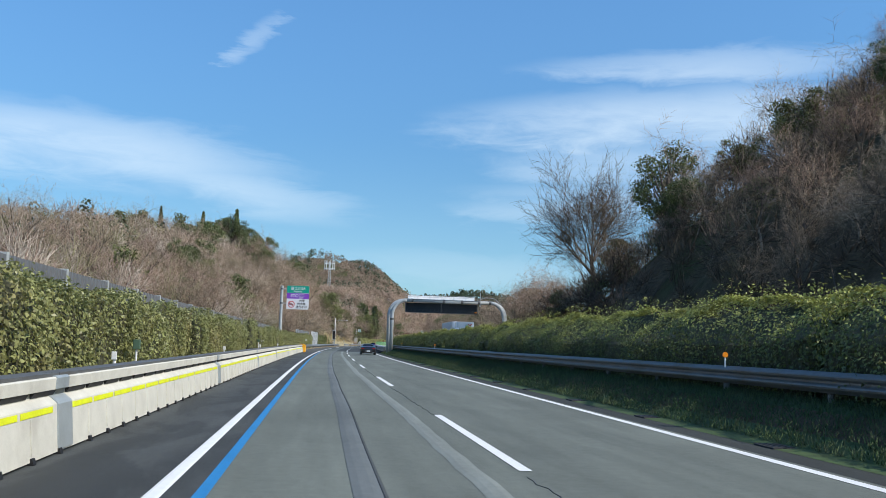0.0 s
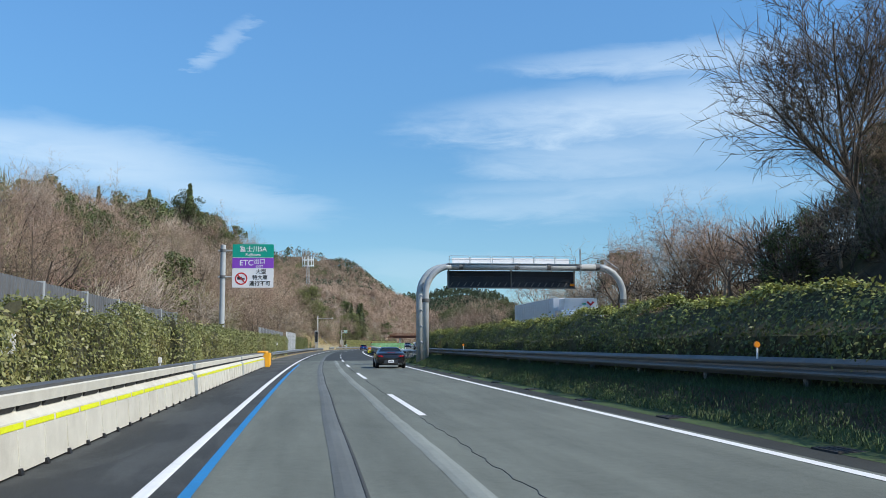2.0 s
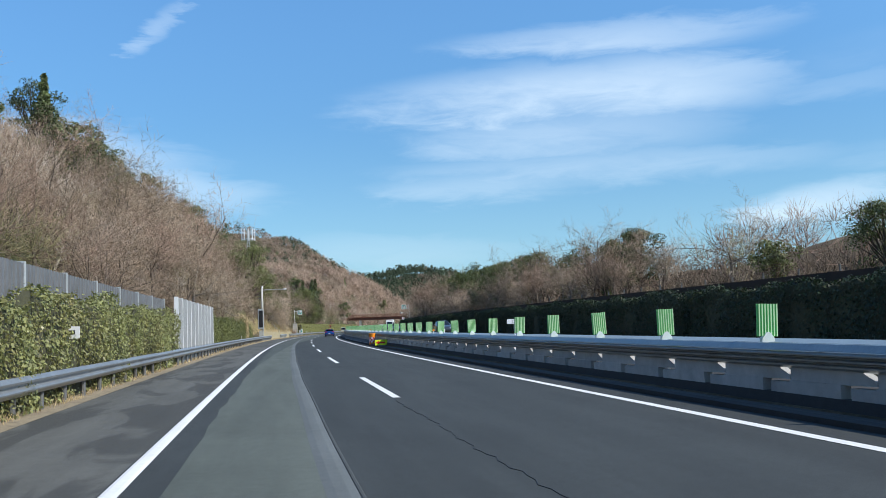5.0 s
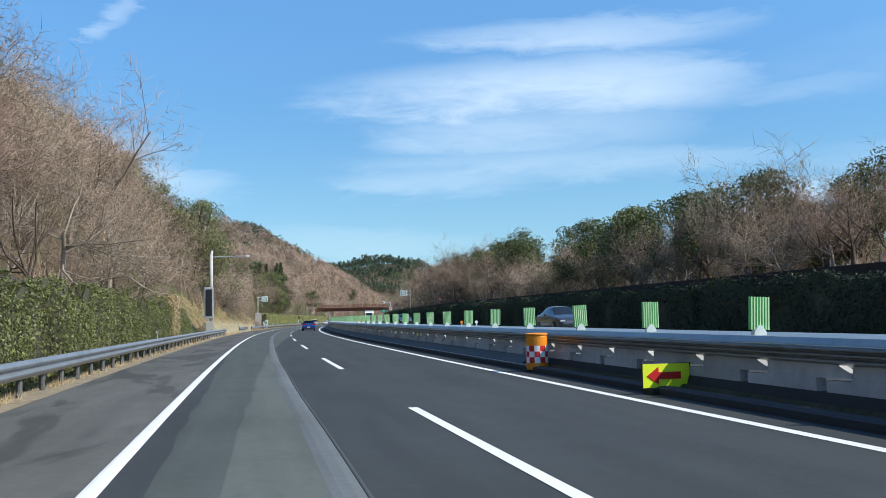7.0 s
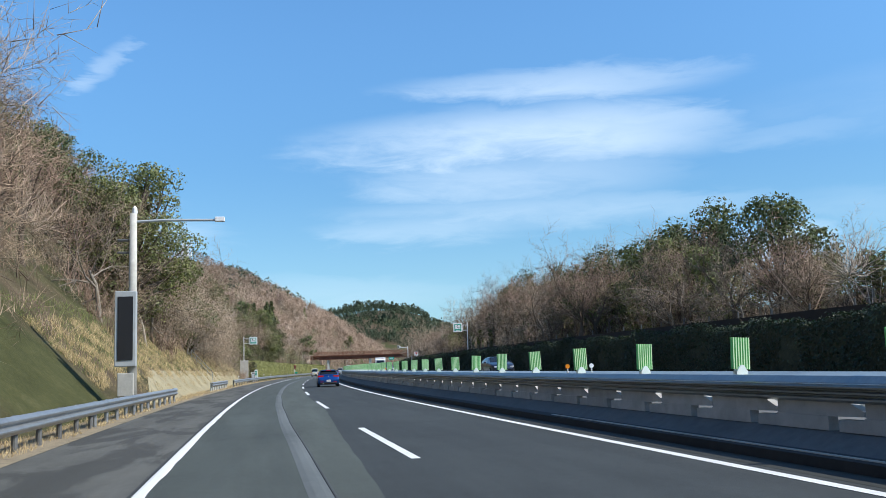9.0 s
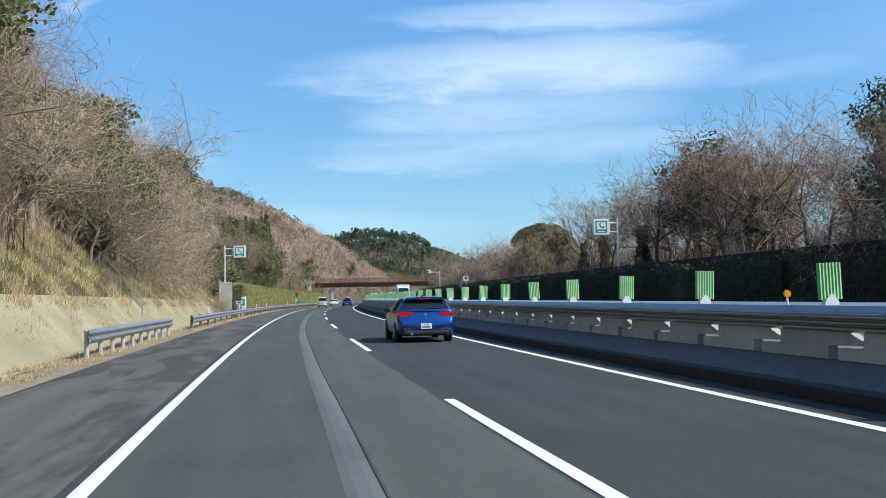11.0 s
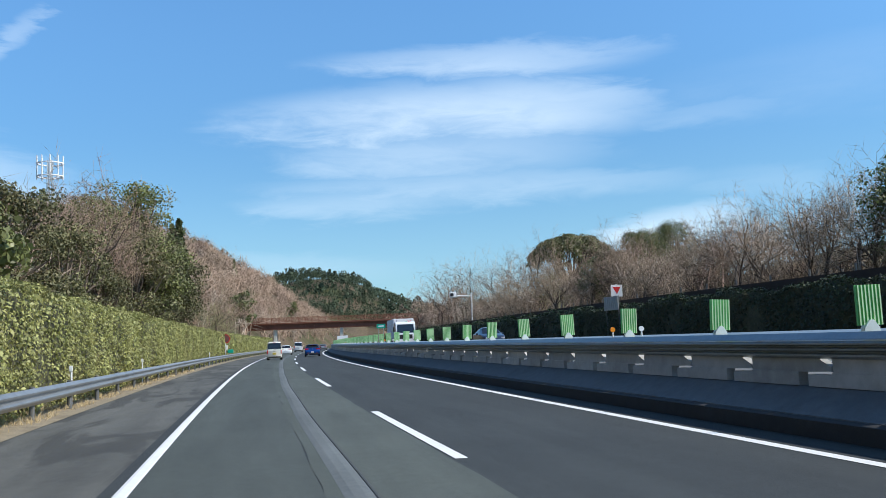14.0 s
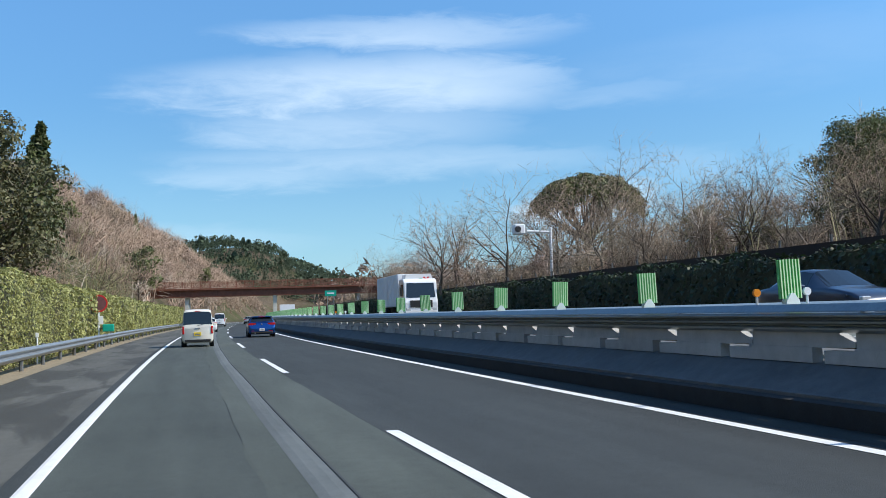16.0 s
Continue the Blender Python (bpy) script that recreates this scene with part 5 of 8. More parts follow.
BLADE_GREEN = material("grass_blades", (0.042, 0.078, 0.02), 0.7, grain=1, fine=9, spread=0.35, stain=0.4, stain_color=(0.14, 0.12, 0.05), bump=0.0, island=0.5, translucent=0.1)
BLADE_DRY = material("dry_blades", (0.43, 0.335, 0.19), 0.85, grain=1, fine=9, spread=0.4, stain=0.7, stain_color=(0.2, 0.16, 0.09), bump=0.0, island=0.45, translucent=0.15)
# green made lighter and cooler; distance haze is put into the colour
FAR_GREEN_HAZE = material("far_green_haze", (0.075, 0.1, 0.065), 0.9, grain=0.05, fine=1, spread=0.35, stain=0.3, stain_color=(0.07, 0.08, 0.03), stain_scale=0.02, bump=0.0, island=0.5, spec=0.1)
FAR_BROWN = material("far_brown", (0.29, 0.215, 0.17), 0.95, grain=0.05, fine=1, spread=0.3, stain=0.5, stain_color=(0.12, 0.11, 0.055), stain_scale=0.025, bump=0.0, island=0.4, spec=0.1)


def raw_mesh(name, verts, faces, mat):
    """Mesh from arrays; faces all of one size."""
    me = bpy.data.meshes.new(name)
    v, f = np.asarray(verts, np.float32), np.asarray(faces, np.int32)
    n, k = f.shape
    me.vertices.add(len(v))
    me.vertices.foreach_set("co", v.ravel())
    me.loops.add(n * k)
    me.loops.foreach_set("vertex_index", f.ravel())
    me.polygons.add(n)
    me.polygons.foreach_set("loop_start", np.arange(0, n * k, k, dtype=np.int32))
    me.update(calc_edges=True)
    me.materials.append(mat)
    return me


def unit(v):
    return v / np.maximum(np.linalg.norm(v, axis=-1, keepdims=True), 1e-9)


def side_of(t):
    ref = np.where(np.abs(t[:, 2:3]) < 0.9, np.array([[0, 0, 1.0]]), np.array([[1.0, 0, 0]]))
    a = unit(np.cross(t, ref))
    return a, np.cross(t, a)


def spikes(p, q, w):
    """Three-sided spikes from p to q, w wide at the foot."""
    t = unit(q - p)
    a, b = side_of(t)
    n = len(p)
    w = np.broadcast_to(np.asarray(w, float), (n,))[:, None]
    ring = [p + w * (math.cos(c) * a + math.sin(c) * b) for c in (0, 2.094, 4.189)]
    v = np.stack([*ring, q], 1).reshape(-1, 3)
    i = np.arange(n)[:, None] * 4
    f = np.concatenate([i + np.array([[0, 1, 3]]), i + np.array([[1, 2, 3]]), i + np.array([[2, 0, 3]])])
    return v, f


def sticks(p, q, r0, r1, seg=5):
    """Tapered bars as triangles."""
    t = unit(q - p)
    a, b = side_of(t)
    n = len(p)
    r0, r1 = np.broadcast_to(r0, (n,))[:, None], np.broadcast_to(r1, (n,))[:, None]
    ca = [2 * math.pi * k / seg for k in range(seg)]
    lo = [p + r0 * (math.cos(c) * a + math.sin(c) * b) for c in ca]
    hi = [q + r1 * (math.cos(c) * a + math.sin(c) * b) for c in ca]
    v = np.stack(lo + hi, 1).reshape(-1, 3)
    i = np.arange(n)[:, None] * 2 * seg
    f = []
    for k in range(seg):
        k2 = (k + 1) % seg
        f += [i + np.array([[k, k2, seg + k2]]), i + np.array([[k, seg + k2, seg + k]])]
    return v, np.concatenate(f)


def leaves(c, n, size, rng, long=1.7):
    """Bent leaf quads at c that face n with some scatter."""
    m = len(c)
    n = unit(n + rng.normal(0, 0.55, (m, 3)))
    a, b = side_of(n)
    th = rng.uniform(0, 6.283, (m, 1))
    u = np.cos(th) * a + np.sin(th) * b
    w = np.cross(n, u)
    s = (np.asarray(size) * rng.uniform(0.65, 1.35, m))[:, None]
    v = np.stack([c - u * s * long / 2, c + w * s / 2 + n * s * 0.18, c + u * s * long / 2, c - w * s / 2 + n * s * 0.18], 1).reshape(-1, 3)
    f = np.arange(m)[:, None] * 4 + np.array([[0, 1, 2, 3]])
    return v, f


def stack(parts):
    vs, fs, o = [], [], 0
    for v, f in parts:
        vs.append(v)
        fs.append(f + o)
        o += len(v)
    return np.concatenate(vs), np.concatenate(fs)


def skeleton_of(rng, h, trunk, spread, kids, bend):
    """Branch segments of a leafless tree: arrays for each level."""
    levels = [[], [], [], [], []]

    def go(p, d, length, r, level):
        n = (4, 4, 3, 2, 1)[level]
        pts, rs = [p], [r]
        for k in range(n):
            d = unit((d + rng.normal(0, bend, 3) + np.array([0, 0, 0.1 if level else 0.25]))[None])[0]
            p = p + d * length / n
            pts.append(p)
            rs.append(r * (1 - 0.6 * (k + 1) / n))
        for k in range(n):
            levels[level].append((pts[k], pts[k + 1], rs[k], rs[k + 1]))
        if level < 4:
            m = kids[level]
            for j in range(m):
                f = (0.55 + 0.45 * (j + rng.random()) / m) if level == 0 else (0.2 + 0.8 * (j + rng.random()) / m)
                x = min(f * n, n - 1e-3)
                k = int(x)
                q = pts[k] + (pts[k + 1] - pts[k]) * (x - k)
                ang = rng.uniform(0, 6.283)
                a, b = side_of(d[None])
                out = math.cos(ang) * a[0] + math.sin(ang) * b[0]
                nd = unit((d * (1 - spread[level]) + out * spread[level])[None])[0]
                go(q, nd, length * (1.15, 0.62, 0.6, 0.55)[level] * rng.uniform(0.75, 1.2), max(rs[k + 1], r * 0.35) * 0.62, level + 1)
    go(np.zeros(3) - np.array([0, 0, 0.3]), np.array([0.0, 0, 1]), h * trunk, h * 0.02, 0)
    return [tuple(np.array([s[i] for s in lv]) for i in range(4)) for lv in levels]


def bare_tree(seed, h, trunk=0.32, spread=(0.5, 0.55, 0.6, 0.6), kids=(6, 6, 6, 6), bend=0.14, twig=TWIG, bark=BARK, label="leafless tree with fine brown twigs on the slope", thick=0.72):
    rng = np.random.default_rng(seed)
    lv = skeleton_of(rng, h, trunk, spread, kids, bend)
    top = max(float(l[1][:, 2].max()) for l in lv if len(l[0]))
    k = h / top
    e = new("bare_tree")
    tagged(e, label, "tree", "leafless trees")
    v, f = stack([sticks(l[0] * k, l[1] * k, l[2], l[3], s) for l, s in zip(lv[:3], (8, 6, 4))])
    o = new("trunk", raw_mesh("trunk", v, f, bark))
    o.parent = e
    v, f = stack([spikes(l[0] * k, l[1] * k, np.maximum(l[2], w)) for l, w in zip(lv[3:], (0.019 * thick, 0.014 * thick))])
    o = new("crown", raw_mesh("crown", v, f, twig))
    o.parent = e
    return e


def leafy_tree(seed, h, w, mat, clumps=30, per=150, size=0.19, low=0.25, label="dense evergreen tree with dark glossy leaves", trunks=1):
    """Trunk with limbs that end in uneven leaf clumps."""
    rng = np.random.default_rng(seed)
    e = new("evergreen_tree")
    tagged(e, label, "tree", "evergreen trees")
    seg, cl, nl = [], [], []
    for _ in range(clumps):
        z = rng.uniform(low, 1.0)
        rr = w / 2 * math.sqrt(max(0.05, 1 - ((z - 0.55) / 0.5) ** 2)) * rng.uniform(0.35, 1.0)
        a = rng.uniform(0, 6.283)
        c = np.array([rr * math.cos(a), rr * math.sin(a), z * h * 0.94])
        r = w * rng.uniform(0.13, 0.24)
        m = int(per * rng.uniform(0.7, 1.3))
        n = unit(rng.normal(0, 1, (m, 3)) + np.array([[0, 0, 0.35]]))
        sc = np.array([[1.0, 1.0, 0.72]])
        cl.append(c + n * sc * r * rng.uniform(0.55, 1.08, (m, 1)))
        nl.append(n)
        base = np.array([0, 0, c[2] * rng.uniform(0.35, 0.6)])
        mid = (base + c) / 2 + rng.normal(0, 0.2, 3)
        seg += [(base, mid, 0.012 * h, 0.008 * h), (mid, c, 0.008 * h, 0.003 * h)]
    z = np.linspace(-0.3, h * 0.72, 6)
    x = np.cumsum(rng.normal(0, 0.012 * h, 6))
    tp = np.stack([x, x * 0.5, z], 1)
    seg += [(tp[k], tp[k + 1], h * 0.022 * (1 - k / 7), h * 0.022 * (1 - (k + 1) / 7)) for k in range(5)]
    arr = [np.array([s[i] for s in seg]) for i in range(4)]
    v, f = sticks(*arr, 6)
    o = new("trunk", raw_mesh("trunk", v, f, BARK))
    o.parent = e
    c, n = np.concatenate(cl), np.concatenate(nl)
    v, f = leaves(c, n, size, rng)
    o = new("crown", raw_mesh("crown", v, f, mat))
    o.parent = e
    return e


def umbrella_tree(seed, h, w, mat, clumps, per, size, label):
    """Wide flat dome of closely packed leaf clumps on spreading limbs."""
    rng = np.random.default_rng(seed)
    e = new("evergreen_tree")
    tagged(e, label, "tree", "evergreen trees")
    seg, cl, nl = [], [], []
    for k in range(clumps):
        q = math.sqrt((k + 0.5) / clumps)
        a = k * 2.39996 + rng.normal(0, 0.15)
        rise = math.sqrt(max(0.0, 1 - q * q))
        c = np.array([w * 0.45 * q * math.cos(a), w * 0.45 * q * math.sin(a), h * (0.6 + 0.35 * rise) + rng.normal(0, 0.22)])
        r = w * rng.uniform(0.055, 0.095)
        m = int(per * rng.uniform(0.7, 1.3))
        n = unit(rng.normal(0, 1, (m, 3)) + np.array([[0.5 * math.cos(a) * q, 0.5 * math.sin(a) * q, 0.5]]))
        cl.append(c + n * np.array([[1.0, 1.0, 0.6]]) * r * rng.uniform(0.5, 1.1, (m, 1)))
        nl.append(n)
        if k % 4 == 0:
            base = np.array([0, 0, h * rng.uniform(0.3, 0.45)])
            mid = base * 0.45 + c * 0.55 + np.array([0, 0, -0.05 * h]) + rng.normal(0, 0.3, 3)
            seg += [(base, mid, 0.013 * h, 0.008 * h), (mid, c, 0.008 * h, 0.003 * h)]
    z = np.linspace(-0.3, h * 0.7, 6)
    x = np.cumsum(rng.normal(0, 0.01 * h, 6))
    tp = np.stack([x, x * 0.5, z], 1)
    seg += [(tp[k], tp[k + 1], h * 0.028 * (1 - k / 7), h * 0.028 * (1 - (k + 1) / 7)) for k in range(5)]
    v, f = sticks(*[np.array([s[i] for s in seg]) for i in range(4)], 6)
    new("trunk", raw_mesh("trunk", v, f, BARK)).parent = e
    v, f = leaves(np.concatenate(cl), np.concatenate(nl), size, rng)
    new("crown", raw_mesh("crown", v, f, mat)).parent = e
    return e


def cedar(seed, h, w, mat=LEAF_DARK):
    rng = np.random.default_rng(seed)
    e = new("conifer_tree")
    tagged(e, "dark green conifer with a pointed crown", "tree", "conifers")
    m = 1500
    t = rng.random(m) ** 0.75
    z = h * (0.12 + 0.88 * t)
    layer = 0.75 + 0.25 * np.sin(z * 5.0 + rng.normal(0, 0.5, m))
    a = rng.uniform(0, 6.283, m)
    r = w / 2 * (1 - t) ** 0.8 * layer * np.sqrt(rng.uniform(0.2, 1, m)) + 0.05
    c = np.stack([r * np.cos(a), r * np.sin(a), z - r * 0.25], 1)
    n = np.stack([np.cos(a), np.sin(a), np.full(m, 0.7)], 1)
    v, f = leaves(c, n, 0.34, rng, 2.2)
    o = new("crown", raw_mesh("crown", v, f, mat))
    o.parent = e
    z = np.linspace(-0.3, h * 0.95, 5)
    p = np.stack([0 * z, 0 * z, z], 1)
    v, f = sticks(p[:-1], p[1:], h * 0.016 * (1 - np.arange(4) / 4.2), h * 0.016 * (1 - np.arange(1, 5) / 4.2), 7)
    o = new("trunk", raw_mesh("trunk", v, f, BARK))
    o.parent = e
    return e


def bush(seed, h, w, stems, mat=TWIG, label="leafless brown shrub on the slope"):
    rng = np.random.default_rng(seed)
    e = new("bare_shrub")
    tagged(e, label, "shrub", "leafless shrubs")
    a = rng.uniform(0, 6.283, stems)
    lean = rng.uniform(0.05, 0.75, stems)
    ln = h * rng.uniform(0.5, 1.05, stems)
    foot = np.stack([0.2 * w * rng.normal(0, 0.5, stems), 0.2 * w * rng.normal(0, 0.5, stems), np.full(stems, -0.1)], 1)
    d = unit(np.stack([np.cos(a) * lean, np.sin(a) * lean, np.ones(stems)], 1))
    knee = foot + d * (ln * 0.5)[:, None]
    d2 = unit(d + rng.normal(0, 0.25, (stems, 3)))
    tip = knee + d2 * (ln * 0.5)[:, None]
    k = 6
    f0 = rng.uniform(0.1, 0.95, (stems, k, 1))
    base = knee[:, None] + (tip - knee)[:, None] * f0
    dt = unit(d2[:, None] + rng.normal(0, 0.55, (stems, k, 3)))
    tw = base + dt * (ln[:, None, None] * rng.uniform(0.15, 0.35, (stems, k, 1)))
    v, f = stack([sticks(foot, knee, 0.03, 0.02, 3), spikes(knee, tip, 0.02), spikes(base.reshape(-1, 3), tw.reshape(-1, 3), 0.011)])
    o = new("crown", raw_mesh("crown", v, f, mat))
    o.parent = e
    return e


def hedge(s0, s1, d0, d1, base, top, mat, density, size, label, seed, ragged=0.12, group="hedges", step=0.6, shoots=0.0, lift=None, dome=0.0):
    """Clipped hedge: a solid dark core under many leaves."""
    rng = np.random.default_rng(seed)
    e = thing("hedge", stand(s0, (d0 + d1) / 2, base), label, "hedge", group)
    inv = e.matrix_world.inverted()
    lift = lift or (lambda s: 0.0)
    L, Wd, Ht = s1 - s0, d1 - d0, top - base

    def wob(s, k):
        return ragged * (math.sin(s * 0.9 + k) + 0.7 * math.sin(s * 2.3 + 2 * k) + 0.5 * math.sin(s * 0.31 + 3 * k))
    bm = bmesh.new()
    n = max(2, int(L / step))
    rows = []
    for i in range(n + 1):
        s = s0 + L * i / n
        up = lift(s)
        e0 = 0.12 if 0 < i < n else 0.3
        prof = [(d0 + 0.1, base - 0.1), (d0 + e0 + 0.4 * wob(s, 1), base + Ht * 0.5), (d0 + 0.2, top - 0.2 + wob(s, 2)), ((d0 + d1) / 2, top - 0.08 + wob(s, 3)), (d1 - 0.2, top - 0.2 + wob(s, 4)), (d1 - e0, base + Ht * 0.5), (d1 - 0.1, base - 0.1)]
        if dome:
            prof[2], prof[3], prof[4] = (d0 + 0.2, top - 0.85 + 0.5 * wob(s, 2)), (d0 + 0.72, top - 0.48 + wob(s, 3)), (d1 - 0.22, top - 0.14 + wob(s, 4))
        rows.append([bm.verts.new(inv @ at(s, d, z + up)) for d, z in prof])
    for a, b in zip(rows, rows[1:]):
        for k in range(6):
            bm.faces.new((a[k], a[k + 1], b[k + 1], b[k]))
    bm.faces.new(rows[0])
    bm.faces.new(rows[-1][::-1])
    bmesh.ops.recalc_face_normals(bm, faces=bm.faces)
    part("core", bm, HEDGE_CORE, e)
    # leaves over the near face, the top, the ends and, thinner, the far face
    per = Ht + Wd + 0.35 * Ht
    m = int(L * per * density)
    u = rng.random(m) * per
    s = s0 + rng.random(m) * L
    face, tp = u < Ht, (u >= Ht) & (u < Ht + Wd)
    w2 = ragged * (np.sin(s * 0.9 + 3) + 0.7 * np.sin(s * 2.3 + 6) + 0.5 * np.sin(s * 0.31 + 9))
    near = d0 if abs(d0) < abs(d1) else d1
    far = d1 if near == d0 else d0
    sg = -1.0 if near < far else 1.0
    zz = base + u / Ht * (Ht + w2)
    bulge = 0.06 * np.sin(s * 1.7) + 0.1 * np.sin(s * 0.6 + zz)
    d = np.where(face, near + sg * bulge, np.where(tp, near + (far - near) * (u - Ht) / Wd, far))
    z = np.where(face, zz, np.where(tp, top + w2, base + (u - Ht - Wd) / 0.35))
    rnd = np.clip((z - (top + w2 - 0.3)) / 0.3, 0, 1) * face * 0.16
    if dome:
        rnd = np.clip((z - (top + w2 - 0.75)) / 0.75, 0, 1) ** 1.15 * face * dome * (1 + 0.14 * np.sin(s * 2.1) + 0.12 * np.sin(s * 0.83))
        d = np.where(tp, far - sg * 0.0 + (near - far) * 0.22 * (u - Ht) / Wd, d)
    d = d - sg * rnd + rng.normal(0, 0.06, m)
    z = z + rng.normal(0, 0.05, m)
    if shoots:
        k = rng.random(m) < 0.06 * tp
        z = z + k * rng.random(m) * shoots
    ends = rng.random(m) < min(0.3, 1.2 / L)
    pick = rng.random(m) < 0.5
    s = np.where(ends, np.where(pick, s0, s1) + rng.normal(0, 0.06, m), s)
    d = np.where(ends, d0 + (d1 - d0) * rng.random(m), d)
    z = np.where(ends, base + (Ht + w2) * rng.random(m), z)
    T = np.interp(s, AX_S, AX_T)
    up = np.array([lift(v) for v in s]) if lift(s1) or lift(s0) else 0.0
    c = np.stack([np.interp(s, AX_S, AX_X) + d * np.cos(T), np.interp(s, AX_S, AX_Y) - d * np.sin(T), z + up], 1)
    nd = np.where(face, sg, np.where(tp, 0, -sg))
    nz = np.where(face, 0.45 + 1.6 * rnd, np.where(tp, 1.0, 0.2))
    ns = np.where(ends, np.where(pick, -1.0, 1.0), 0.0)
    nn = np.stack([nd * np.cos(T) + ns * np.sin(T), -nd * np.sin(T) + ns * np.cos(T), nz], 1)
    R = np.array(inv)
    # leaves near the top take the paler colour that paints the sunlight
    lit_top = (z > top + w2 - (0.62 if s0 < 40 else 0.1) + 0.16 * np.sin(s * 1.3) * np.sin(s * 0.37) + rng.normal(0, 0.1, m)) if dome else np.zeros(m, bool)
    for name, pick, kind in (("foliage", ~lit_top, mat), ("young_leaves", lit_top, LEAF_MEDIAN_LIT)):
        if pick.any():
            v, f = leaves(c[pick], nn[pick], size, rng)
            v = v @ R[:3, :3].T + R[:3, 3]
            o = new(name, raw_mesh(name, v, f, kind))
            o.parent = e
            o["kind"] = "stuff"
    return e


hedge(-8, 20, -4.85, -4.08, 0.0, 2.04, LEAF_HEDGE, 460, 0.048, "tall green and brown hedge behind the safety barrier", 1)
hedge(20.3, 28.8, -4.85, -4.08, 0.0, 2.12, LEAF_HEDGE, 460, 0.048, "tall green and brown hedge behind the safety barrier", 2, 0.16)
hedge(31.0, 50.3, -4.8, -4.08, 0.0, 2.05, LEAF_HEDGE, 460, 0.048, "tall green and brown hedge behind the safety barrier", 12, 0.16)
hedge(55.5, 59.1, -4.75, -4.12, 0.0, 2.4, LEAF_HEDGE, 300, 0.055, "single tall hedge clump before the noise wall", 3)
hedge(62.2, 80.0, -4.75, -4.1, 0.0, 2.05, LEAF_HEDGE, 360, 0.052, "tall green and brown hedge along the noise wall", 4, 0.16)
hedge(82.8, 88, -4.75, -4.1, 0.0, 2.15, LEAF_HEDGE, 280, 0.056, "tall green and brown hedge along the noise wall", 13, 0.16)
hedge(88.4, 137, -4.8, -4.1, 0.0, 2.05, LEAF_HEDGE, 190, 0.065, "tall green and brown hedge along the wire fence", 5)
hedge(139, 175.5, -5.25, -4.6, 0.0, 2.2, LEAF_HEDGE, 280, 0.056, "ragged hedge in front of the noise wall", 6, 0.18)
hedge(197.5, 222, -5.8, -4.95, 0.0, 2.3, LEAF_MID, 340, 0.052, "ragged green hedge with gaps beside the fence", 7, 0.25)
hedge(223, 238, -5.8, -4.95, 0.0, 2.25, LEAF_MID, 340, 0.052, "ragged green hedge with gaps beside the fence", 8, 0.28)
hedge(238.3, 241.6, -5.75, -5.0, 0.0, 2.75, BLADE_DRY, 420, 0.05, "dead pale climber over the fence", 41, 0.2)
hedge(242, 252, -6.1, -5.2, 0.0, 2.0, LEAF_MID, 260, 0.055, "low green climber beside the verge", 42, 0.3)
hedge(374.5, 450, -6.4, -5.15, 0.0, 2.95, LEAF_OLIVE, 230, 0.062, "tall clipped olive-green hedge behind the guard rail", 9, 0.06)
hedge(450.4, 560, -6.4, -5.15, 0.0, 2.95, LEAF_OLIVE, 60, 0.12, "tall clipped olive-green hedge behind the guard rail", 10, 0.06)
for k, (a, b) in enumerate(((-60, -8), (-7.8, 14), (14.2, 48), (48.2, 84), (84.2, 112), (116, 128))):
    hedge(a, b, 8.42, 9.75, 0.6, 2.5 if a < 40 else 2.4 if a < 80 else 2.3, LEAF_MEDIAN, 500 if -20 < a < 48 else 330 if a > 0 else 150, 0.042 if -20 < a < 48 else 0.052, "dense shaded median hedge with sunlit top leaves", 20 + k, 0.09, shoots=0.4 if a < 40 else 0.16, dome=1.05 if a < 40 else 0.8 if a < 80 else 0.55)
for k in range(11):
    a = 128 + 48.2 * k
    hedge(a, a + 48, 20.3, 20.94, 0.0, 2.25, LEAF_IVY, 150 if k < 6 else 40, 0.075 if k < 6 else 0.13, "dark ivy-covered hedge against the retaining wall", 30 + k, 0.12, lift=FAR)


# ---- ground cover
def blades(name, n, s0, s1, d0, d1, h, w, mat, label, seed, lift=0.0, clump=0.0):
    rng = np.random.default_rng(seed)
    s, d = rng.uniform(s0, s1, n), rng.uniform(d0, d1, n)
    if clump:
        keep = (np.sin(s * 1.3 + 2 * np.sin(d * 1.9)) + np.sin(s * 2.3 + d * 5 + np.sin(s * 0.7)) * np.sin(d * 3.7 - s * 0.9) + rng.normal(0, 0.7, n)) > clump
        s, d = s[keep], d[keep]
        n = len(s)
    T = np.interp(s, AX_S, AX_T)
    z = ground_z(s, d) + lift
    p = np.stack([np.interp(s, AX_S, AX_X) + d * np.cos(T), np.interp(s, AX_S, AX_Y) - d * np.sin(T), z], 1)
    ln = h * rng.uniform(0.4, 1.2, n)
    q = p + unit(rng.normal(0, 0.45, (n, 3)) * np.array([[1, 1, 0.2]]) + np.array([[0, 0, 1.0]])) * ln[:, None]
    v, f = spikes(p, q, w)
    tagged(new(name, raw_mesh(name, v, f, mat)), label, "grass", kind="stuff")


WEED_GREEN = material("slope_weeds", (0.13, 0.15, 0.05), 0.8, grain=1, fine=9, spread=0.35, stain=0.5, stain_color=(0.22, 0.18, 0.08), bump=0.0, island=0.5, translucent=0.15)
BLADE_OLIVE = material("olive_blades", (0.23, 0.195, 0.09), 0.85, grain=1, fine=9, spread=0.4, stain=0.6, stain_color=(0.3, 0.22, 0.11), stain_scale=0.9, bump=0.0, island=0.45, translucent=0.15)
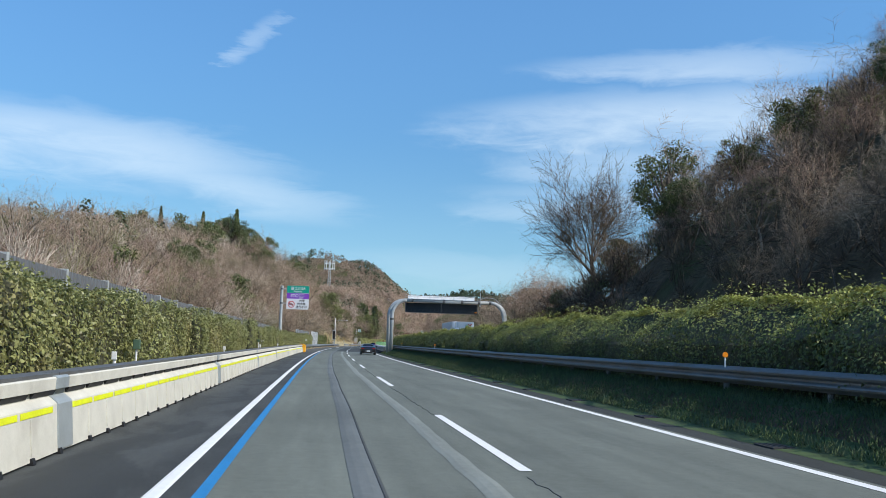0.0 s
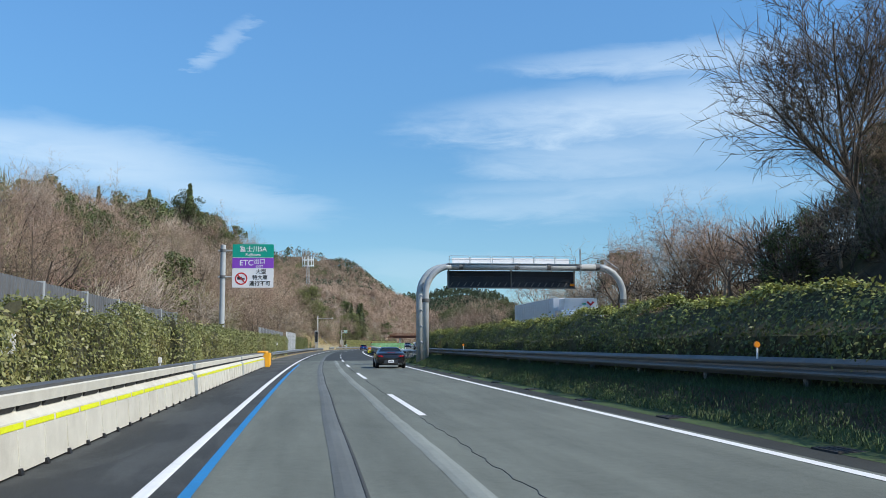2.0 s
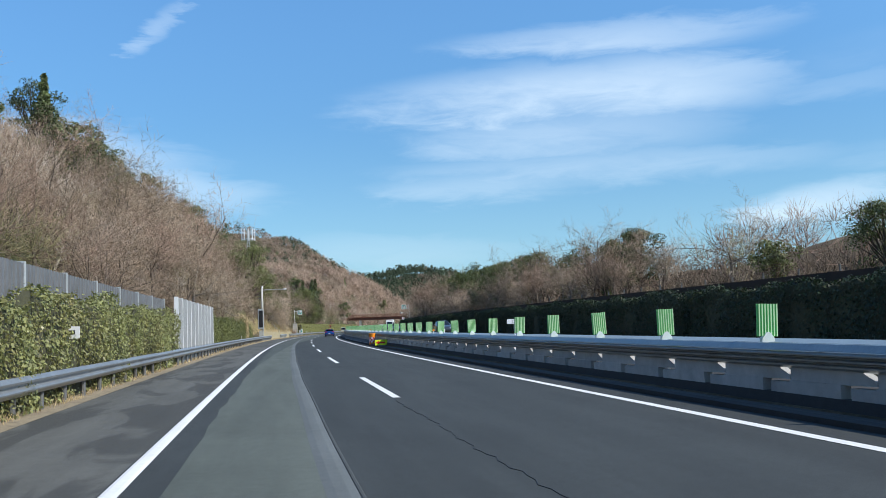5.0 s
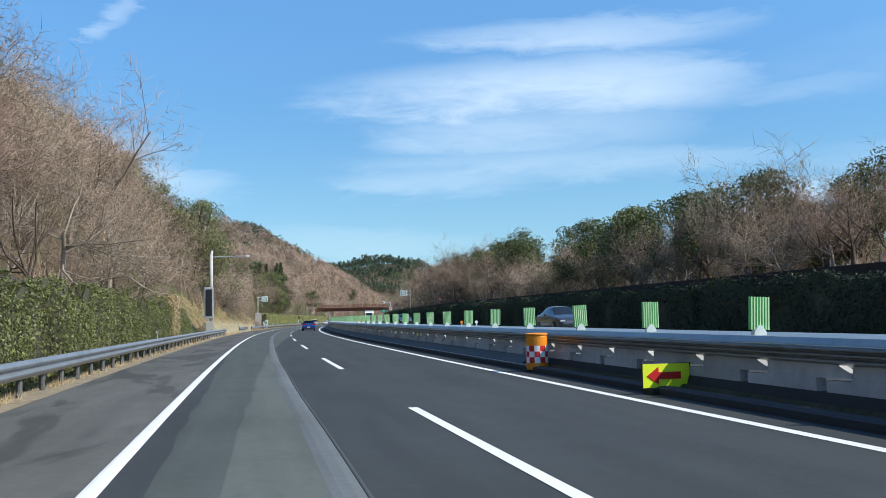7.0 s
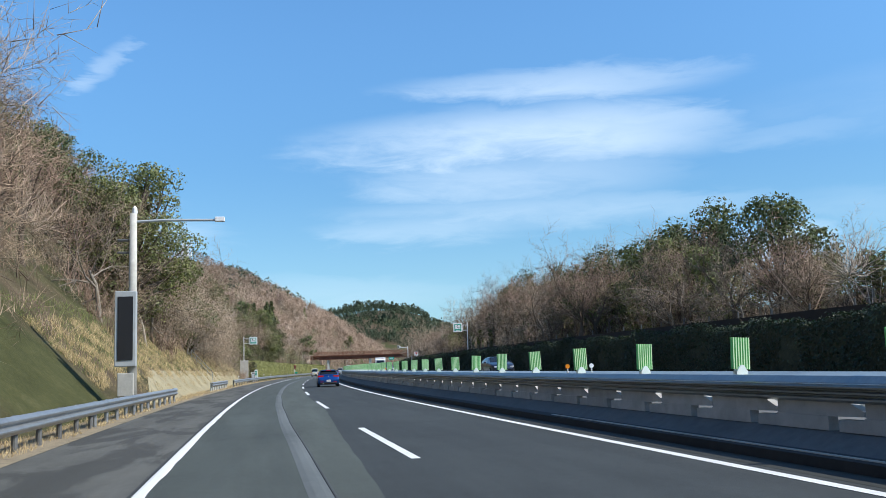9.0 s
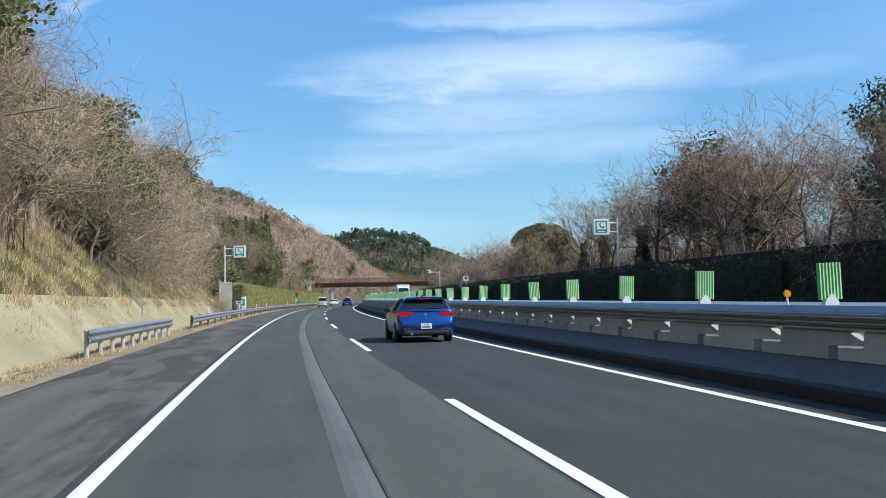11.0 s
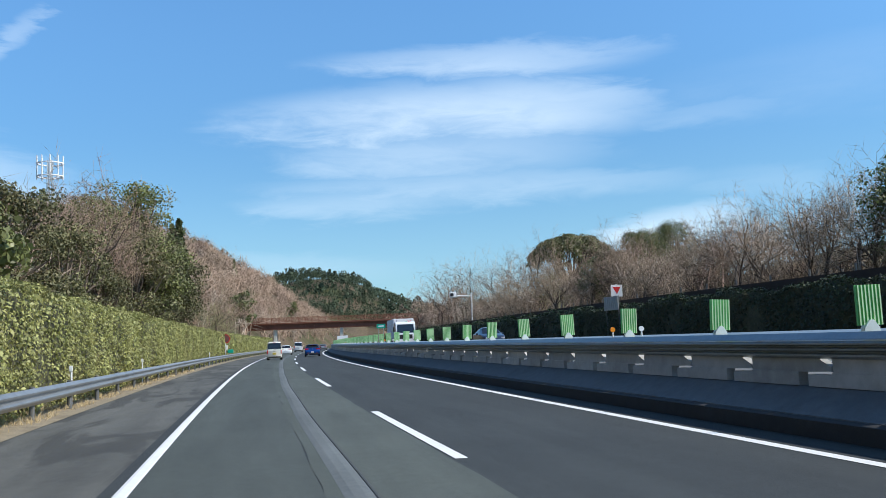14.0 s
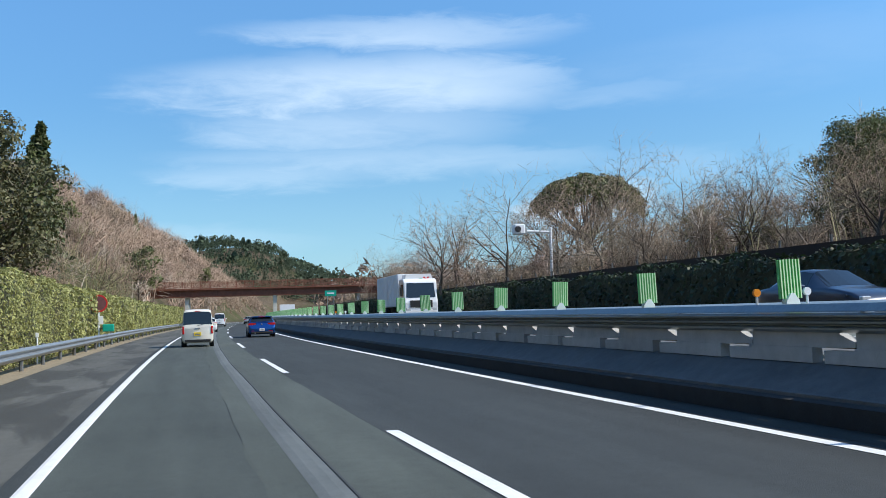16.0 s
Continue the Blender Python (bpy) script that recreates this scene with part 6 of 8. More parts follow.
blades("median_grass", 64000, -12, 128, 6.95, 8.5, 0.14, 0.011, BLADE_GREEN, "short green grass of the median bank", 1, 0.05)
blades("verge_dry_grass", 46000, 114, 420, -5.4, -4.3, 0.2, 0.008, BLADE_DRY, "dry yellow grass tufts under the guard rail", 2, 0.04, 0.2)
blades("lining_dry_grass", 15000, 281, 369, -6.9, -4.75, 0.13, 0.009, BLADE_DRY, "short dry grass on the slope lining", 6, 0.06, 0.3)
blades("slope_dry_grass", 46000, 276, 368, -9.8, -6.6, 0.34, 0.012, BLADE_DRY, "tall dry yellow grass on the slope", 3, 0.0, 0.35)
blades("slope_olive_grass", 36000, 276, 368, -9.9, -6.6, 0.26, 0.014, BLADE_OLIVE, "dull olive grass tufts on the slope", 7, 0.0, 0.05)
blades("lining_olive_grass", 16000, 281, 369, -6.9, -4.75, 0.1, 0.01, BLADE_OLIVE, "short dull grass on the slope lining", 8, 0.05, 0.4)
blades("slope_green_weeds", 9000, 276, 380, -11, -7.2, 0.3, 0.018, WEED_GREEN, "low green weeds on the slope", 4)


def slope_lining():
    prof_d = (-4.95, -5.3, -6.0, -6.9, -7.05)
    bm = bmesh.new()
    prev = None
    for i in range(45):
        s = 281 + 2 * i
        f = min(1, i / 6, (44 - i) / 5)
        row = [bm.verts.new(at(s, d if k < 2 else -5.3 + (d + 5.3) * f, gz(s, d if k < 2 else -5.3 + (d + 5.3) * f) + 0.07)) for k, d in enumerate(prof_d)]
        if prev:
            for a in range(4):
                bm.faces.new((prev[a], prev[a + 1], row[a + 1], row[a]))
        prev = row
    bmesh.ops.recalc_face_normals(bm, faces=bm.faces)
    tagged(ob_from("slope_lining", bm, CONCRETE_SAND), "sandy concrete lining at the foot of the dry slope", "slope lining", kind="structure")


slope_lining()


def brush(name, n, s0, s1, d0, d1, per, h, mat, label, seed, w=0.02):
    """Leafless undergrowth, as dense sprays of thin stems."""
    rng = np.random.default_rng(seed)
    s, d = rng.uniform(s0, s1, n), d0 + (d1 - d0) * rng.random(n)
    keep = (np.sin(s * 0.13 + 1) * np.sin(d * 0.21) + rng.normal(0, 0.5, n)) > -0.55
    keep &= ~((s > 197) & (s < 247) & (d > 0) & (d < 27.5))
    s, d = s[keep], d[keep]
    n = len(s)
    T = np.interp(s, AX_S, AX_T)
    c = np.stack([np.interp(s, AX_S, AX_X) + d * np.cos(T), np.interp(s, AX_S, AX_Y) - d * np.sin(T), ground_z(s, d)], 1)
    hh = h * rng.uniform(0.5, 1.25, n)
    dr = unit(np.stack([rng.normal(0, 0.42, (n, per)), rng.normal(0, 0.42, (n, per)), np.ones((n, per))], 2))
    f0 = rng.uniform(0.0, 0.55, (n, per, 1))
    off = np.stack([rng.normal(0, 0.35, (n, per)), rng.normal(0, 0.35, (n, per)), np.zeros((n, per))], 2)
    p = c[:, None] + off + dr * hh[:, None, None] * f0 * 0.7
    q = p + unit(dr + rng.normal(0, 0.35, (n, per, 3))) * hh[:, None, None] * rng.uniform(0.3, 0.6, (n, per, 1))
    v, f = spikes(p.reshape(-1, 3), q.reshape(-1, 3), w)
    tagged(new(name, raw_mesh(name, v, f, mat)), label, "undergrowth", kind="stuff")


def twig_wood(name, n, s0, s1, d0, d1, r, h, per, w, mat, label, seed, cond=None, sink=0.0, tints=()):
    """Leafless crowns, each a round spray of twigs that fan out from a short stem."""
    rng = np.random.default_rng(seed)
    s, d = rng.uniform(s0, s1, n), rng.uniform(d0, d1, n)
    if cond is not None:
        k = cond(s, d, rng)
        s, d = s[k], d[k]
        n = len(s)
    T = np.interp(s, AX_S, AX_T)
    g = np.stack([np.interp(s, AX_S, AX_X) + d * np.cos(T), np.interp(s, AX_S, AX_Y) - d * np.sin(T), ground_z(s, d) - sink], 1)
    q = rng.uniform(0.65, 1.3, (n, 1))
    R, H = r * q * rng.uniform(0.8, 1.2, (n, 1)), h * q
    c = g + np.concatenate([rng.normal(0, 0.4, (n, 2)), H * 0.5], 1)
    u = unit(rng.normal(0, 1, (n, per, 3)) + np.array([[[0, 0, 0.45]]]))
    size = np.stack([R, R, H * 0.5], 2)
    p = c[:, None] + u * size * rng.uniform(0.05, 0.72, (n, per, 1))
    out = unit(u + rng.normal(0, 0.38, (n, per, 3)) + np.array([[[0, 0, 0.35]]]))
    e = p + out * R[:, None] * rng.uniform(0.28, 0.62, (n, per, 1))
    stems = 4
    f0 = g[:, None] + rng.normal(0, 0.25, (n, stems, 3)) * np.array([[[1, 1, 0]]])
    f1 = c[:, None] + rng.normal(0, 0.4, (n, stems, 3)) * size
    v, f = stack([spikes(p.reshape(-1, 3), e.reshape(-1, 3), w), spikes(f0.reshape(-1, 3), f1.reshape(-1, 3), w * 2.6)])
    me = raw_mesh(name, v, f, mat)
    if tints:
        for m in tints:
            me.materials.append(m)
        k = np.sin(s * 0.09 + 1.7) * np.sin(d * 0.17 + 0.6) + rng.normal(0, 0.75, n)
        kind = np.digitize(k, (-0.75, -0.1, 0.85)).astype(np.int32)
        crown = np.concatenate([np.tile(np.repeat(np.arange(n), q), 3) for q in (per, stems)])
        me.polygons.foreach_set("material_index", kind[crown])
        me.update()
    tagged(new(name, me), label, "woods", kind="stuff")


brush("hillside_brush", 900, 112, 420, -34, -8.5, 30, 1.9, BRUSH, "leafless brown undergrowth on the near slope", 11, 0.018)
brush("wood_brush", 1700, 128, 640, 22.2, 36, 30, 2.6, BRUSH_SHADED, "leafless undergrowth of the wood beyond the wall", 15, 0.022)
twig_wood("wood_twigs_beyond", 460, 128, 640, 23.5, 48, 1.9, 3.8, 90, 0.02, WOOD_TWIG, "dense leafless thicket of the wood beyond the wall", 17, lambda s, d, rng: ~((s > 199) & (s < 246) & (d < 28)), tints=TINTS)
twig_wood("slope_twigs", 430, 118, 420, -36, -10.5, 2.6, 6.0, 180, 0.018, WOOD_TWIG, "dense leafless brown thicket on the near slope", 11, tints=TINTS)
twig_wood("slope_twigs_high", 1150, 120, 640, -80, -30, 2.7, 6.2, 90, 0.036, WOOD_TWIG, "leafless brown wood on the upper slope", 12, tints=TINTS)
twig_wood("slope_twigs_far", 420, 400, 680, -40, -9.5, 2.4, 5.0, 90, 0.03, WOOD_TWIG, "leafless brown wood beyond the hedge", 13, tints=TINTS)
twig_wood("slope_twigs_first", 480, -10, 130, -75, -14, 2.6, 6.0, 90, 0.032, WOOD_TWIG, "leafless brown wood behind the noise wall", 14, tints=TINTS)
twig_wood("dark_slope_twigs", 560, 2, 122, 22.8, 62, 2.0, 4.4, 110, 0.026, BRUSH_SHADED, "shaded leafless thicket on the steep slope", 16)

# ---- trees: one of each kind, then copies
kinds_bare = [bare_tree(101, 10), bare_tree(102, 9, 0.26, (0.6, 0.6, 0.6, 0.6), (7, 6, 6, 5), 0.18), bare_tree(103, 11, 0.36, (0.45, 0.5, 0.6, 0.6), (5, 7, 6, 6), 0.12, TWIG_ROSE),
              bare_tree(104, 8, 0.2, (0.62, 0.62, 0.62, 0.6), (7, 6, 6, 5), 0.2, TWIG_PALE, BARK_PALE, "leafless pale-barked tree leaning on the slope"),
              bare_tree(105, 9.5, 0.22, (0.7, 0.6, 0.6, 0.6), (6, 7, 6, 5), 0.22, TWIG_PALE, BARK_PALE, "leafless pale-barked tree with spreading boughs")]
kinds_green = [leafy_tree(201, 9, 7.5, LEAF_DARK, 34, 190, 0.15), leafy_tree(202, 8, 6, LEAF_MID, 30, 180, 0.145, label="leafy evergreen tree with yellow-green crown"), leafy_tree(203, 10, 6, LEAF_DARK, 32, 180, 0.15),
               leafy_tree(204, 5, 5, LEAF_MID, 20, 140, 0.16, 0.12, label="low evergreen bush with mixed green leaves")]
kinds_bare_far = [bare_tree(111, 10, kids=(5, 5, 5, 4)), bare_tree(112, 9, 0.24, (0.6, 0.6, 0.6, 0.6), (6, 5, 4, 4), 0.18, TWIG_ROSE), bare_tree(113, 11, 0.34, (0.5, 0.5, 0.6, 0.6), (5, 5, 5, 4), 0.12)]
kinds_green_far = [leafy_tree(211, 9, 7.5, LEAF_DARK, 24, 70, 0.32), leafy_tree(212, 8, 6, LEAF_MID, 22, 70, 0.3, label="leafy evergreen tree with yellow-green crown")]
kinds_conifer = [cedar(301, 13, 5), cedar(302, 10, 4.2)]
kinds_bush = [bush(401, 4.2, 4, 34), bush(402, 3.2, 3.5, 30, TWIG_ROSE), bush(403, 5.0, 3.2, 30, TWIG, "tall thin leafless shrub on the slope")]


def plant(kind, s, d, size=1.0, turn=0.0, sink=0.0):
    z = gz(s, d) - sink
    o = copy_thing(kind, Matrix.Identity(4))
    o.matrix_world = Matrix.Translation(at(s, d, z)) @ Matrix.Rotation(turn, 4, "Z") @ Matrix.Scale(size, 4)
    return o


def woods():
    rng = random.Random(5)
    B, G, C, U = kinds_bare, kinds_green, kinds_conifer, kinds_bush
    distant = []

    def scatter(n, s0, s1, d0, d1, mix, lo=0.75, hi=1.2, bias=1.0, far=False):
        """mix: shares of bare trees, leafy trees, conifers, shrubs."""
        for _ in range(n):
            s = rng.uniform(s0, s1)
            d = d0 + (d1 - d0) * rng.random() ** bias
            r = rng.random()
            if r < mix[0]:
                k = rng.choice(kinds_bare_far if far else B)
            elif r < mix[0] + mix[1]:
                k = rng.choice(kinds_green_far if far else G)
            elif r < mix[0] + mix[1] + mix[2]:
                k = rng.choice(C)
            else:
                k = rng.choice(U)
            q, a = rng.uniform(lo, hi), rng.uniform(0, 6.28)
            if 158 < s < 170 and d > 0 and k in G:
                q *= 0.45
            if far:
                distant.append((k, Matrix.Translation(at(s, d, gz(s, d) - 0.15)) @ Matrix.Rotation(a, 4, "Z") @ Matrix.Scale(q, 4)))
            else:
                plant(k, s, d, q, a, 0.15)
    # near slope
    scatter(52, 150, 300, -24, -9.5, (0.62, 0.06, 0.0, 0.32), 0.7, 1.1, 1.3)
    scatter(36, 300, 372, -28, -10.5, (0.66, 0.08, 0.0, 0.26), 0.7, 1.1, 1.2)
    scatter(36, 160, 420, -52, -24, (0.8, 0.14, 0.06, 0.0), 0.75, 1.15, far=True)
    scatter(28, 376, 480, -26, -9, (0.5, 0.38, 0.0, 0.12), 0.55, 0.85)
    scatter(34, 470, 640, -40, -9, (0.78, 0.16, 0.02, 0.04), 0.7, 1.1, far=True)
    scatter(10, 640, 760, -50, -12, (0.85, 0.12, 0.03, 0.0), 0.8, 1.2, far=True)
    scatter(18, -5, 150, -60, -16, (0.55, 0.33, 0.12, 0.0), 0.7, 1.15, far=True)
    # beyond the far carriageway
    scatter(44, 15, 88, 23.5, 40, (0.72, 0.06, 0.0, 0.22), 0.5, 0.8)
    scatter(9, 50, 88, 30, 40, (0.0, 1.0, 0.0, 0.0), 0.5, 0.7)
    scatter(14, 84, 104, 24, 34, (0.45, 0.15, 0.0, 0.4), 0.4, 0.65)
    scatter(24, 20, 100, 36, 56, (0.92, 0.08, 0.0, 0.0), 0.7, 1.0)
    scatter(14, 114, 168, 23.5, 34, (0.88, 0.02, 0.0, 0.1), 0.6, 0.9)
    scatter(20, 199, 246, 26, 31, (0.05, 0.95, 0.0, 0.0), 0.46, 0.62)
    scatter(32, 191, 250, 23.3, 27, (0.88, 0.0, 0.0, 0.12), 0.45, 0.64)
    scatter(10, 254, 282, 26.5, 31, (0.05, 0.95, 0.0, 0.0), 0.5, 0.66)
    scatter(14, 282, 318, 26.5, 33, (0.05, 0.95, 0.0, 0.0), 0.7, 0.95)
    scatter(14, 250, 282, 23.3, 27, (0.88, 0.0, 0.0, 0.12), 0.5, 0.7)
    scatter(14, 282, 318, 23.3, 27, (0.88, 0.0, 0.0, 0.12), 0.65, 0.95)
    scatter(28, 310, 362, 23.5, 33, (0.92, 0.03, 0.0, 0.05), 0.75, 1.1)
    scatter(20, 392, 470, 27, 36, (0.82, 0.18, 0.0, 0.0), 0.45, 0.65)
    scatter(9, 372, 388, 23.5, 30, (0.0, 0.0, 0.0, 1.0), 0.5, 0.8)
    scatter(16, 374, 398, 24, 33, (0.85, 0.15, 0.0, 0.0), 0.48, 0.66)
    scatter(44, 384, 470, 23.3, 29, (0.85, 0.0, 0.0, 0.15), 0.5, 0.75)
    scatter(12, 308, 350, 27, 34, (0.0, 1.0, 0.0, 0.0), 0.7, 1.0)
    scatter(40, 470, 640, 24, 44, (0.96, 0.0, 0.0, 0.04), 0.85, 1.2, far=True)
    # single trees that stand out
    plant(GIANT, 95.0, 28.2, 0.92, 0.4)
    plant(B[2], 84, 33, 1.1, 0.4)
    plant(G[2], 82, 31.0, 1.0, 0.9)
    plant(G[0], 74, 29.5, 0.6, 2.2)
    plant(IVIED, 93, 27, 1.0, 1.0)
    plant(B[1], 133, 25, 0.95, 0.3)
    plant(B[3], 141, 26, 1.0, 1.7)
    plant(B[4], 183, 26.5, 0.7, 2.6)
    for s, d, k, q in ((107, 26, 2, 0.75), (110, 27, 4, 0.8), (113, 26, 2, 0.8), (117, 26, 4, 0.85), (121, 27.5, 2, 0.9), (126, 26.5, 3, 0.95), (130, 28, 2, 0.9), (135, 27, 4, 0.85)):
        plant(B[k], s, d, q, s)
    for s, d, k, q in ((104, 30, 2, 0.36), (176, 25.5, 3, 0.5)):
        plant(G[k], s, d, q, s)
    for s, d, k, q in ((243, -9.5, 3, 1.15), (250, -10.5, 4, 1.2), (257, -11, 2, 1.05), (262, -9.8, 1, 0.95), (236, -10.5, 4, 1.1), (228, -9.8, 1, 0.95)):
        plant(B[k], s, d, q, s)
    plant(C[0], 262, -33, 1.1, 0.0)
    for s, d, k, q in ((309, -11.6, 1, 1.1), (359, -10.2, 0, 0.9), (363, -10.8, 2, 1.0), (366, -11.5, 0, 0.95), (463, -11.5, 1, 1.2), (470, -12.2, 2, 1.05), (440, -9.8, 1, 0.7),
                       (432, -9.6, 0, 0.7), (420, -9.8, 2, 0.6), (408, -9.6, 1, 0.7), (398, -9.8, 0, 0.7), (390, -9.8, 3, 1.0), (252, -24, 0, 1.0), (262, -28, 2, 1.1), (270, -26, 0, 0.9), (258, -33, 2, 1.2), (276, -32, 1, 1.1), (315, -42, 0, 1.2), (328, -46, 2, 1.2), (340, -44, 0, 1.1),
                       (352, -50, 1, 1.2), (228, 26, 0, 0.64), (233, 25.5, 2, 0.6), (238, 26.5, 0, 0.66), (243, 25.5, 0, 0.62), (246, 26, 0, 0.66), (250, 27, 2, 0.62), (256, 26, 0, 0.68), (280, 26.5, 0, 0.72), (296, 27, 2, 0.78), (292, 27, 1, 0.8), (428, 26.5, 2, 0.48), (432, 27, 0, 0.46), (430, -9.6, 1, 1.0), (436, -10.2, 1, 1.05)):
        plant(NEAR_GREEN if d > -12.5 and d < 0 and k < 3 else G[k], s, d, q, s * 0.7)
    for k, (s, d) in enumerate(((495, -14.5), (500, -16.5), (505, -15.5), (509, -17.5), (515, -18), (521, -19.5), (503, -20))):
        plant(C[k % 2], s, d, 1.0 + 0.12 * (k % 3), k * 1.3)
    scatter(16, 190, 300, -52, -28, (0.0, 0.9, 0.1, 0.0), 0.7, 1.1, far=True)
    scatter(7, 128, 190, -30, -15, (0.0, 1.0, 0.0, 0.0), 0.5, 0.8, far=True)
    scatter(26, 70, 330, -60, -18, (1.0, 0.0, 0.0, 0.0), 0.9, 1.3, far=True)
    scatter(9, 338, 378, -64, -50, (0.0, 1.0, 0.0, 0.0), 0.9, 1.25, far=True)
    scatter(8, 60, 130, -70, -40, (0.0, 0.7, 0.3, 0.0), 0.8, 1.1, far=True)
    for s, d, q in ((308.5, -10.4, 1.0), (318.5, -11.2, 0.5), (434, -10.6, 1.0), (441, -12, 0.85)):
        plant(BIG_GREEN, s, d, q, s)
    plant(CAMPHOR, 537.4, 54.2, 0.97, 0.0)
    for s, d, q in ((450, 34.5, 0.5), (454.5, 39, 0.6), (448, 37.5, 0.56), (460, 45, 0.7), (444, 33.5, 0.46)):
        plant(NEAR_GREEN if q < 0.52 else BIG_GREEN, s, d, q * (1.25 if q < 0.52 else 1.0), s)
    plant(B[0], 357, 25, 0.85, 0.2)
    plant(B[2], 347, 25, 0.85, 0.9)
    for s, d, q, a in ((365.5, 25.2, 0.9, 0.5), (360.5, 25.6, 0.95, 2.2), (351, 25.5, 1.0, 3.0), (334, 26, 1.1, 4.0), (199, 24.2, 0.8, 1.1), (226, 24.5, 0.85, 2.5)):
        plant(IVIED, s, d, q, a)
    scatter(16, 304, 346, -13.5, -8.6, (0.72, 0.0, 0.0, 0.28), 0.6, 0.9)
    scatter(12, 286, 346, -11, -8.2, (0.0, 0.15, 0.0, 0.85), 0.5, 0.8)
    for s, d, q in ((369.8, -6.0, 0.36), (370.6, -6.7, 0.4), (368.4, -6.5, 0.42), (357.5, -5.9, 0.3), (359.5, -6.3, 0.34), (362, -6.0, 0.3), (364.5, -6.2, 0.36)):
        plant(U[int(s) % 3], s, d, q, s)
    for s, d, k, q in ((306, -9.0, 3, 0.8), (312, -9.6, 4, 0.9), (318, -9.2, 3, 0.85), (324, -10, 4, 0.95), (330, -9.3, 3, 0.85), (336, -9.0, 4, 0.85), (341, -8.8, 3, 0.8), (345, -8.9, 4, 0.8)):
        plant(B[k], s, d, q, s * 1.3)
    plant(B[0], 93, -12.5, 1.0, 0.7)
    plant(B[1], 99, -14, 1.0, 1.7)
    # pale stems that lean out over the bank
    for k in range(11):
        s, d = 329.5 + 2.1 * k, -8.9 - 0.8 * (k % 3)
        m = stand(s, d, gz(s, d) - 0.2) @ Matrix.Rotation(radians(34 + 9 * (k % 4)), 4, "Y") @ Matrix.Rotation(k * 1.9, 4, "Z") @ Matrix.Scale(0.62 + 0.1 * (k % 3), 4)
        copy_thing(B[3 + k % 2], m)
    # pale stems before the dark evergreens of the far side
    for k in range(9):
        plant(B[3 + k % 2], 203 + 4.9 * k, 23.6 + 0.5 * (k % 3), 0.56 + 0.06 * (k % 3), k * 2.1)
    for k in range(12):
        plant(U[k % 3], 289 + 6.2 * k, -7.6 - 0.7 * (k % 3), 0.24 + 0.06 * (k % 3), k * 1.7, 0.05)
    # boughs that hang over the verge
    for s, d, k, q, a in ((411, -10.4, 0, 1.15, 0.6), (418, -10.8, 2, 1.05, 2.0), (426, -11, 0, 1.2, 3.6), (382, -10.2, 2, 0.9, 5.0), (357, -11.5, 0, 1.3, 1.4), (363, -12, 2, 1.3, 2.4), (353, -10.5, 4, 1.0, 0.4)):
        plant(B[k], s, d, q, a)
    scatter(56, 108, 262, -46, -15, (0.93, 0.07, 0.0, 0.0), 0.7, 1.1, far=True)
    scatter(26, 232, 292, -27, -13, (0.95, 0.05, 0.0, 0.0), 1.15, 1.6)
    for s, d, k, q in ((150, -25, 2, 0.75), (158, -25, 0, 0.75), (166, -24, 1, 0.8), (170, -17, 3, 0.9)):
        plant(G[k], s, d, q, s * 0.7)
    for k in range(2):
        plant(C[k % 2], 288 + 26 * k, -61, 0.75 + 0.08 * k, k)
    # the trees far up the slopes, joined
    cache, lots = {}, {}
    for k, m in distant:
        M = np.array(m)
        for c in k.children:
            me = c.data
            if me.name not in cache:
                co = np.zeros(len(me.vertices) * 3, np.float32)
                me.vertices.foreach_get("co", co)
                lp = np.zeros(len(me.loops), np.int32)
                me.loops.foreach_get("vertex_index", lp)
                cache[me.name] = (co.reshape(-1, 3), lp.reshape(len(me.polygons), -1))
            v, f = cache[me.name]
            lots.setdefault((me.materials[0].name, f.shape[1]), []).append((v @ M[:3, :3].T + M[:3, 3], f))
    for (mat, _), bits in lots.items():
        v, f = stack(bits)
        tagged(new("slope_wood", raw_mesh("slope_wood", v, f, bpy.data.materials[mat])), "trees of the wood far up the slopes", "woods", kind="stuff")
    for o in (*kinds_bare, *kinds_bare_far, *kinds_green_far, *kinds_green, *kinds_conifer, *kinds_bush, CAMPHOR, GIANT, IVIED, NEAR_GREEN, BIG_GREEN):
        for c in list(o.children):
            bpy.data.objects.remove(c)
        bpy.data.objects.remove(o)


GIANT = bare_tree(120, 18.5, 0.22, (0.5, 0.48, 0.5, 0.5), (10, 9, 8, 7), 0.085, BRUSH_SHADED, BARK, "large leafless tree with a wide fan of fine twigs", 1.35)
IVIED = bare_tree(121, 9.5, 0.26, (0.6, 0.6, 0.6, 0.6), (7, 6, 6, 5), 0.16, TWIG, BARK, "leafless tree with its trunk wrapped in dark ivy")


def wrap_ivy(tree, seed, h, r):
    rng = np.random.default_rng(seed)
    n = 900
    a, t = rng.uniform(0, 6.283, n), rng.random(n) ** 0.8
    lean = 0.35 * np.sin(a * 2 + t * 9)
    rad = r * (1.1 - 0.55 * t) * rng.uniform(0.5, 1.15, n) * (1 + lean)
    c = np.stack([rad * np.cos(a), rad * np.sin(a), t * h], 1)
    v, f = leaves(c, np.stack([np.cos(a), np.sin(a), np.full(n, 0.3)], 1), 0.17, rng)
    o = new("ivy", raw_mesh("ivy", v, f, LEAF_DARK))
    o.parent = tree


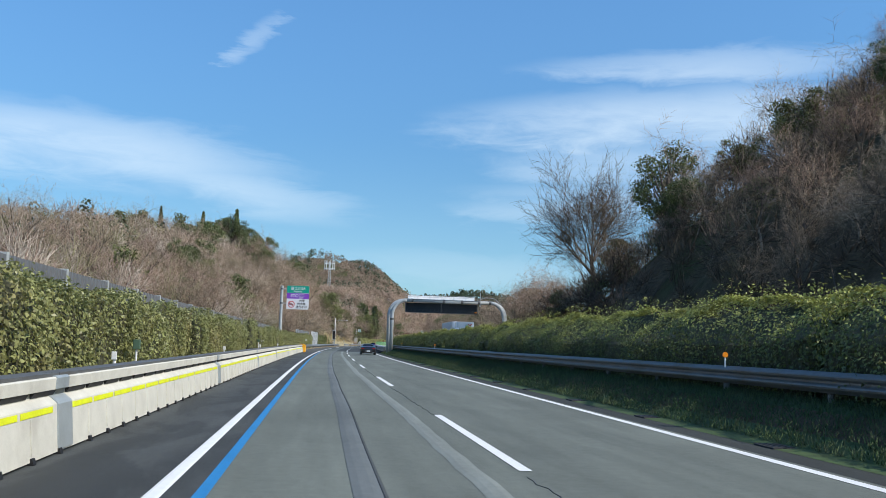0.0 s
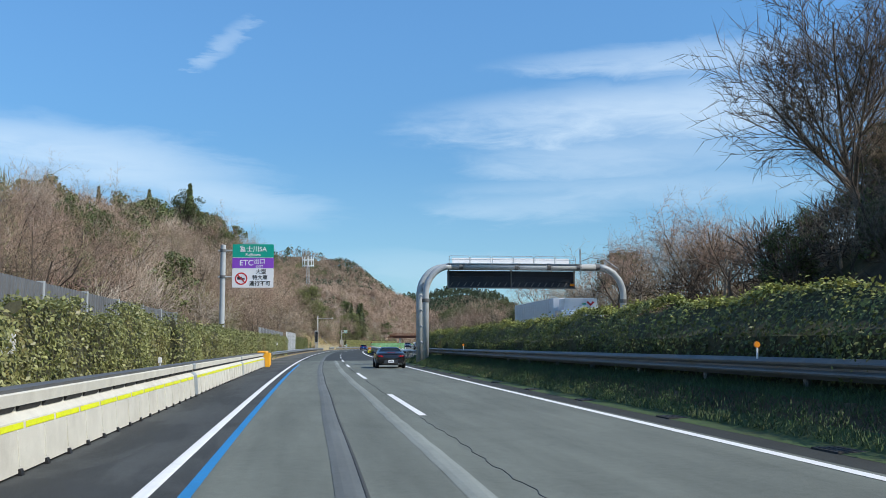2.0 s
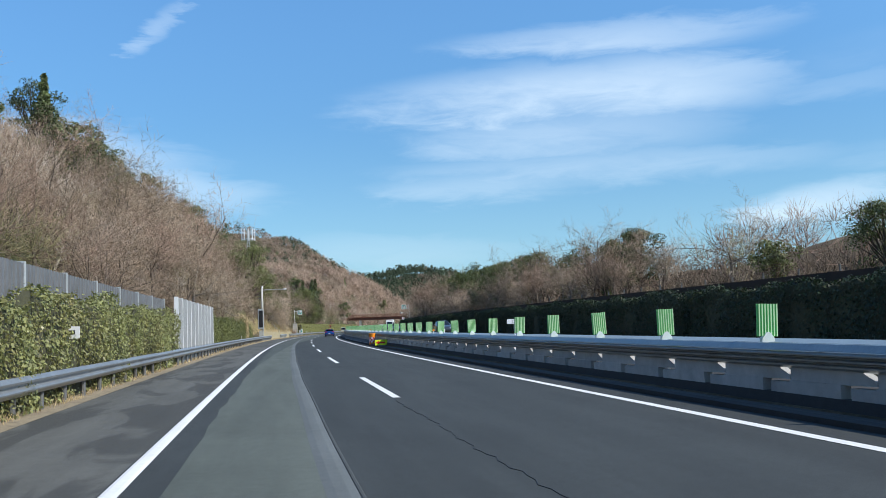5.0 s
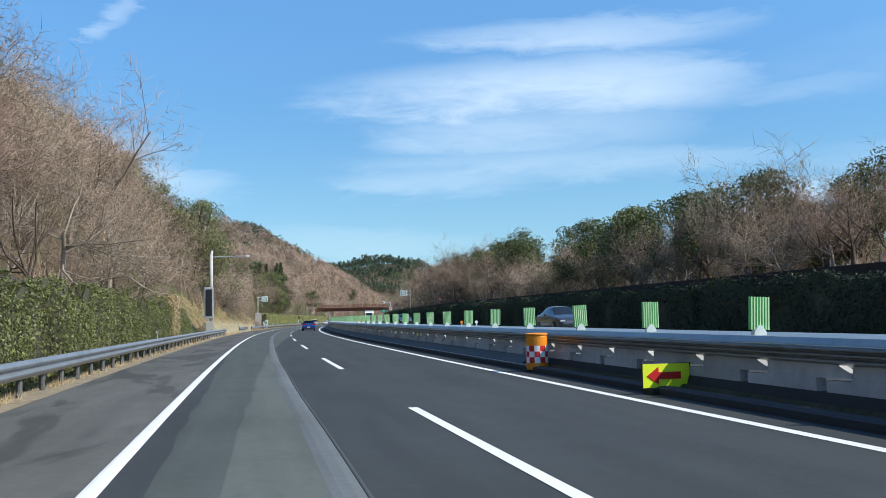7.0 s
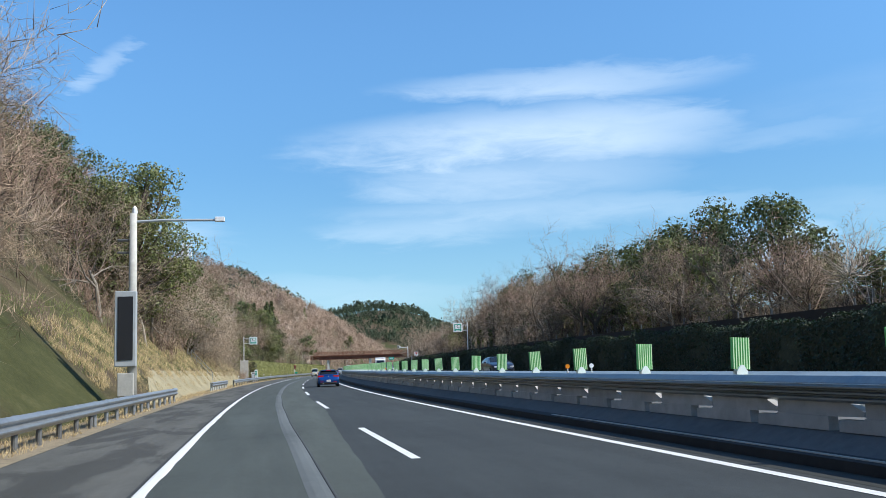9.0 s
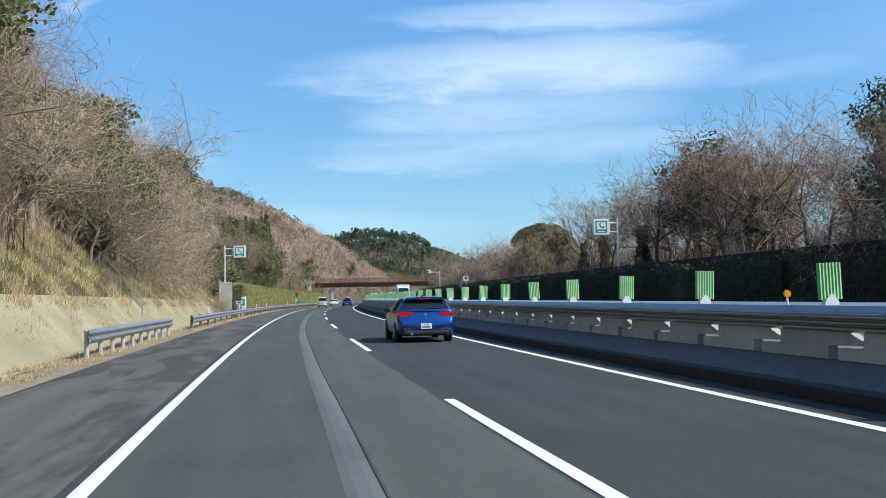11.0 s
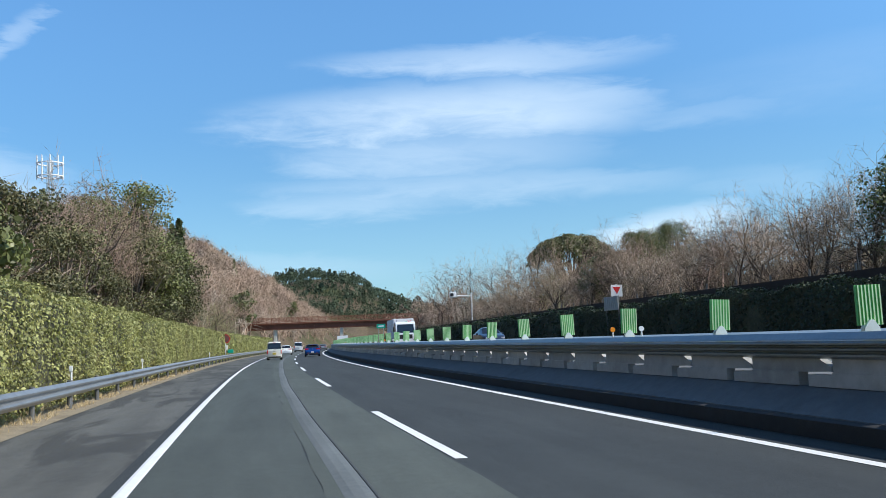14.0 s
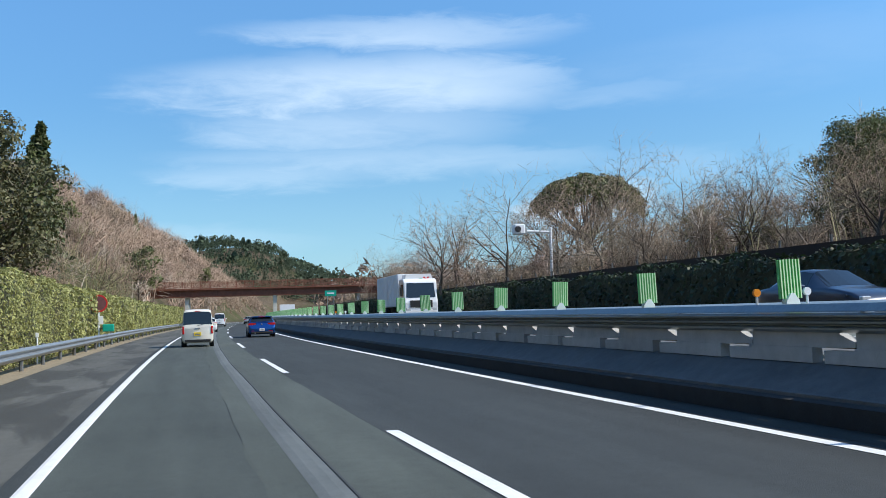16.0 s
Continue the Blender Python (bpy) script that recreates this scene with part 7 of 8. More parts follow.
wrap_ivy(IVIED, 5, 3.4, 0.5)
LEAF_DULL = material("leaf_dull", (0.13, 0.13, 0.055), 0.6, grain=0.9, fine=9, spread=0.4, stain=0.6, stain_color=(0.19, 0.15, 0.08), stain_scale=0.5, bump=0.0, island=0.5, per_object=0.3, translucent=0.2)
NEAR_GREEN = leafy_tree(220, 9, 6.6, LEAF_DULL, 40, 240, 0.125, 0.2, "evergreen tree with small mixed green leaves")
BIG_GREEN = leafy_tree(221, 12.5, 8.6, LEAF_MID, 64, 300, 0.13, 0.12, "tall evergreen tree hung with climbers")
LEAF_CAMPHOR = material("leaf_camphor", (0.11, 0.115, 0.034), 0.5, grain=0.9, fine=9, spread=0.4, stain=0.6, stain_color=(0.17, 0.14, 0.045), stain_scale=0.25, bump=0.0, island=0.5, translucent=0.15)
CAMPHOR = umbrella_tree(210, 16.6, 17.8, LEAF_CAMPHOR, 150, 190, 0.24, "broad round evergreen tree standing above the wood")
woods()


def far_woods(name, n, s0, s1, d0, d1, r, h, per, quad, mat, label, seed, cond=None, tall=False, long=1.6):
    """Treetops of the distant slopes as loose sprays of foliage."""
    rng = np.random.default_rng(seed)
    s, d = rng.uniform(s0, s1, n), rng.uniform(d0, d1, n)
    if cond is not None:
        k = cond(s, d, rng)
        s, d = s[k], d[k]
        n = len(s)
    T = np.interp(s, AX_S, AX_T)
    c = np.stack([np.interp(s, AX_S, AX_X) + d * np.cos(T), np.interp(s, AX_S, AX_Y) - d * np.sin(T), ground_z(s, d)], 1)
    t = rng.random((n, per))
    a = rng.uniform(0, 6.283, (n, per))
    rad = r * rng.uniform(0.7, 1.3, (n, 1)) * ((1 - t) ** 0.8 if tall else np.sqrt(np.clip(1 - (2 * t - 0.9) ** 2, 0.05, 1))) * rng.uniform(0.5, 1, (n, per))
    hh = h * rng.uniform(0.7, 1.25, (n, 1))
    p = c[:, None] + np.stack([rad * np.cos(a), rad * np.sin(a), hh * (0.15 + 0.85 * t)], 2)
    nn = np.stack([np.cos(a), np.sin(a), np.full_like(a, 0.6)], 2)
    v, f = leaves(p.reshape(-1, 3), nn.reshape(-1, 3), quad, rng, long)
    tagged(new(name, raw_mesh(name, v, f, mat)), label, "woods", kind="stuff")


mixed = lambda s, d, rng: (np.sin(s * 0.021 + 0.6) * np.sin(d * 0.05 + 1) + rng.normal(0, 0.35, len(s))) > 0.08
other = lambda s, d, rng: (np.sin(s * 0.021 + 0.6) * np.sin(d * 0.05 + 1) + rng.normal(0, 0.35, len(s))) < 0.25
far_woods("far_conifer_wood", 3600, 1190, 1380, -210, 140, 2.6, 7.5, 40, 0.72, FAR_GREEN_HAZE, "dark green conifer wood on the distant hill", 51, None, True)
far_woods("far_ridge_green", 2600, 600, 1150, -330, -60, 2.8, 7, 44, 0.75, FAR_GREEN_HAZE, "green trees on the distant ridge", 52, mixed)
far_woods("far_ridge_brown", 3600, 700, 1150, -330, -30, 2.8, 6, 44, 0.3, FAR_BROWN, "brown leafless wood on the distant ridge", 53, other, False, 6.0)
far_woods("far_skyline_wood", 2000, 1250, 2100, -500, 500, 4.5, 10, 24, 2.0, FAR_GREEN_HAZE, "green woods on the farthest hills", 54)
far_woods("near_ridge_green", 300, 130, 640, -90, -36, 2.2, 6, 60, 0.45, FAR_GREEN_HAZE, "green trees on the ridge above the road", 56, mixed)
far_woods("far_plain_wood", 1200, 620, 1000, 20, 240, 3.2, 8, 40, 0.5, FAR_BROWN, "leafless trees beyond the bridge", 57, None, False, 4.0)
far_woods("far_peak_wood", 900, 930, 1170, -270, -70, 2.8, 7, 40, 0.75, FAR_GREEN_HAZE, "green trees on the far peak", 58)
far_woods("far_peak_brown_wood", 1700, 900, 1150, -270, -50, 2.8, 6, 46, 0.32, FAR_BROWN, "brown leafless wood on the far peak", 59, None, False, 6.0)
twig_wood("bank_twigs", 1150, 560, 950, -85, -10, 3.2, 6.5, 70, 0.075, FAR_BROWN, "leafless brown wood on the bank beyond the bridge", 60)
# ---------------------------------------------------------------- vehicles
def paint(name, color, metal=0.5):
    return material(name, color, 0.32, metal, grain=3, fine=200, spread=0.06, stain=0.12, bump=0.0, coat=0.8)


GLASS_DARK = material("car_glass", (0.012, 0.014, 0.016), 0.08, 0.0, grain=3, spread=0.1, stain=0.0, bump=0.0, spec=0.8)
RUBBER = material("tyre_rubber", (0.015, 0.015, 0.015), 0.85, grain=20, spread=0.2, stain=0.1, bump=0.1)
RIM = material("wheel_rim", (0.35, 0.36, 0.37), 0.35, 0.8, grain=10, spread=0.1, stain=0.2, bump=0.0)
TAIL = material("tail_lamp", (0.5, 0.01, 0.012), 0.2, grain=8, spread=0.15, stain=0.0, bump=0.0, coat=0.8)
LAMP = material("head_lamp", (0.6, 0.62, 0.64), 0.15, 0.2, grain=8, spread=0.1, stain=0.0, bump=0.0, coat=0.8)
PLATE_YELLOW = material("yellow_plate", (0.75, 0.55, 0.03), 0.5, grain=4, spread=0.05, stain=0.1, bump=0.0)


def half_ring(w, zb, belt, zt, wt):
    mid = belt + (zt - belt) * 0.55
    wb = w * 0.955
    return [(0, zb), (w * 0.86, zb), (w * 0.985, zb + 0.12), (w, zb + (belt - zb) * 0.5), (w * 0.985, belt - 0.06), (wb, belt),
            (wb + (wt - wb) * 0.5, mid), (wt, zt - 0.05 * min(1, (zt - belt) / 0.2)), (wt * 0.84, zt), (wt * 0.45, zt + 0.012), (0, zt + 0.018)]


def loft(stations):
    """Car skin: rows of points from the rear to the front, mirrored across x."""
    rows = []
    for y, w, zb, belt, zt, wt in stations:
        h = half_ring(w, zb, belt, zt, wt)
        rows.append([(x, y, z) for x, z in h] + [(-x, y, z) for x, z in h[-2:0:-1]])
    return rows


def skin(rows, pick=None, out=0.0):
    bm = bmesh.new()
    n = len(rows[0])
    vs = {}

    def vert(i, k):
        k %= n
        if (i, k) not in vs:
            x, y, z = rows[i][k]
            c = Vector((0, y, 0.75))
            d = Vector((x, 0, z - 0.75))
            d = d.normalized() * out if d.length > 1e-6 else d
            vs[i, k] = bm.verts.new((x + d.x, y, z + d.z))
        return vs[i, k]
    for i in range(len(rows) - 1):
        for k in range(n):
            if pick is None or pick(i, k if k < 10 else n - 1 - k):
                bm.faces.new((vert(i, k), vert(i, k + 1), vert(i + 1, k + 1), vert(i + 1, k)))
    if pick is None:
        bm.faces.new([vert(0, k) for k in range(n)])
        bm.faces.new([vert(len(rows) - 1, k) for k in range(n)][::-1])
    bmesh.ops.recalc_face_normals(bm, faces=bm.faces)
    return bm


def wheel(e, x, y, r, side, rim=RIM):
    w = 0.2
    t = part("wheel", tube([(x - side * w, y, r), (x - side * w * 0.2, y, r), (x, y, r)], [r, r, r * 0.94], 24), RUBBER, e, "black tyre on an alloy rim")
    bm = bmesh.new()
    for k in range(10):
        a = 2 * math.pi * k / 10
        c, s_ = math.cos(a), math.sin(a)
        q = [bm.verts.new((x + side * 0.006, y + r * (p * c - o * s_), r + r * (p * s_ + o * c))) for p, o in ((0.08, -0.07), (0.66, -0.05), (0.66, 0.05), (0.08, 0.07))]
        bm.faces.new(q)
    part("rim", bm, rim, t)
    part("rim_edge", ring(y, r, r * 0.62, r * 0.7, 0, 0.01, 24), rim, t).matrix_local = Matrix.Translation((x + side * 0.004, 0, 0)) @ Matrix.Rotation(radians(90), 4, "Z")
    return t


def car(name, label, m, stations, color, glass, wheels, r, tails, plate_z, extras=None, plate=SIGN_WHITE, length=None):
    e = thing(name, m, label, "car", "cars on the road")
    rows = loft(stations)
    part("body", skin(rows), color, e, smooth=True)
    w = max(s[1] for s in stations)
    rear, side_r, front = glass
    part("rear_window", skin(rows, lambda i, k: i in rear and k in (7, 8, 9), 0.006), GLASS_DARK, e, "dark rear window")
    part("windscreen", skin(rows, lambda i, k: i in front and k in (7, 8, 9), 0.006), GLASS_DARK, e, "dark windscreen")
    for sgn, nm in ((1, 0), (-1, 1)):
        rws = [[p if p[0] * sgn >= -1e-6 else (0, p[1], 0.75) for p in row] for row in rows]
        bm = bmesh.new()
        h = len(rows[0])
        for i in side_r:
            for k in (5, 6):
                kk = [k, k + 1] if sgn > 0 else [h - k, h - k - 1]
                q = [bm.verts.new((rows[a][b % h][0] + sgn * 0.006, rows[a][b % h][1], rows[a][b % h][2])) for a, b in ((i, kk[0]), (i, kk[1]), (i + 1, kk[1]), (i + 1, kk[0]))]
                bm.faces.new(q)
        bmesh.ops.remove_doubles(bm, verts=bm.verts, dist=0.001)
        part("side_window", bm, GLASS_DARK, e)
    for y in wheels:
        for sgn in (1, -1):
            arch = disc(y, r, r * 1.14, 0, 0.03, 24)
            part("wheel_arch", arch, BLACK, e).matrix_local = Matrix.Translation((sgn * (w - (0.0 if sgn > 0 else -0.0)) - (0.02 if sgn > 0 else -0.05), 0, 0)) @ Matrix.Rotation(radians(90), 4, "Z")
            wheel(e, sgn * (w + 0.012), y, r, sgn)
    for lamp in tails:
        for sgn in (1, -1):
            if len(lamp) == 3:
                bm = prism([(sgn * x, z) for x, z in lamp[2]][::sgn], lamp[0], lamp[1])
                bmesh.ops.bevel(bm, geom=bm.edges, offset=0.008, segments=1, affect="EDGES")
                part("tail_lamp", bm, TAIL, e, "red wrap-around tail lamp")
                continue
            x, z, a, b, yy = lamp
            part("tail_lamp", box(sgn * x - a, sgn * x + a, yy - 0.03, yy + 0.1, z - b, z + b, 0.015), TAIL, e, "red tail lamp")
    pl = part("number_plate", box(-0.165, 0.165, -0.03, 0.0, plate_z - 0.082, plate_z + 0.082, 0.004), plate, e, "number plate")
    part("plate_bar", box(-0.12, 0.12, -0.034, -0.031, plate_z - 0.045, plate_z + 0.005), SIGN_GREY, pl)
    part("plate_bar", box(-0.08, 0.08, -0.034, -0.031, plate_z + 0.035, plate_z + 0.052), SIGN_GREY, pl)
    for sgn in (1, -1):
        i = front[0]
        y = stations[i][0] - 0.05
        part("mirror", box(sgn * (w + 0.09) - 0.09, sgn * (w + 0.09) + 0.09, y - 0.05, y + 0.08, stations[i][3] - 0.02, stations[i][3] + 0.11, 0.03), BLACK if color is PAINT_BLUE else color, e)
    if extras:
        extras(e)
    return e


ROADSTER = ((0.00, 0.66, 0.42, 0.70, 0.72, 0.52), (0.05, 0.76, 0.28, 0.78, 0.81, 0.62), (0.30, 0.83, 0.2, 0.85, 0.90, 0.68), (0.62, 0.862, 0.18, 0.89, 0.94, 0.68), (0.78, 0.865, 0.18, 0.90, 0.97, 0.66),
            (1.15, 0.865, 0.17, 0.90, 1.17, 0.56), (1.45, 0.862, 0.17, 0.89, 1.23, 0.53), (1.85, 0.86, 0.17, 0.88, 1.225, 0.53), (2.05, 0.86, 0.17, 0.88, 1.18, 0.55), (2.45, 0.86, 0.17, 0.87, 0.93, 0.68),
            (2.9, 0.862, 0.17, 0.84, 0.88, 0.7), (3.3, 0.85, 0.18, 0.78, 0.81, 0.68), (3.65, 0.78, 0.2, 0.66, 0.69, 0.6), (3.86, 0.66, 0.26, 0.54, 0.56, 0.5), (3.91, 0.5, 0.32, 0.48, 0.5, 0.4))
HATCH = ((0.00, 0.74, 0.38, 0.58, 0.61, 0.66), (0.03, 0.83, 0.27, 0.66, 0.69, 0.74), (0.10, 0.865, 0.22, 0.74, 0.77, 0.76), (0.125, 0.87, 0.2, 0.90, 0.93, 0.75), (0.16, 0.876, 0.2, 0.965, 1.0, 0.73), (0.44, 0.883, 0.19, 0.975, 1.3, 0.655),
         (0.66, 0.883, 0.18, 0.97, 1.355, 0.635), (1.3, 0.883, 0.18, 0.965, 1.39, 0.62), (1.75, 0.883, 0.18, 0.955, 1.39, 0.62), (2.2, 0.883, 0.18, 0.95, 1.355, 0.62), (2.85, 0.88, 0.18, 0.94, 0.99, 0.7), (3.3, 0.88, 0.18, 0.92, 0.95, 0.72), (3.8, 0.86, 0.19, 0.84, 0.87, 0.68),
         (4.15, 0.78, 0.22, 0.72, 0.75, 0.6), (4.30, 0.66, 0.28, 0.58, 0.6, 0.5), (4.33, 0.5, 0.34, 0.5, 0.52, 0.4))
HATCH_GLASS = ((4,), (6, 7, 8), (9,))
# outlines of the wrap-around tail lamps, from the tailgate to the flank
HATCH_LAMP = (0.1, 0.36, ((0.37, 0.9), (0.41, 0.835), (0.62, 0.795), (0.87, 0.8), (0.884, 0.87), (0.83, 0.945), (0.62, 0.94), (0.39, 0.925)))
ROADSTER_LAMP = (0.0, 0.2, ((0.42, 0.69), (0.46, 0.735), (0.54, 0.755), (0.66, 0.745), (0.815, 0.73), (0.68, 0.675), (0.55, 0.645), (0.46, 0.655)))
KEI = ((0.00, 0.68, 0.32, 0.9, 0.95, 0.62), (0.03, 0.72, 0.24, 1.0, 1.06, 0.66), (0.10, 0.735, 0.2, 1.04, 1.66, 0.63), (0.22, 0.7375, 0.19, 1.04, 1.76, 0.62), (0.9, 0.7375, 0.18, 1.03, 1.79, 0.62), (1.0, 0.7375, 0.18, 1.03, 1.79, 0.62),
       (1.75, 0.7375, 0.18, 1.02, 1.78, 0.62), (2.3, 0.7375, 0.18, 1.01, 1.72, 0.62), (2.85, 0.735, 0.18, 0.99, 1.08, 0.64), (3.1, 0.72, 0.2, 0.92, 0.96, 0.62), (3.33, 0.68, 0.24, 0.78, 0.82, 0.56), (3.39, 0.6, 0.3, 0.62, 0.64, 0.5))
SEDAN = ((0.00, 0.7, 0.4, 0.72, 0.76, 0.56), (0.06, 0.8, 0.27, 0.9, 0.94, 0.66), (0.45, 0.86, 0.2, 0.97, 1.0, 0.68), (0.7, 0.87, 0.19, 0.97, 1.03, 0.68), (1.25, 0.875, 0.18, 0.96, 1.38, 0.56), (1.6, 0.875, 0.18, 0.95, 1.44, 0.55), (2.0, 0.875, 0.18, 0.95, 1.45, 0.55),
         (2.45, 0.875, 0.18, 0.94, 1.39, 0.56), (3.15, 0.87, 0.18, 0.93, 0.98, 0.68), (3.6, 0.86, 0.19, 0.88, 0.91, 0.7), (4.1, 0.82, 0.2, 0.78, 0.81, 0.66), (4.4, 0.7, 0.26, 0.62, 0.65, 0.55), (4.46, 0.55, 0.32, 0.52, 0.54, 0.44))

PAINT_DARK = paint("paint_dark_grey", (0.03, 0.029, 0.036), 0.7)
PAINT_BLUE = paint("paint_blue", (0.012, 0.085, 0.3), 0.85)
PAINT_CREAM = paint("paint_cream", (0.74, 0.71, 0.62), 0.0)
PAINT_WHITE = paint("paint_white", (0.76, 0.77, 0.78), 0.0)
PAINT_SILVER = paint("paint_silver", (0.34, 0.35, 0.36), 0.6)
PAINT_GREY = paint("paint_grey", (0.075, 0.08, 0.09), 0.6)
PAINT_NAVY = paint("paint_navy", (0.03, 0.04, 0.07), 0.5)


def roadster_bits(e):
    part("bumper_insert", box(-0.52, 0.52, -0.012, 0.1, 0.21, 0.29, 0.02), BLACK, e, "black lower bumper")
    # paler panel stands in for the highlight on the bumper
    part("plate_recess", prism([(-0.42, 0.31), (0.42, 0.31), (0.36, 0.5), (-0.36, 0.5)], -0.012, 0.06), PAINT_GREY, e, "paler grey panel painting the highlight round the plate")
    part("brake_light", box(-0.22, 0.22, 0.3, 0.34, 0.905, 0.925), TAIL, e)
    for x in (0.45, 0.58):
        part("exhaust", tube([(x, -0.04, 0.25), (x, 0.15, 0.25)], 0.035, 12), RIM, e)
    for x in (-0.54, 0.54):
        part("lamp_lens", tube([(x, -0.025, 0.7), (x, 0.05, 0.7)], 0.05, 16), TAIL, e)
        part("lamp_ring", ring(x, 0.7, 0.05, 0.062, -0.02, 0.04, 18), BLACK, e)
    part("badge", box(-0.05, 0.05, 0.035, 0.06, 0.745, 0.785, 0.01), RIM, e)
    part("boot_edge", tube([(-0.62, 0.045, 0.8), (-0.3, 0.03, 0.82), (0.3, 0.03, 0.82), (0.62, 0.045, 0.8)], 0.012, 8), PAINT_DARK, e)
    part("hoop", tube([(-0.42, 0.95, 0.95), (-0.36, 1.0, 1.1), (0.36, 1.0, 1.1), (0.42, 0.95, 0.95)], 0.03, 8), BLACK, e)


def hatch_bits(e):
    part("bumper_insert", box(-0.7, 0.7, -0.025, 0.1, 0.23, 0.37, 0.04), BLACK, e, "black lower bumper")
    part("roof_spoiler", prism([(-0.63, 1.315), (0.63, 1.315), (0.6, 1.355), (0.5, 1.378), (0.0, 1.392), (-0.5, 1.378), (-0.6, 1.355)], 0.3, 0.74), PAINT_BLUE, e, smooth=False)
    part("brake_light", box(-0.2, 0.2, 0.288, 0.31, 1.322, 1.35, 0.006), TAIL, e)
    part("wiper", tube([(-0.02, 0.13, 1.02), (0.06, 0.16, 1.05), (0.4, 0.18, 1.05)], 0.014, 6), BLACK, e)
    part("tailgate_lip", tube([(-0.7, 0.125, 0.955), (0.0, 0.105, 0.965), (0.7, 0.125, 0.955)], 0.016, 8), PAINT_BLUE, e)
    part("tailgate_gap", tube([(-0.56, 0.105, 0.79), (-0.5, 0.085, 0.7), (0.5, 0.085, 0.7), (0.56, 0.105, 0.79)], 0.01, 6), BLACK, e)
    part("exhaust", tube([(-0.45, -0.05, 0.27), (-0.45, 0.15, 0.27)], 0.045, 12), RIM, e)
    part("badge", tube([(0, 0.09, 0.86), (0, 0.14, 0.86)], 0.045, 16), RIM, e)
    for sgn in (-1, 1):
        part("rear_reflector", box(sgn * 0.55 - 0.13, sgn * 0.55 + 0.13, -0.005, 0.03, 0.405, 0.43, 0.008), TAIL, e)
        part("air_slot", prism([(sgn * 0.42, 0.5), (sgn * 0.76, 0.53), (sgn * 0.78, 0.55), (sgn * 0.42, 0.515)][::sgn], 0.0, 0.1), BLACK, e)
        for y, r in ((1.32, 0.03), (0.68, 0.045)):
            part("pillar", tube([(sgn * 0.852, y, 0.965), (sgn * 0.735, y, 1.2), (sgn * 0.632, y, 1.335)], r, 6), BLACK, e)
    part("aerial", prism([(-0.02, 1.39), (0.02, 1.39), (0.0, 1.455)], 0.75, 0.95), BLACK, e)


def kei_bits(e):
    part("bumper_insert", box(-0.6, 0.6, -0.025, 0.08, 0.24, 0.36, 0.02), BLACK, e, "black lower bumper")
    part("brake_light", box(-0.12, 0.12, 0.085, 0.11, 1.69, 1.72), TAIL, e)
    part("wiper", tube([(0.0, -0.0, 1.02), (0.3, 0.01, 1.1)], 0.012, 6), BLACK, e)
    part("handle", box(-0.12, 0.12, -0.02, 0.02, 0.86, 0.92, 0.01), RIM, e, "bright tailgate handle")


car("roadster", "dark grey open-top sports car with closed roof", stand(105.6, 4.6), ROADSTER, PAINT_DARK, ((4,), (6, 7), (8,)), (0.72, 3.05), 0.31, (ROADSTER_LAMP,), 0.4, roadster_bits)
car("hatchback", "bright blue hatchback car with red tail lamps", stand(312.9, 4.36), HATCH, PAINT_BLUE, HATCH_GLASS, (0.8, 3.5), 0.325, (HATCH_LAMP,), 0.5, hatch_bits)
car("kei_van", "cream white boxy minivan with a yellow plate", stand(452.6, 0.3), KEI, PAINT_CREAM, ((1,), (3, 4, 5, 6), (7,)), (0.55, 2.9), 0.28, ((0.66, 0.8, 0.045, 0.18, 0.01),), 0.62, kei_bits, PLATE_YELLOW)
car("hatchback_white", "small white hatchback car further along the lane", stand(497, 0.45), HATCH, PAINT_WHITE, HATCH_GLASS, (0.8, 3.5), 0.31, (HATCH_LAMP,), 0.62)
car("minivan", "white minivan far along the driving lane", stand(552, 0.5) @ Matrix.Scale(1.12, 4), KEI, PAINT_WHITE, ((1,), (3, 4, 5, 6), (7,)), (0.55, 2.9), 0.28, ((0.66, 0.9, 0.045, 0.2, 0.01),), 0.62, kei_bits)
car("hatchback", "blue hatchback car far along the overtaking lane", stand(469.2, 4.24), HATCH, PAINT_BLUE, HATCH_GLASS, (0.8, 3.5), 0.325, (HATCH_LAMP,), 0.5, hatch_bits)
car("estate_silver", "silver car far along the overtaking lane", stand(590, 4.3), HATCH, PAINT_SILVER, HATCH_GLASS, (0.8, 3.5), 0.325, (HATCH_LAMP,), 0.62)


def oncoming(s, d, name, label, shape, color, glass, wheels):
    e = car(name, label, stand(s, d, FAR(s), 180), shape, color, glass, wheels, 0.315, ((0.62, 0.85, 0.16, 0.06, 0.03),), 0.6)
    front = shape[-2]
    for sgn in (1, -1):
        part("head_lamp", box(sgn * 0.58 - 0.14, sgn * 0.58 + 0.14, front[0] - 0.12, front[0] + 0.01, 0.58, 0.7, 0.03), LAMP, e, "clear head lamp")


oncoming(235.5, 16.6, "saloon_grey", "grey saloon car on the far carriageway", SEDAN, PAINT_GREY, ((3,), (4, 5, 6), (7,)), (0.8, 3.55))
oncoming(430, 16.6, "saloon_navy", "dark saloon car on the far carriageway", SEDAN, PAINT_NAVY, ((3,), (4, 5, 6), (7,)), (0.8, 3.55))
oncoming(306, 16.6, "hatchback_navy", "dark blue hatchback on the far carriageway", HATCH, PAINT_NAVY, HATCH_GLASS, (0.8, 3.5))


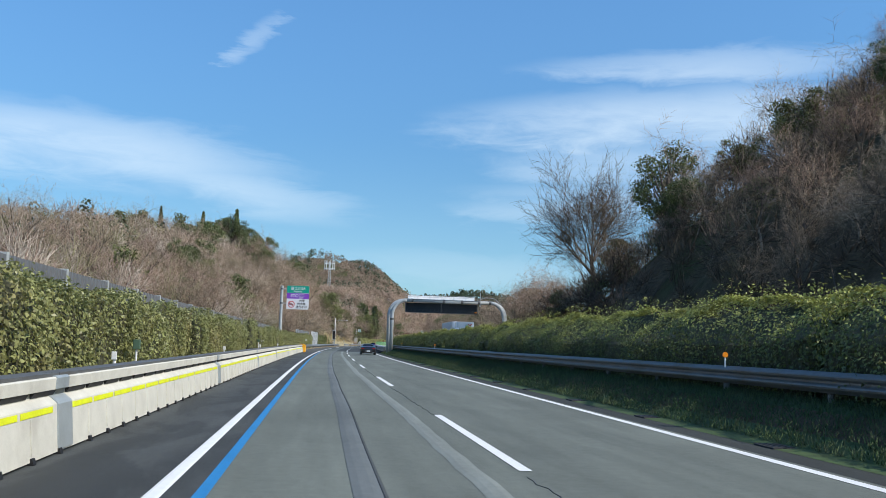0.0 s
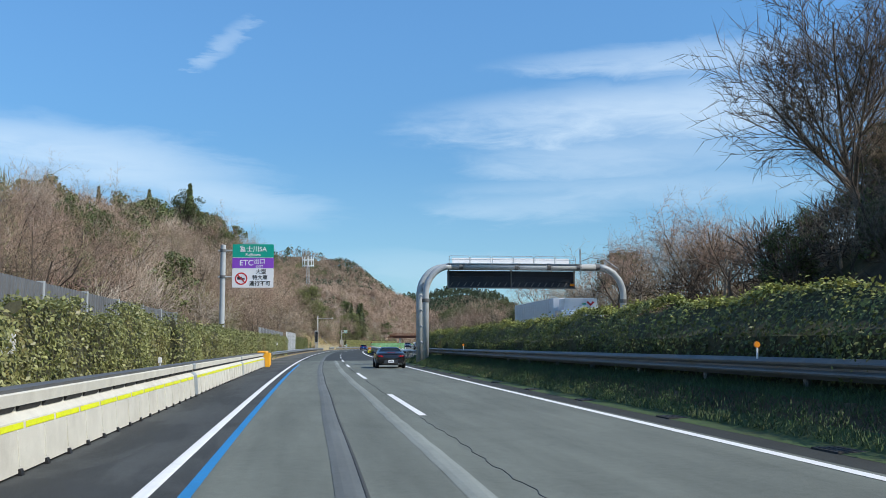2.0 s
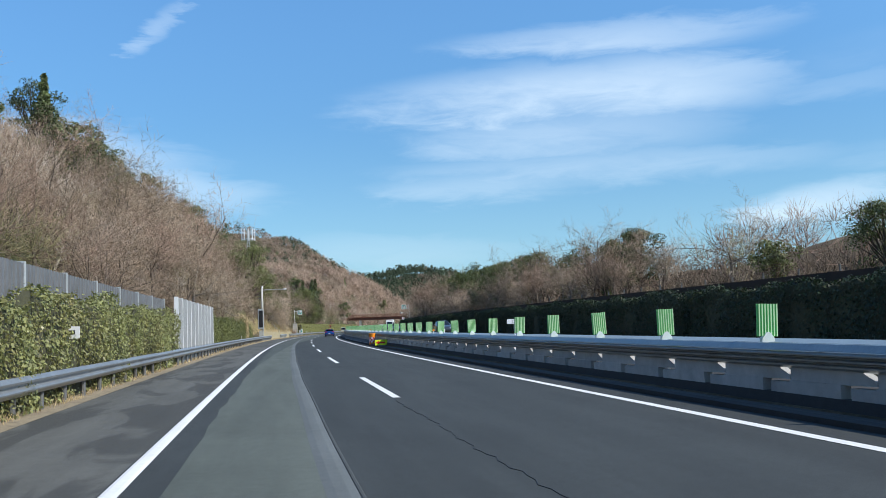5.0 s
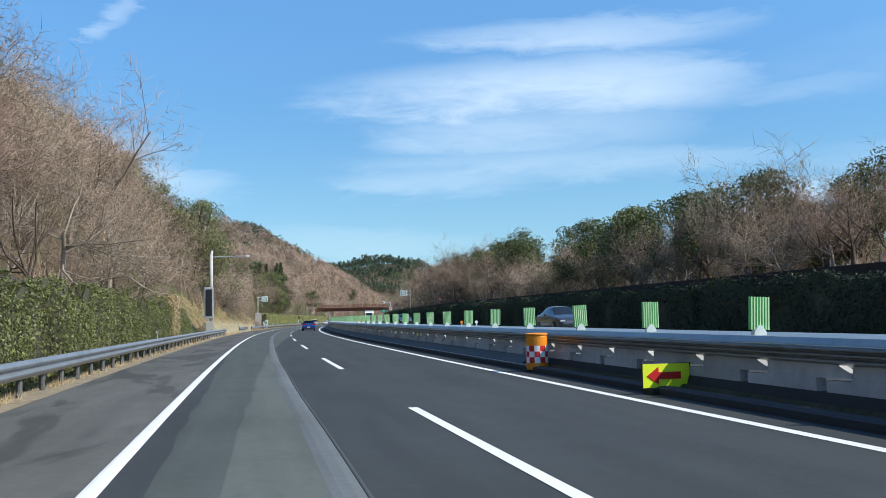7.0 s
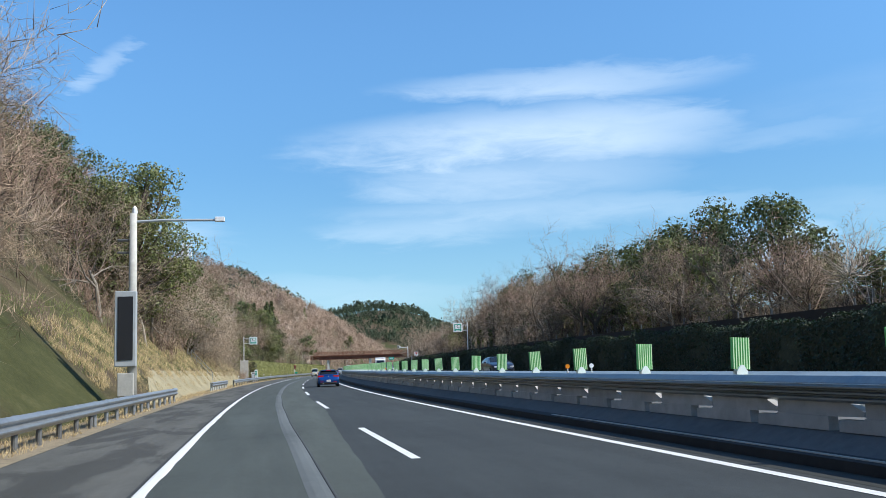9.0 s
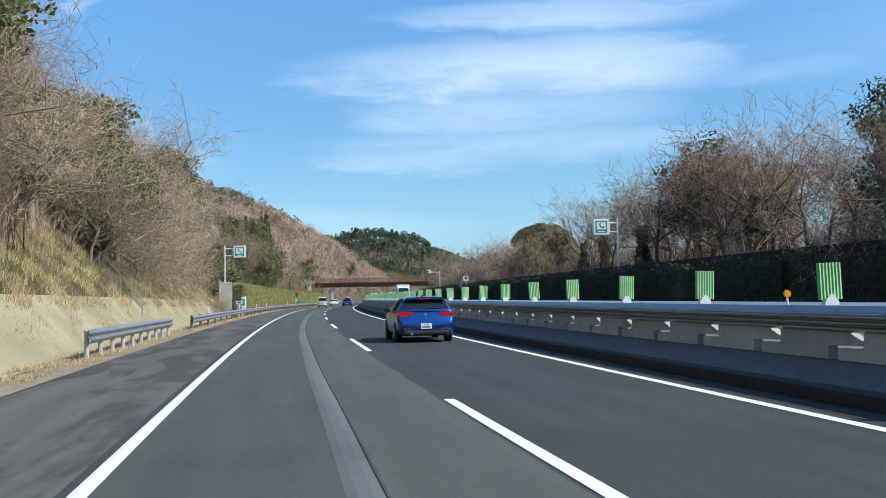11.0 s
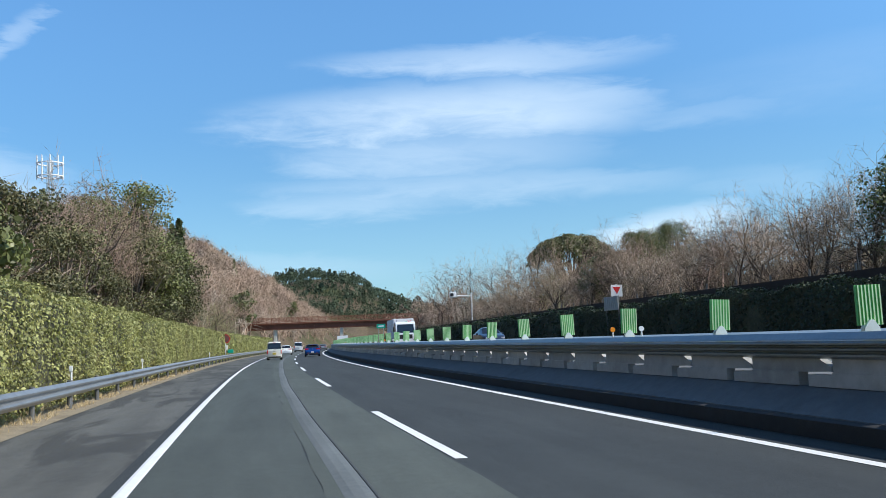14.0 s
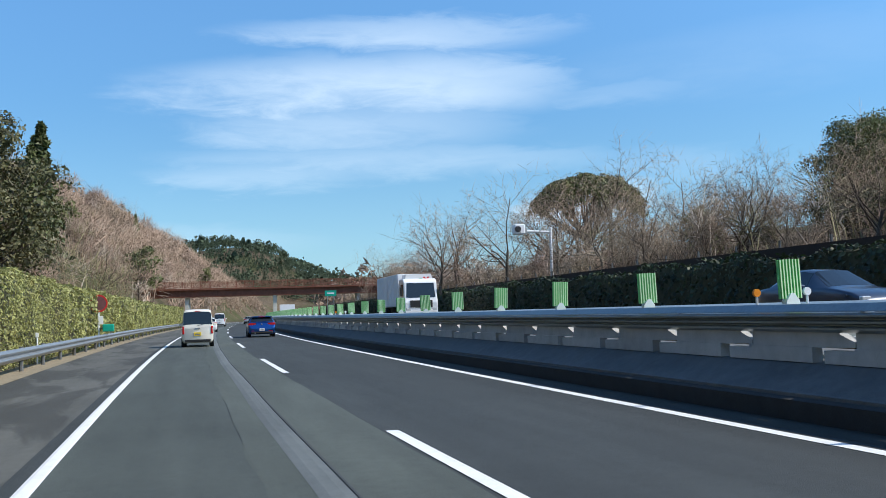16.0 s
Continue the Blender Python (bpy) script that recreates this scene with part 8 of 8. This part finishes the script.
def lorry(s, d, label, length, cab_mat, top):
    """Box lorry, its front towards the camera's way."""
    e = thing("box_lorry", stand(s, d, FAR(s), 180), label, "lorry", "lorries")
    w = 1.2
    # local +y is the lorry's front
    cab = bmesh.new()
    prof = [(0.0, 0.55), (2.0, 0.55), (2.08, 1.3), (1.98, 1.6), (1.78, 2.75), (1.5, 3.0), (0.0, 3.0)]
    a, b = [cab.verts.new((-w, y, z)) for y, z in prof], [cab.verts.new((w, y, z)) for y, z in prof]
    n = len(prof)
    for k in range(n):
        cab.faces.new((a[k], a[(k + 1) % n], b[(k + 1) % n], b[k]))
    cab.faces.new(a)
    cab.faces.new(b[::-1])
    bmesh.ops.recalc_face_normals(cab, faces=cab.faces)
    bmesh.ops.bevel(cab, geom=list(cab.edges), offset=0.07, segments=2, affect="EDGES", profile=0.5)
    part("cab", cab, cab_mat, e)
    dfl = prism([(-1.0, 3.0), (1.0, 3.0), (0.92, top - 0.1), (-0.92, top - 0.1)], 0.1, 1.35)
    part("wind_deflector", dfl, cab_mat, e)
    bm = bmesh.new()
    q = [bm.verts.new(p) for p in ((-1.05, 1.99, 1.65), (1.05, 1.99, 1.65), (0.98, 1.805, 2.68), (-0.98, 1.805, 2.68))]
    bm.faces.new(q)
    part("windscreen", bm, GLASS_DARK, e, "dark windscreen")
    part("grille", box(-0.8, 0.8, 2.06, 2.1, 0.95, 1.45, 0.01), BLACK, e, "black grille")
    part("bumper", box(-1.18, 1.18, 1.95, 2.14, 0.4, 0.8, 0.04), cab_mat, e)
    for sgn in (1, -1):
        part("head_lamp", box(sgn * 0.95 - 0.16, sgn * 0.95 + 0.16, 2.07, 2.15, 0.72, 0.92, 0.02), LAMP, e)
        part("side_window", box(sgn * 1.2 - 0.006, sgn * 1.2 + 0.006, 0.75, 1.65, 1.75, 2.6), GLASS_DARK, e)
        part("mirror", box(sgn * 1.42 - 0.08, sgn * 1.42 + 0.08, 1.9, 2.0, 1.8, 2.4, 0.02), BLACK, e)
        for y in (1.3, -length + 2.2, -length + 3.4):
            part("wheel", tube([(sgn * 0.85, y, 0.5), (sgn * 1.18, y, 0.5)], 0.5, 20), RUBBER, e)
    part("cargo_box", box(-1.24, 1.24, -length, -0.15, 1.05, top, 0.03), SIGN_WHITE, e, "white ribbed cargo box")
    for k in range(int(length / 0.55)):
        for sgn in (1, -1):
            part("side_rib", box(sgn * 1.245 - 0.008, sgn * 1.245 + 0.008, -0.5 - 0.55 * k, -0.44 - 0.55 * k, 1.1, top - 0.05), SIGN_WHITE, e)
    part("chassis", box(-0.5, 0.5, -length + 0.2, 1.2, 0.6, 1.04), BLACK, e, "black chassis")
    part("emblem", prism([(-0.8, top - 0.3), (-0.55, top - 0.52), (-0.3, top - 0.3), (-0.42, top - 0.26), (-0.55, top - 0.4), (-0.68, top - 0.26)], 1.352, 1.362), SIGN_RED, e, "red emblem")
    part("emblem", box(-0.28, -0.05, 1.352, 1.36, top - 0.45, top - 0.36), SIGN_GREEN, e, "green emblem")
    return e


lorry(103.7, 15.1, "white box lorry on the far carriageway behind the hedge", 11.0, PAINT_WHITE, 3.75)
lorry(473, 15.4, "white box lorry on the far carriageway near the bridge", 9.0, PAINT_WHITE, 3.4)
# ---------------------------------------------------------------- small things by the road
FACE_DULL = material("sign_face_dull", (0.16, 0.06, 0.06), 0.6, grain=5, spread=0.3, stain=0.5, stain_color=(0.1, 0.1, 0.1), bump=0.0)


def round_sign(s, d):
    """Round sign with a red rim on a pale post, a plate and a green box below."""
    e = thing("round_sign", stand(s, d), "round red-rimmed road sign on a pale post", "road sign")
    part("post", tube([(0, 0.05, -0.1), (0, 0.05, 2.75)], 0.05, 10), SIGN_WHITE, e)
    part("rim", ring(0, 2.33, 0.39, 0.48, -0.012, 0.0, 32), SIGN_RED, e, "red rim")
    part("face", disc(0, 2.33, 0.395, -0.01, 0.0, 32), FACE_DULL, e, "dull dark red face")
    part("plate", box(-0.02, 0.24, -0.01, 0.01, 1.2, 1.65, 0.01), SIGN_WHITE, e, "small pale plate")
    part("box", box(0.2, 0.8, -0.1, 0.12, 0.8, 1.2, 0.05), SIGN_GREEN, e, "green box")
    part("bracket", box(-0.02, 0.3, 0.02, 0.06, 0.95, 1.02), STEEL_DARK, e)


round_sign(460.0, -4.92)


# ---- stair rail up the bank
def slope_rail():
    e = thing("handrail", stand(327.0, -6.2, gz(327.0, -6.2)), "thin grey pipe handrail climbing the bank", "handrail")
    inv = e.matrix_world.inverted()
    line = [(327.0 + 2.0 * k / 4, -6.2 - 2.2 * k / 4) for k in range(5)]
    for z in (0.45, 0.85):
        part("rail", tube([inv @ at(s, d, gz(s, d) + z) for s, d in line], 0.024, 8), STEEL, e)
    for s, d in line:
        part("post", tube([inv @ at(s, d, gz(s, d) - 0.2), inv @ at(s, d, gz(s, d) + 0.86)], 0.024, 8), STEEL, e)


slope_rail()


# ---- small boxes on slim posts by the safety barrier
BOX_GREEN = material("box_green", (0.07, 0.13, 0.085), 0.6, grain=4, spread=0.1, stain=0.3, bump=0.05)


def post_box(s, d, z, w, h, label):
    e = thing("marker_box", stand(s, d), label, "marker box", "marker boxes")
    part("post", tube([(0, 0, -0.1), (0, 0, z)], 0.022, 8), SIGN_WHITE, e)
    part("box", box(-w / 2, w / 2, -0.05, 0.05, z - h / 2, z + h / 2, 0.012), BOX_GREEN, e)


post_box(18.7, -3.8, 1.17, 0.14, 0.2, "small green box on a slim white post")
post_box(58.4, -4.0, 1.27, 0.16, 0.14, "small green plate on a slim white post")
